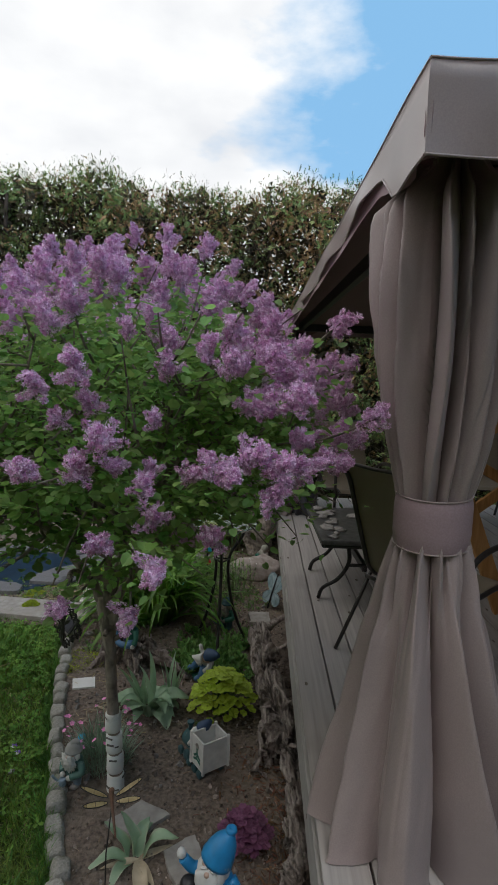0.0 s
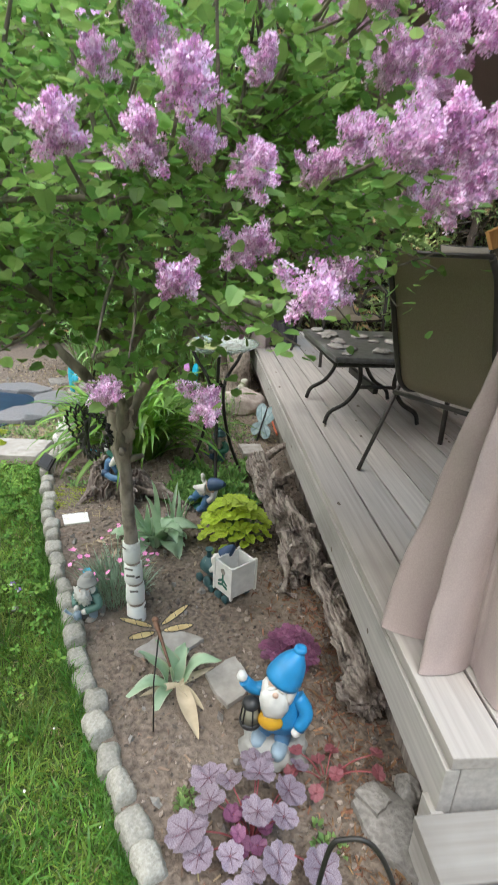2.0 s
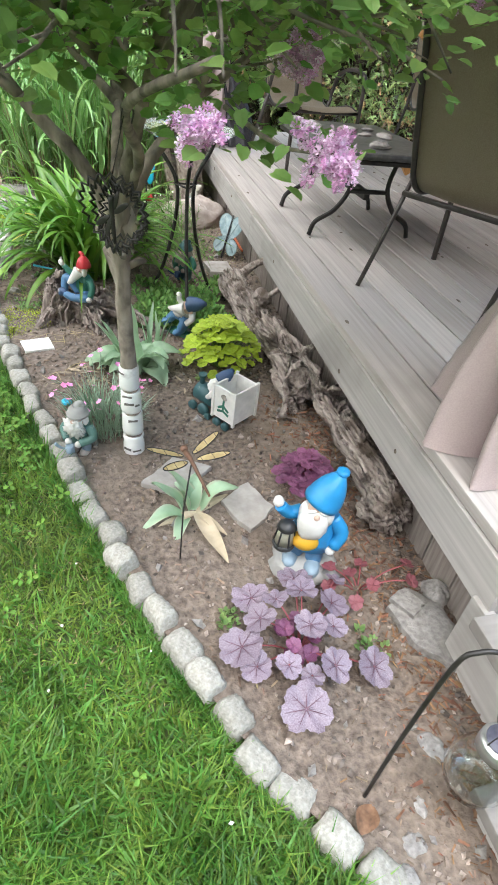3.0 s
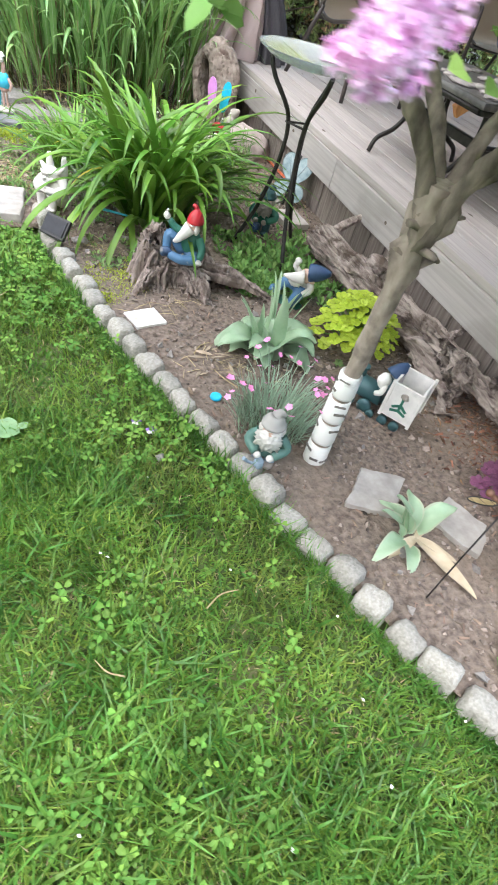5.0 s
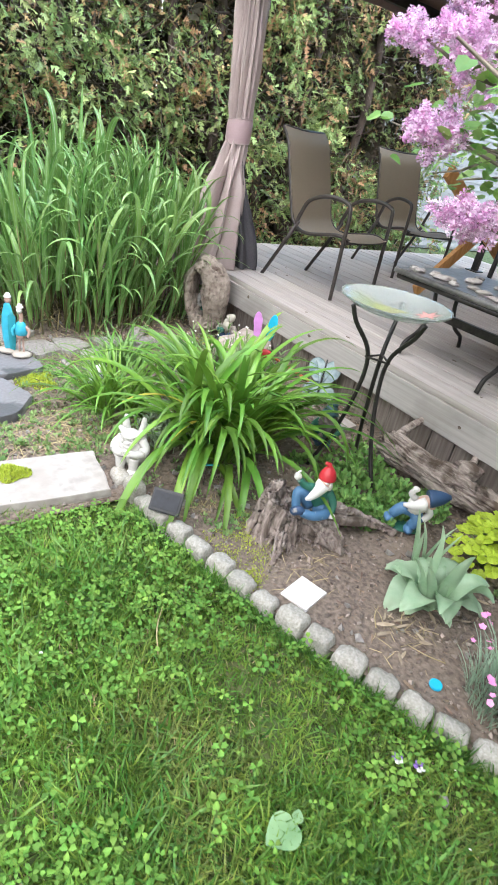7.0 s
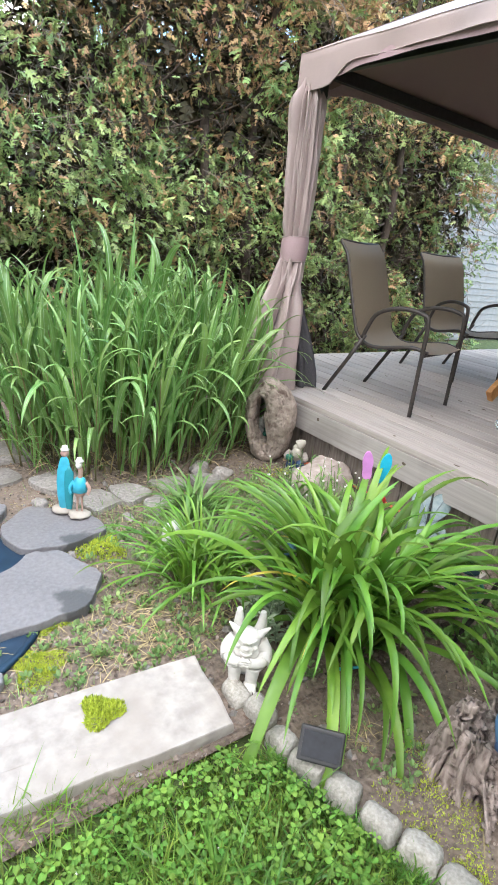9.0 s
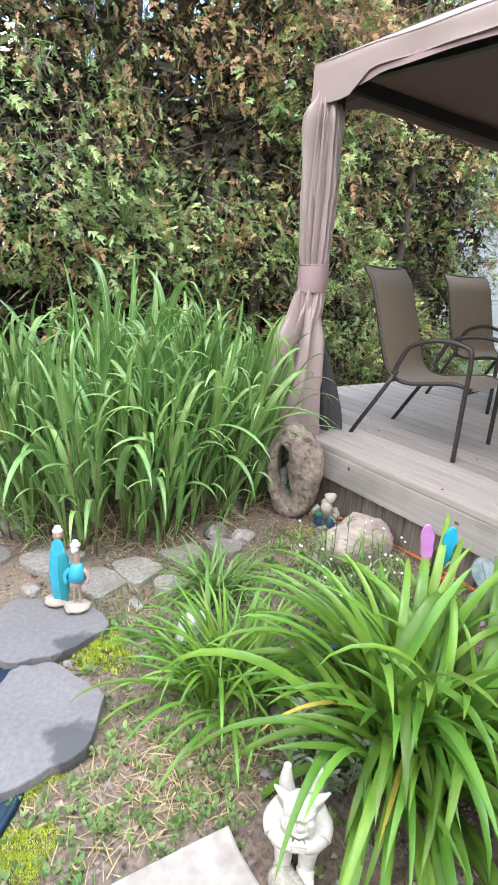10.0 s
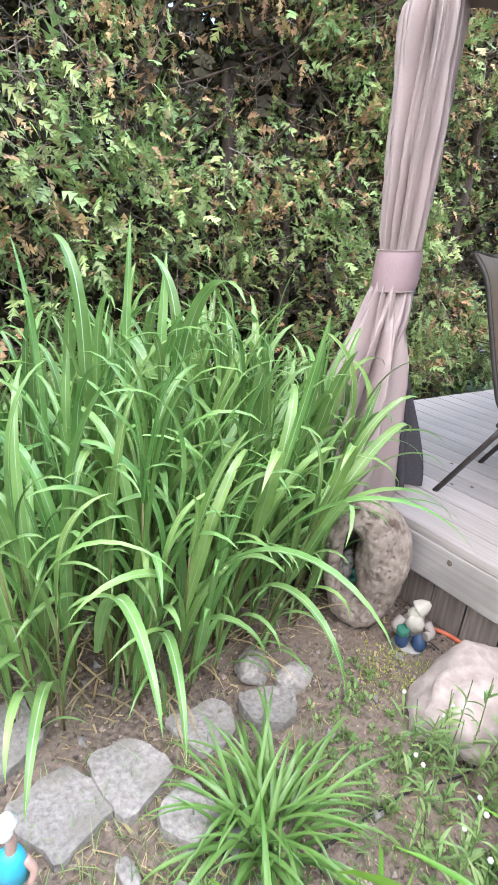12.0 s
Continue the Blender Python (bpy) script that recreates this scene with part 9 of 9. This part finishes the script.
for s, dy, ln in ((-1, 0.02, 0.085), (-1, -0.005, 0.075), (1, 0.02, 0.085), (1, -0.005, 0.075)):
    bm = bmesh.new()
    wing = []
    for k in range(16):
        a = 2 * math.pi * k / 16
        wing.append(Vector((0.02 + s * (0.012 + ln * (0.5 - 0.5 * math.cos(a))), dy + (0.03 if dy > 0 else -0.03) * (0.5 - 0.5 * math.cos(a)) + 0.0125 * math.sin(a), 0.378 + 0.025 * (0.5 - 0.5 * math.cos(a)))))
    top = [bm.verts.new(p) for p in wing]
    low = [bm.verts.new(p - Vector((0, 0, 0.0015))) for p in wing]
    bm.faces.new(top)
    bm.faces.new(low[::-1])
    for i in range(16):
        bm.faces.new((top[i], low[i], low[(i + 1) % 16], top[(i + 1) % 16]))
    wg = part("wing", bm, M_WING, fly)
    bm = bmesh.new()
    tube(bm, wing + [wing[0]], 0.0016, 5)
    for i in (2, 4, 6, 10):
        tube(bm, [wing[i], wing[-i]], 0.0009, 4)
    part("wing_wire", bm, M_IRON, wg)

spinner = thing("wind_spinner", -0.866, 2.532, 0.945, "dark metal wind spinner with a dragonfly, hung from the lilac", "wind spinner", rz=-38)
for k in range(4):
    bm = bmesh.new()
    n = 22
    ring = []
    for i in range(n * 2):
        a = math.pi * i / n
        r = (0.060 - 0.007 * k) + (0.0075 if i % 2 else -0.003)
        ring.append((r * math.cos(a) + 0.004 * k, 0.012 * math.sin(a * 2 + k) + 0.006 * k, r * math.sin(a)))
    tube(bm, ring + [ring[0]], 0.0027, 6)
    part("zigzag_ring", bm, M_IRON, spinner)
bm = bmesh.new()
limb(bm, [(0, 0, 0.03), (0, 0, 0.0), (0.004, 0, -0.05)], 0.006, 0.003, 0)
for a in (35, 70, 215, 250):
    u = Vector((math.cos(radians(a)), 0, math.sin(radians(a))))
    blob(bm, u * 0.024, (0.02, 0.0012, 0.0055), 0.02, 2, 2, rot=Matrix.Rotation(-radians(a), 3, "Y"))
part("dragonfly", bm, M_IRON, spinner)
bm = bmesh.new()
tube(bm, [(0, 0, 0.05), (0.01, 0.03, 0.15)], 0.001, 5)
tube(bm, curve([(0.01, 0.02, 0.13), (0.01, 0.03, 0.165), (0.025, 0.035, 0.16), (0.022, 0.035, 0.14)], 4), 0.0016, 5)
part("hanger", bm, M_IRON, spinner)

lamp = thing("solar_spotlight", -1.425, 4.28, -0.01, "black solar spotlight panel standing on the edging", "lamp", rz=-48)
bm = bmesh.new()
box(bm, (0, 0, 0.115), (0.115, 0.016, 0.085), spin(-38), 0.005)
part("panel_case", bm, M_BLACK, lamp)
bm = bmesh.new()
box(bm, (0, -0.0075, 0.122), (0.098, 0.004, 0.062), spin(-38), 0.001)
part("solar_cell", bm, mat("dark solar cell", (0.010, 0.011, 0.015), (0.022, 0.024, 0.032), 50, 0.6, 0.0), lamp)
bm = bmesh.new()
tube(bm, [(0, 0.01, -0.02), (0, 0.01, 0.10)], 0.008, 8)
part("spike", bm, M_BLACK, lamp)
lamp2 = thing("solar_spotlight", -1.07, 5.64, 0.0, "small flat solar lamp between the stones", "lamp", rz=15)
bm = bmesh.new()
box(bm, (0, 0, 0.02), (0.07, 0.06, 0.02), spin(12), 0.004)
part("panel_case", bm, M_BLACK, lamp2)
bm = bmesh.new()
box(bm, (0, -0.003, 0.032), (0.058, 0.048, 0.004), spin(12), 0.001)
part("solar_cell", bm, M_FLAG, lamp2)

bm = bmesh.new()
lathe(bm, [(0.015, 0.0), (0.0185, 0.0005), (0.019, 0.002), (0.0185, 0.0095), (0.017, 0.0105), (0.012, 0.0098), (0.001, 0.0095)], 28)
cap = part("bottle_cap", bm, P_SKY)
cap.location = (-1.045, 3.315, 0.018)
tagged(cap, "bright blue plastic bottle cap on the soil", "bottle cap")

stk = thing("glitter_stake", -1.16, 4.44, 0.0, "turquoise glitter dragonfly stake under the daylily", "garden stake")
bm = bmesh.new()
limb(bm, [(-0.06, 0.02, 0.11), (0, 0, 0.105), (0.05, -0.015, 0.10)], 0.006, 0.004, 0)
part("body", bm, P_CYAN, stk)
bm = bmesh.new()
tube(bm, [(0, 0, -0.02), (0, 0, 0.105)], 0.0015, 5)
part("rod", bm, M_IRON, stk)

hose = bmesh.new()
tube(hose, curve([(-0.07, 5.92, 0.02), (0.02, 5.82, 0.03), (0.03, 5.6, 0.02), (0.035, 5.3, 0.02), (0.03, 5.0, 0.018)], 8), 0.008, 8)
tagged(part("extension_cord", hose, mat("orange red cord", (0.6, 0.12, 0.05), (0.72, 0.2, 0.1), 40, 0.5, 0.05)), "orange-red cord lying along the deck's foot", "cord")
cord = bmesh.new()
tube(cord, curve([(-0.05, 5.9, 0.015), (-0.1, 5.7, 0.02), (-0.35, 5.45, 0.015), (-0.62, 5.5, 0.014), (-0.95, 5.52, 0.014)], 8), 0.004, 6)
tagged(part("cable", cord, M_BLACK), "thin black cable lying on the soil", "cable")

# ---- pond ----
M_LINER = mat("blue pond liner", (0.008, 0.024, 0.05), (0.016, 0.045, 0.085), 12, 0.45, 0.2)
M_WATER = glass("pond water", (0.45, 0.55, 0.5), 0.02)
pond = thing("pond", -2.22, 5.45, 0.0, "small pond with blue liner among grey flagstones", "pond", kind="structure")
bm = bmesh.new()
lathe(bm, [(0.30, -0.37), (0.36, -0.34), (0.40, 0.0), (0.43, 0.035), (0.45, 0.03)], 40, sx=1.0, sy=1.15)
part("liner", bm, M_LINER, pond)
bm = bmesh.new()
lathe(bm, [(0.05, -0.060), (0.385, -0.060), (0.385, -0.062), (0.05, -0.064)], 40, sx=1.0, sy=1.15)
part("water", bm, M_WATER, pond)
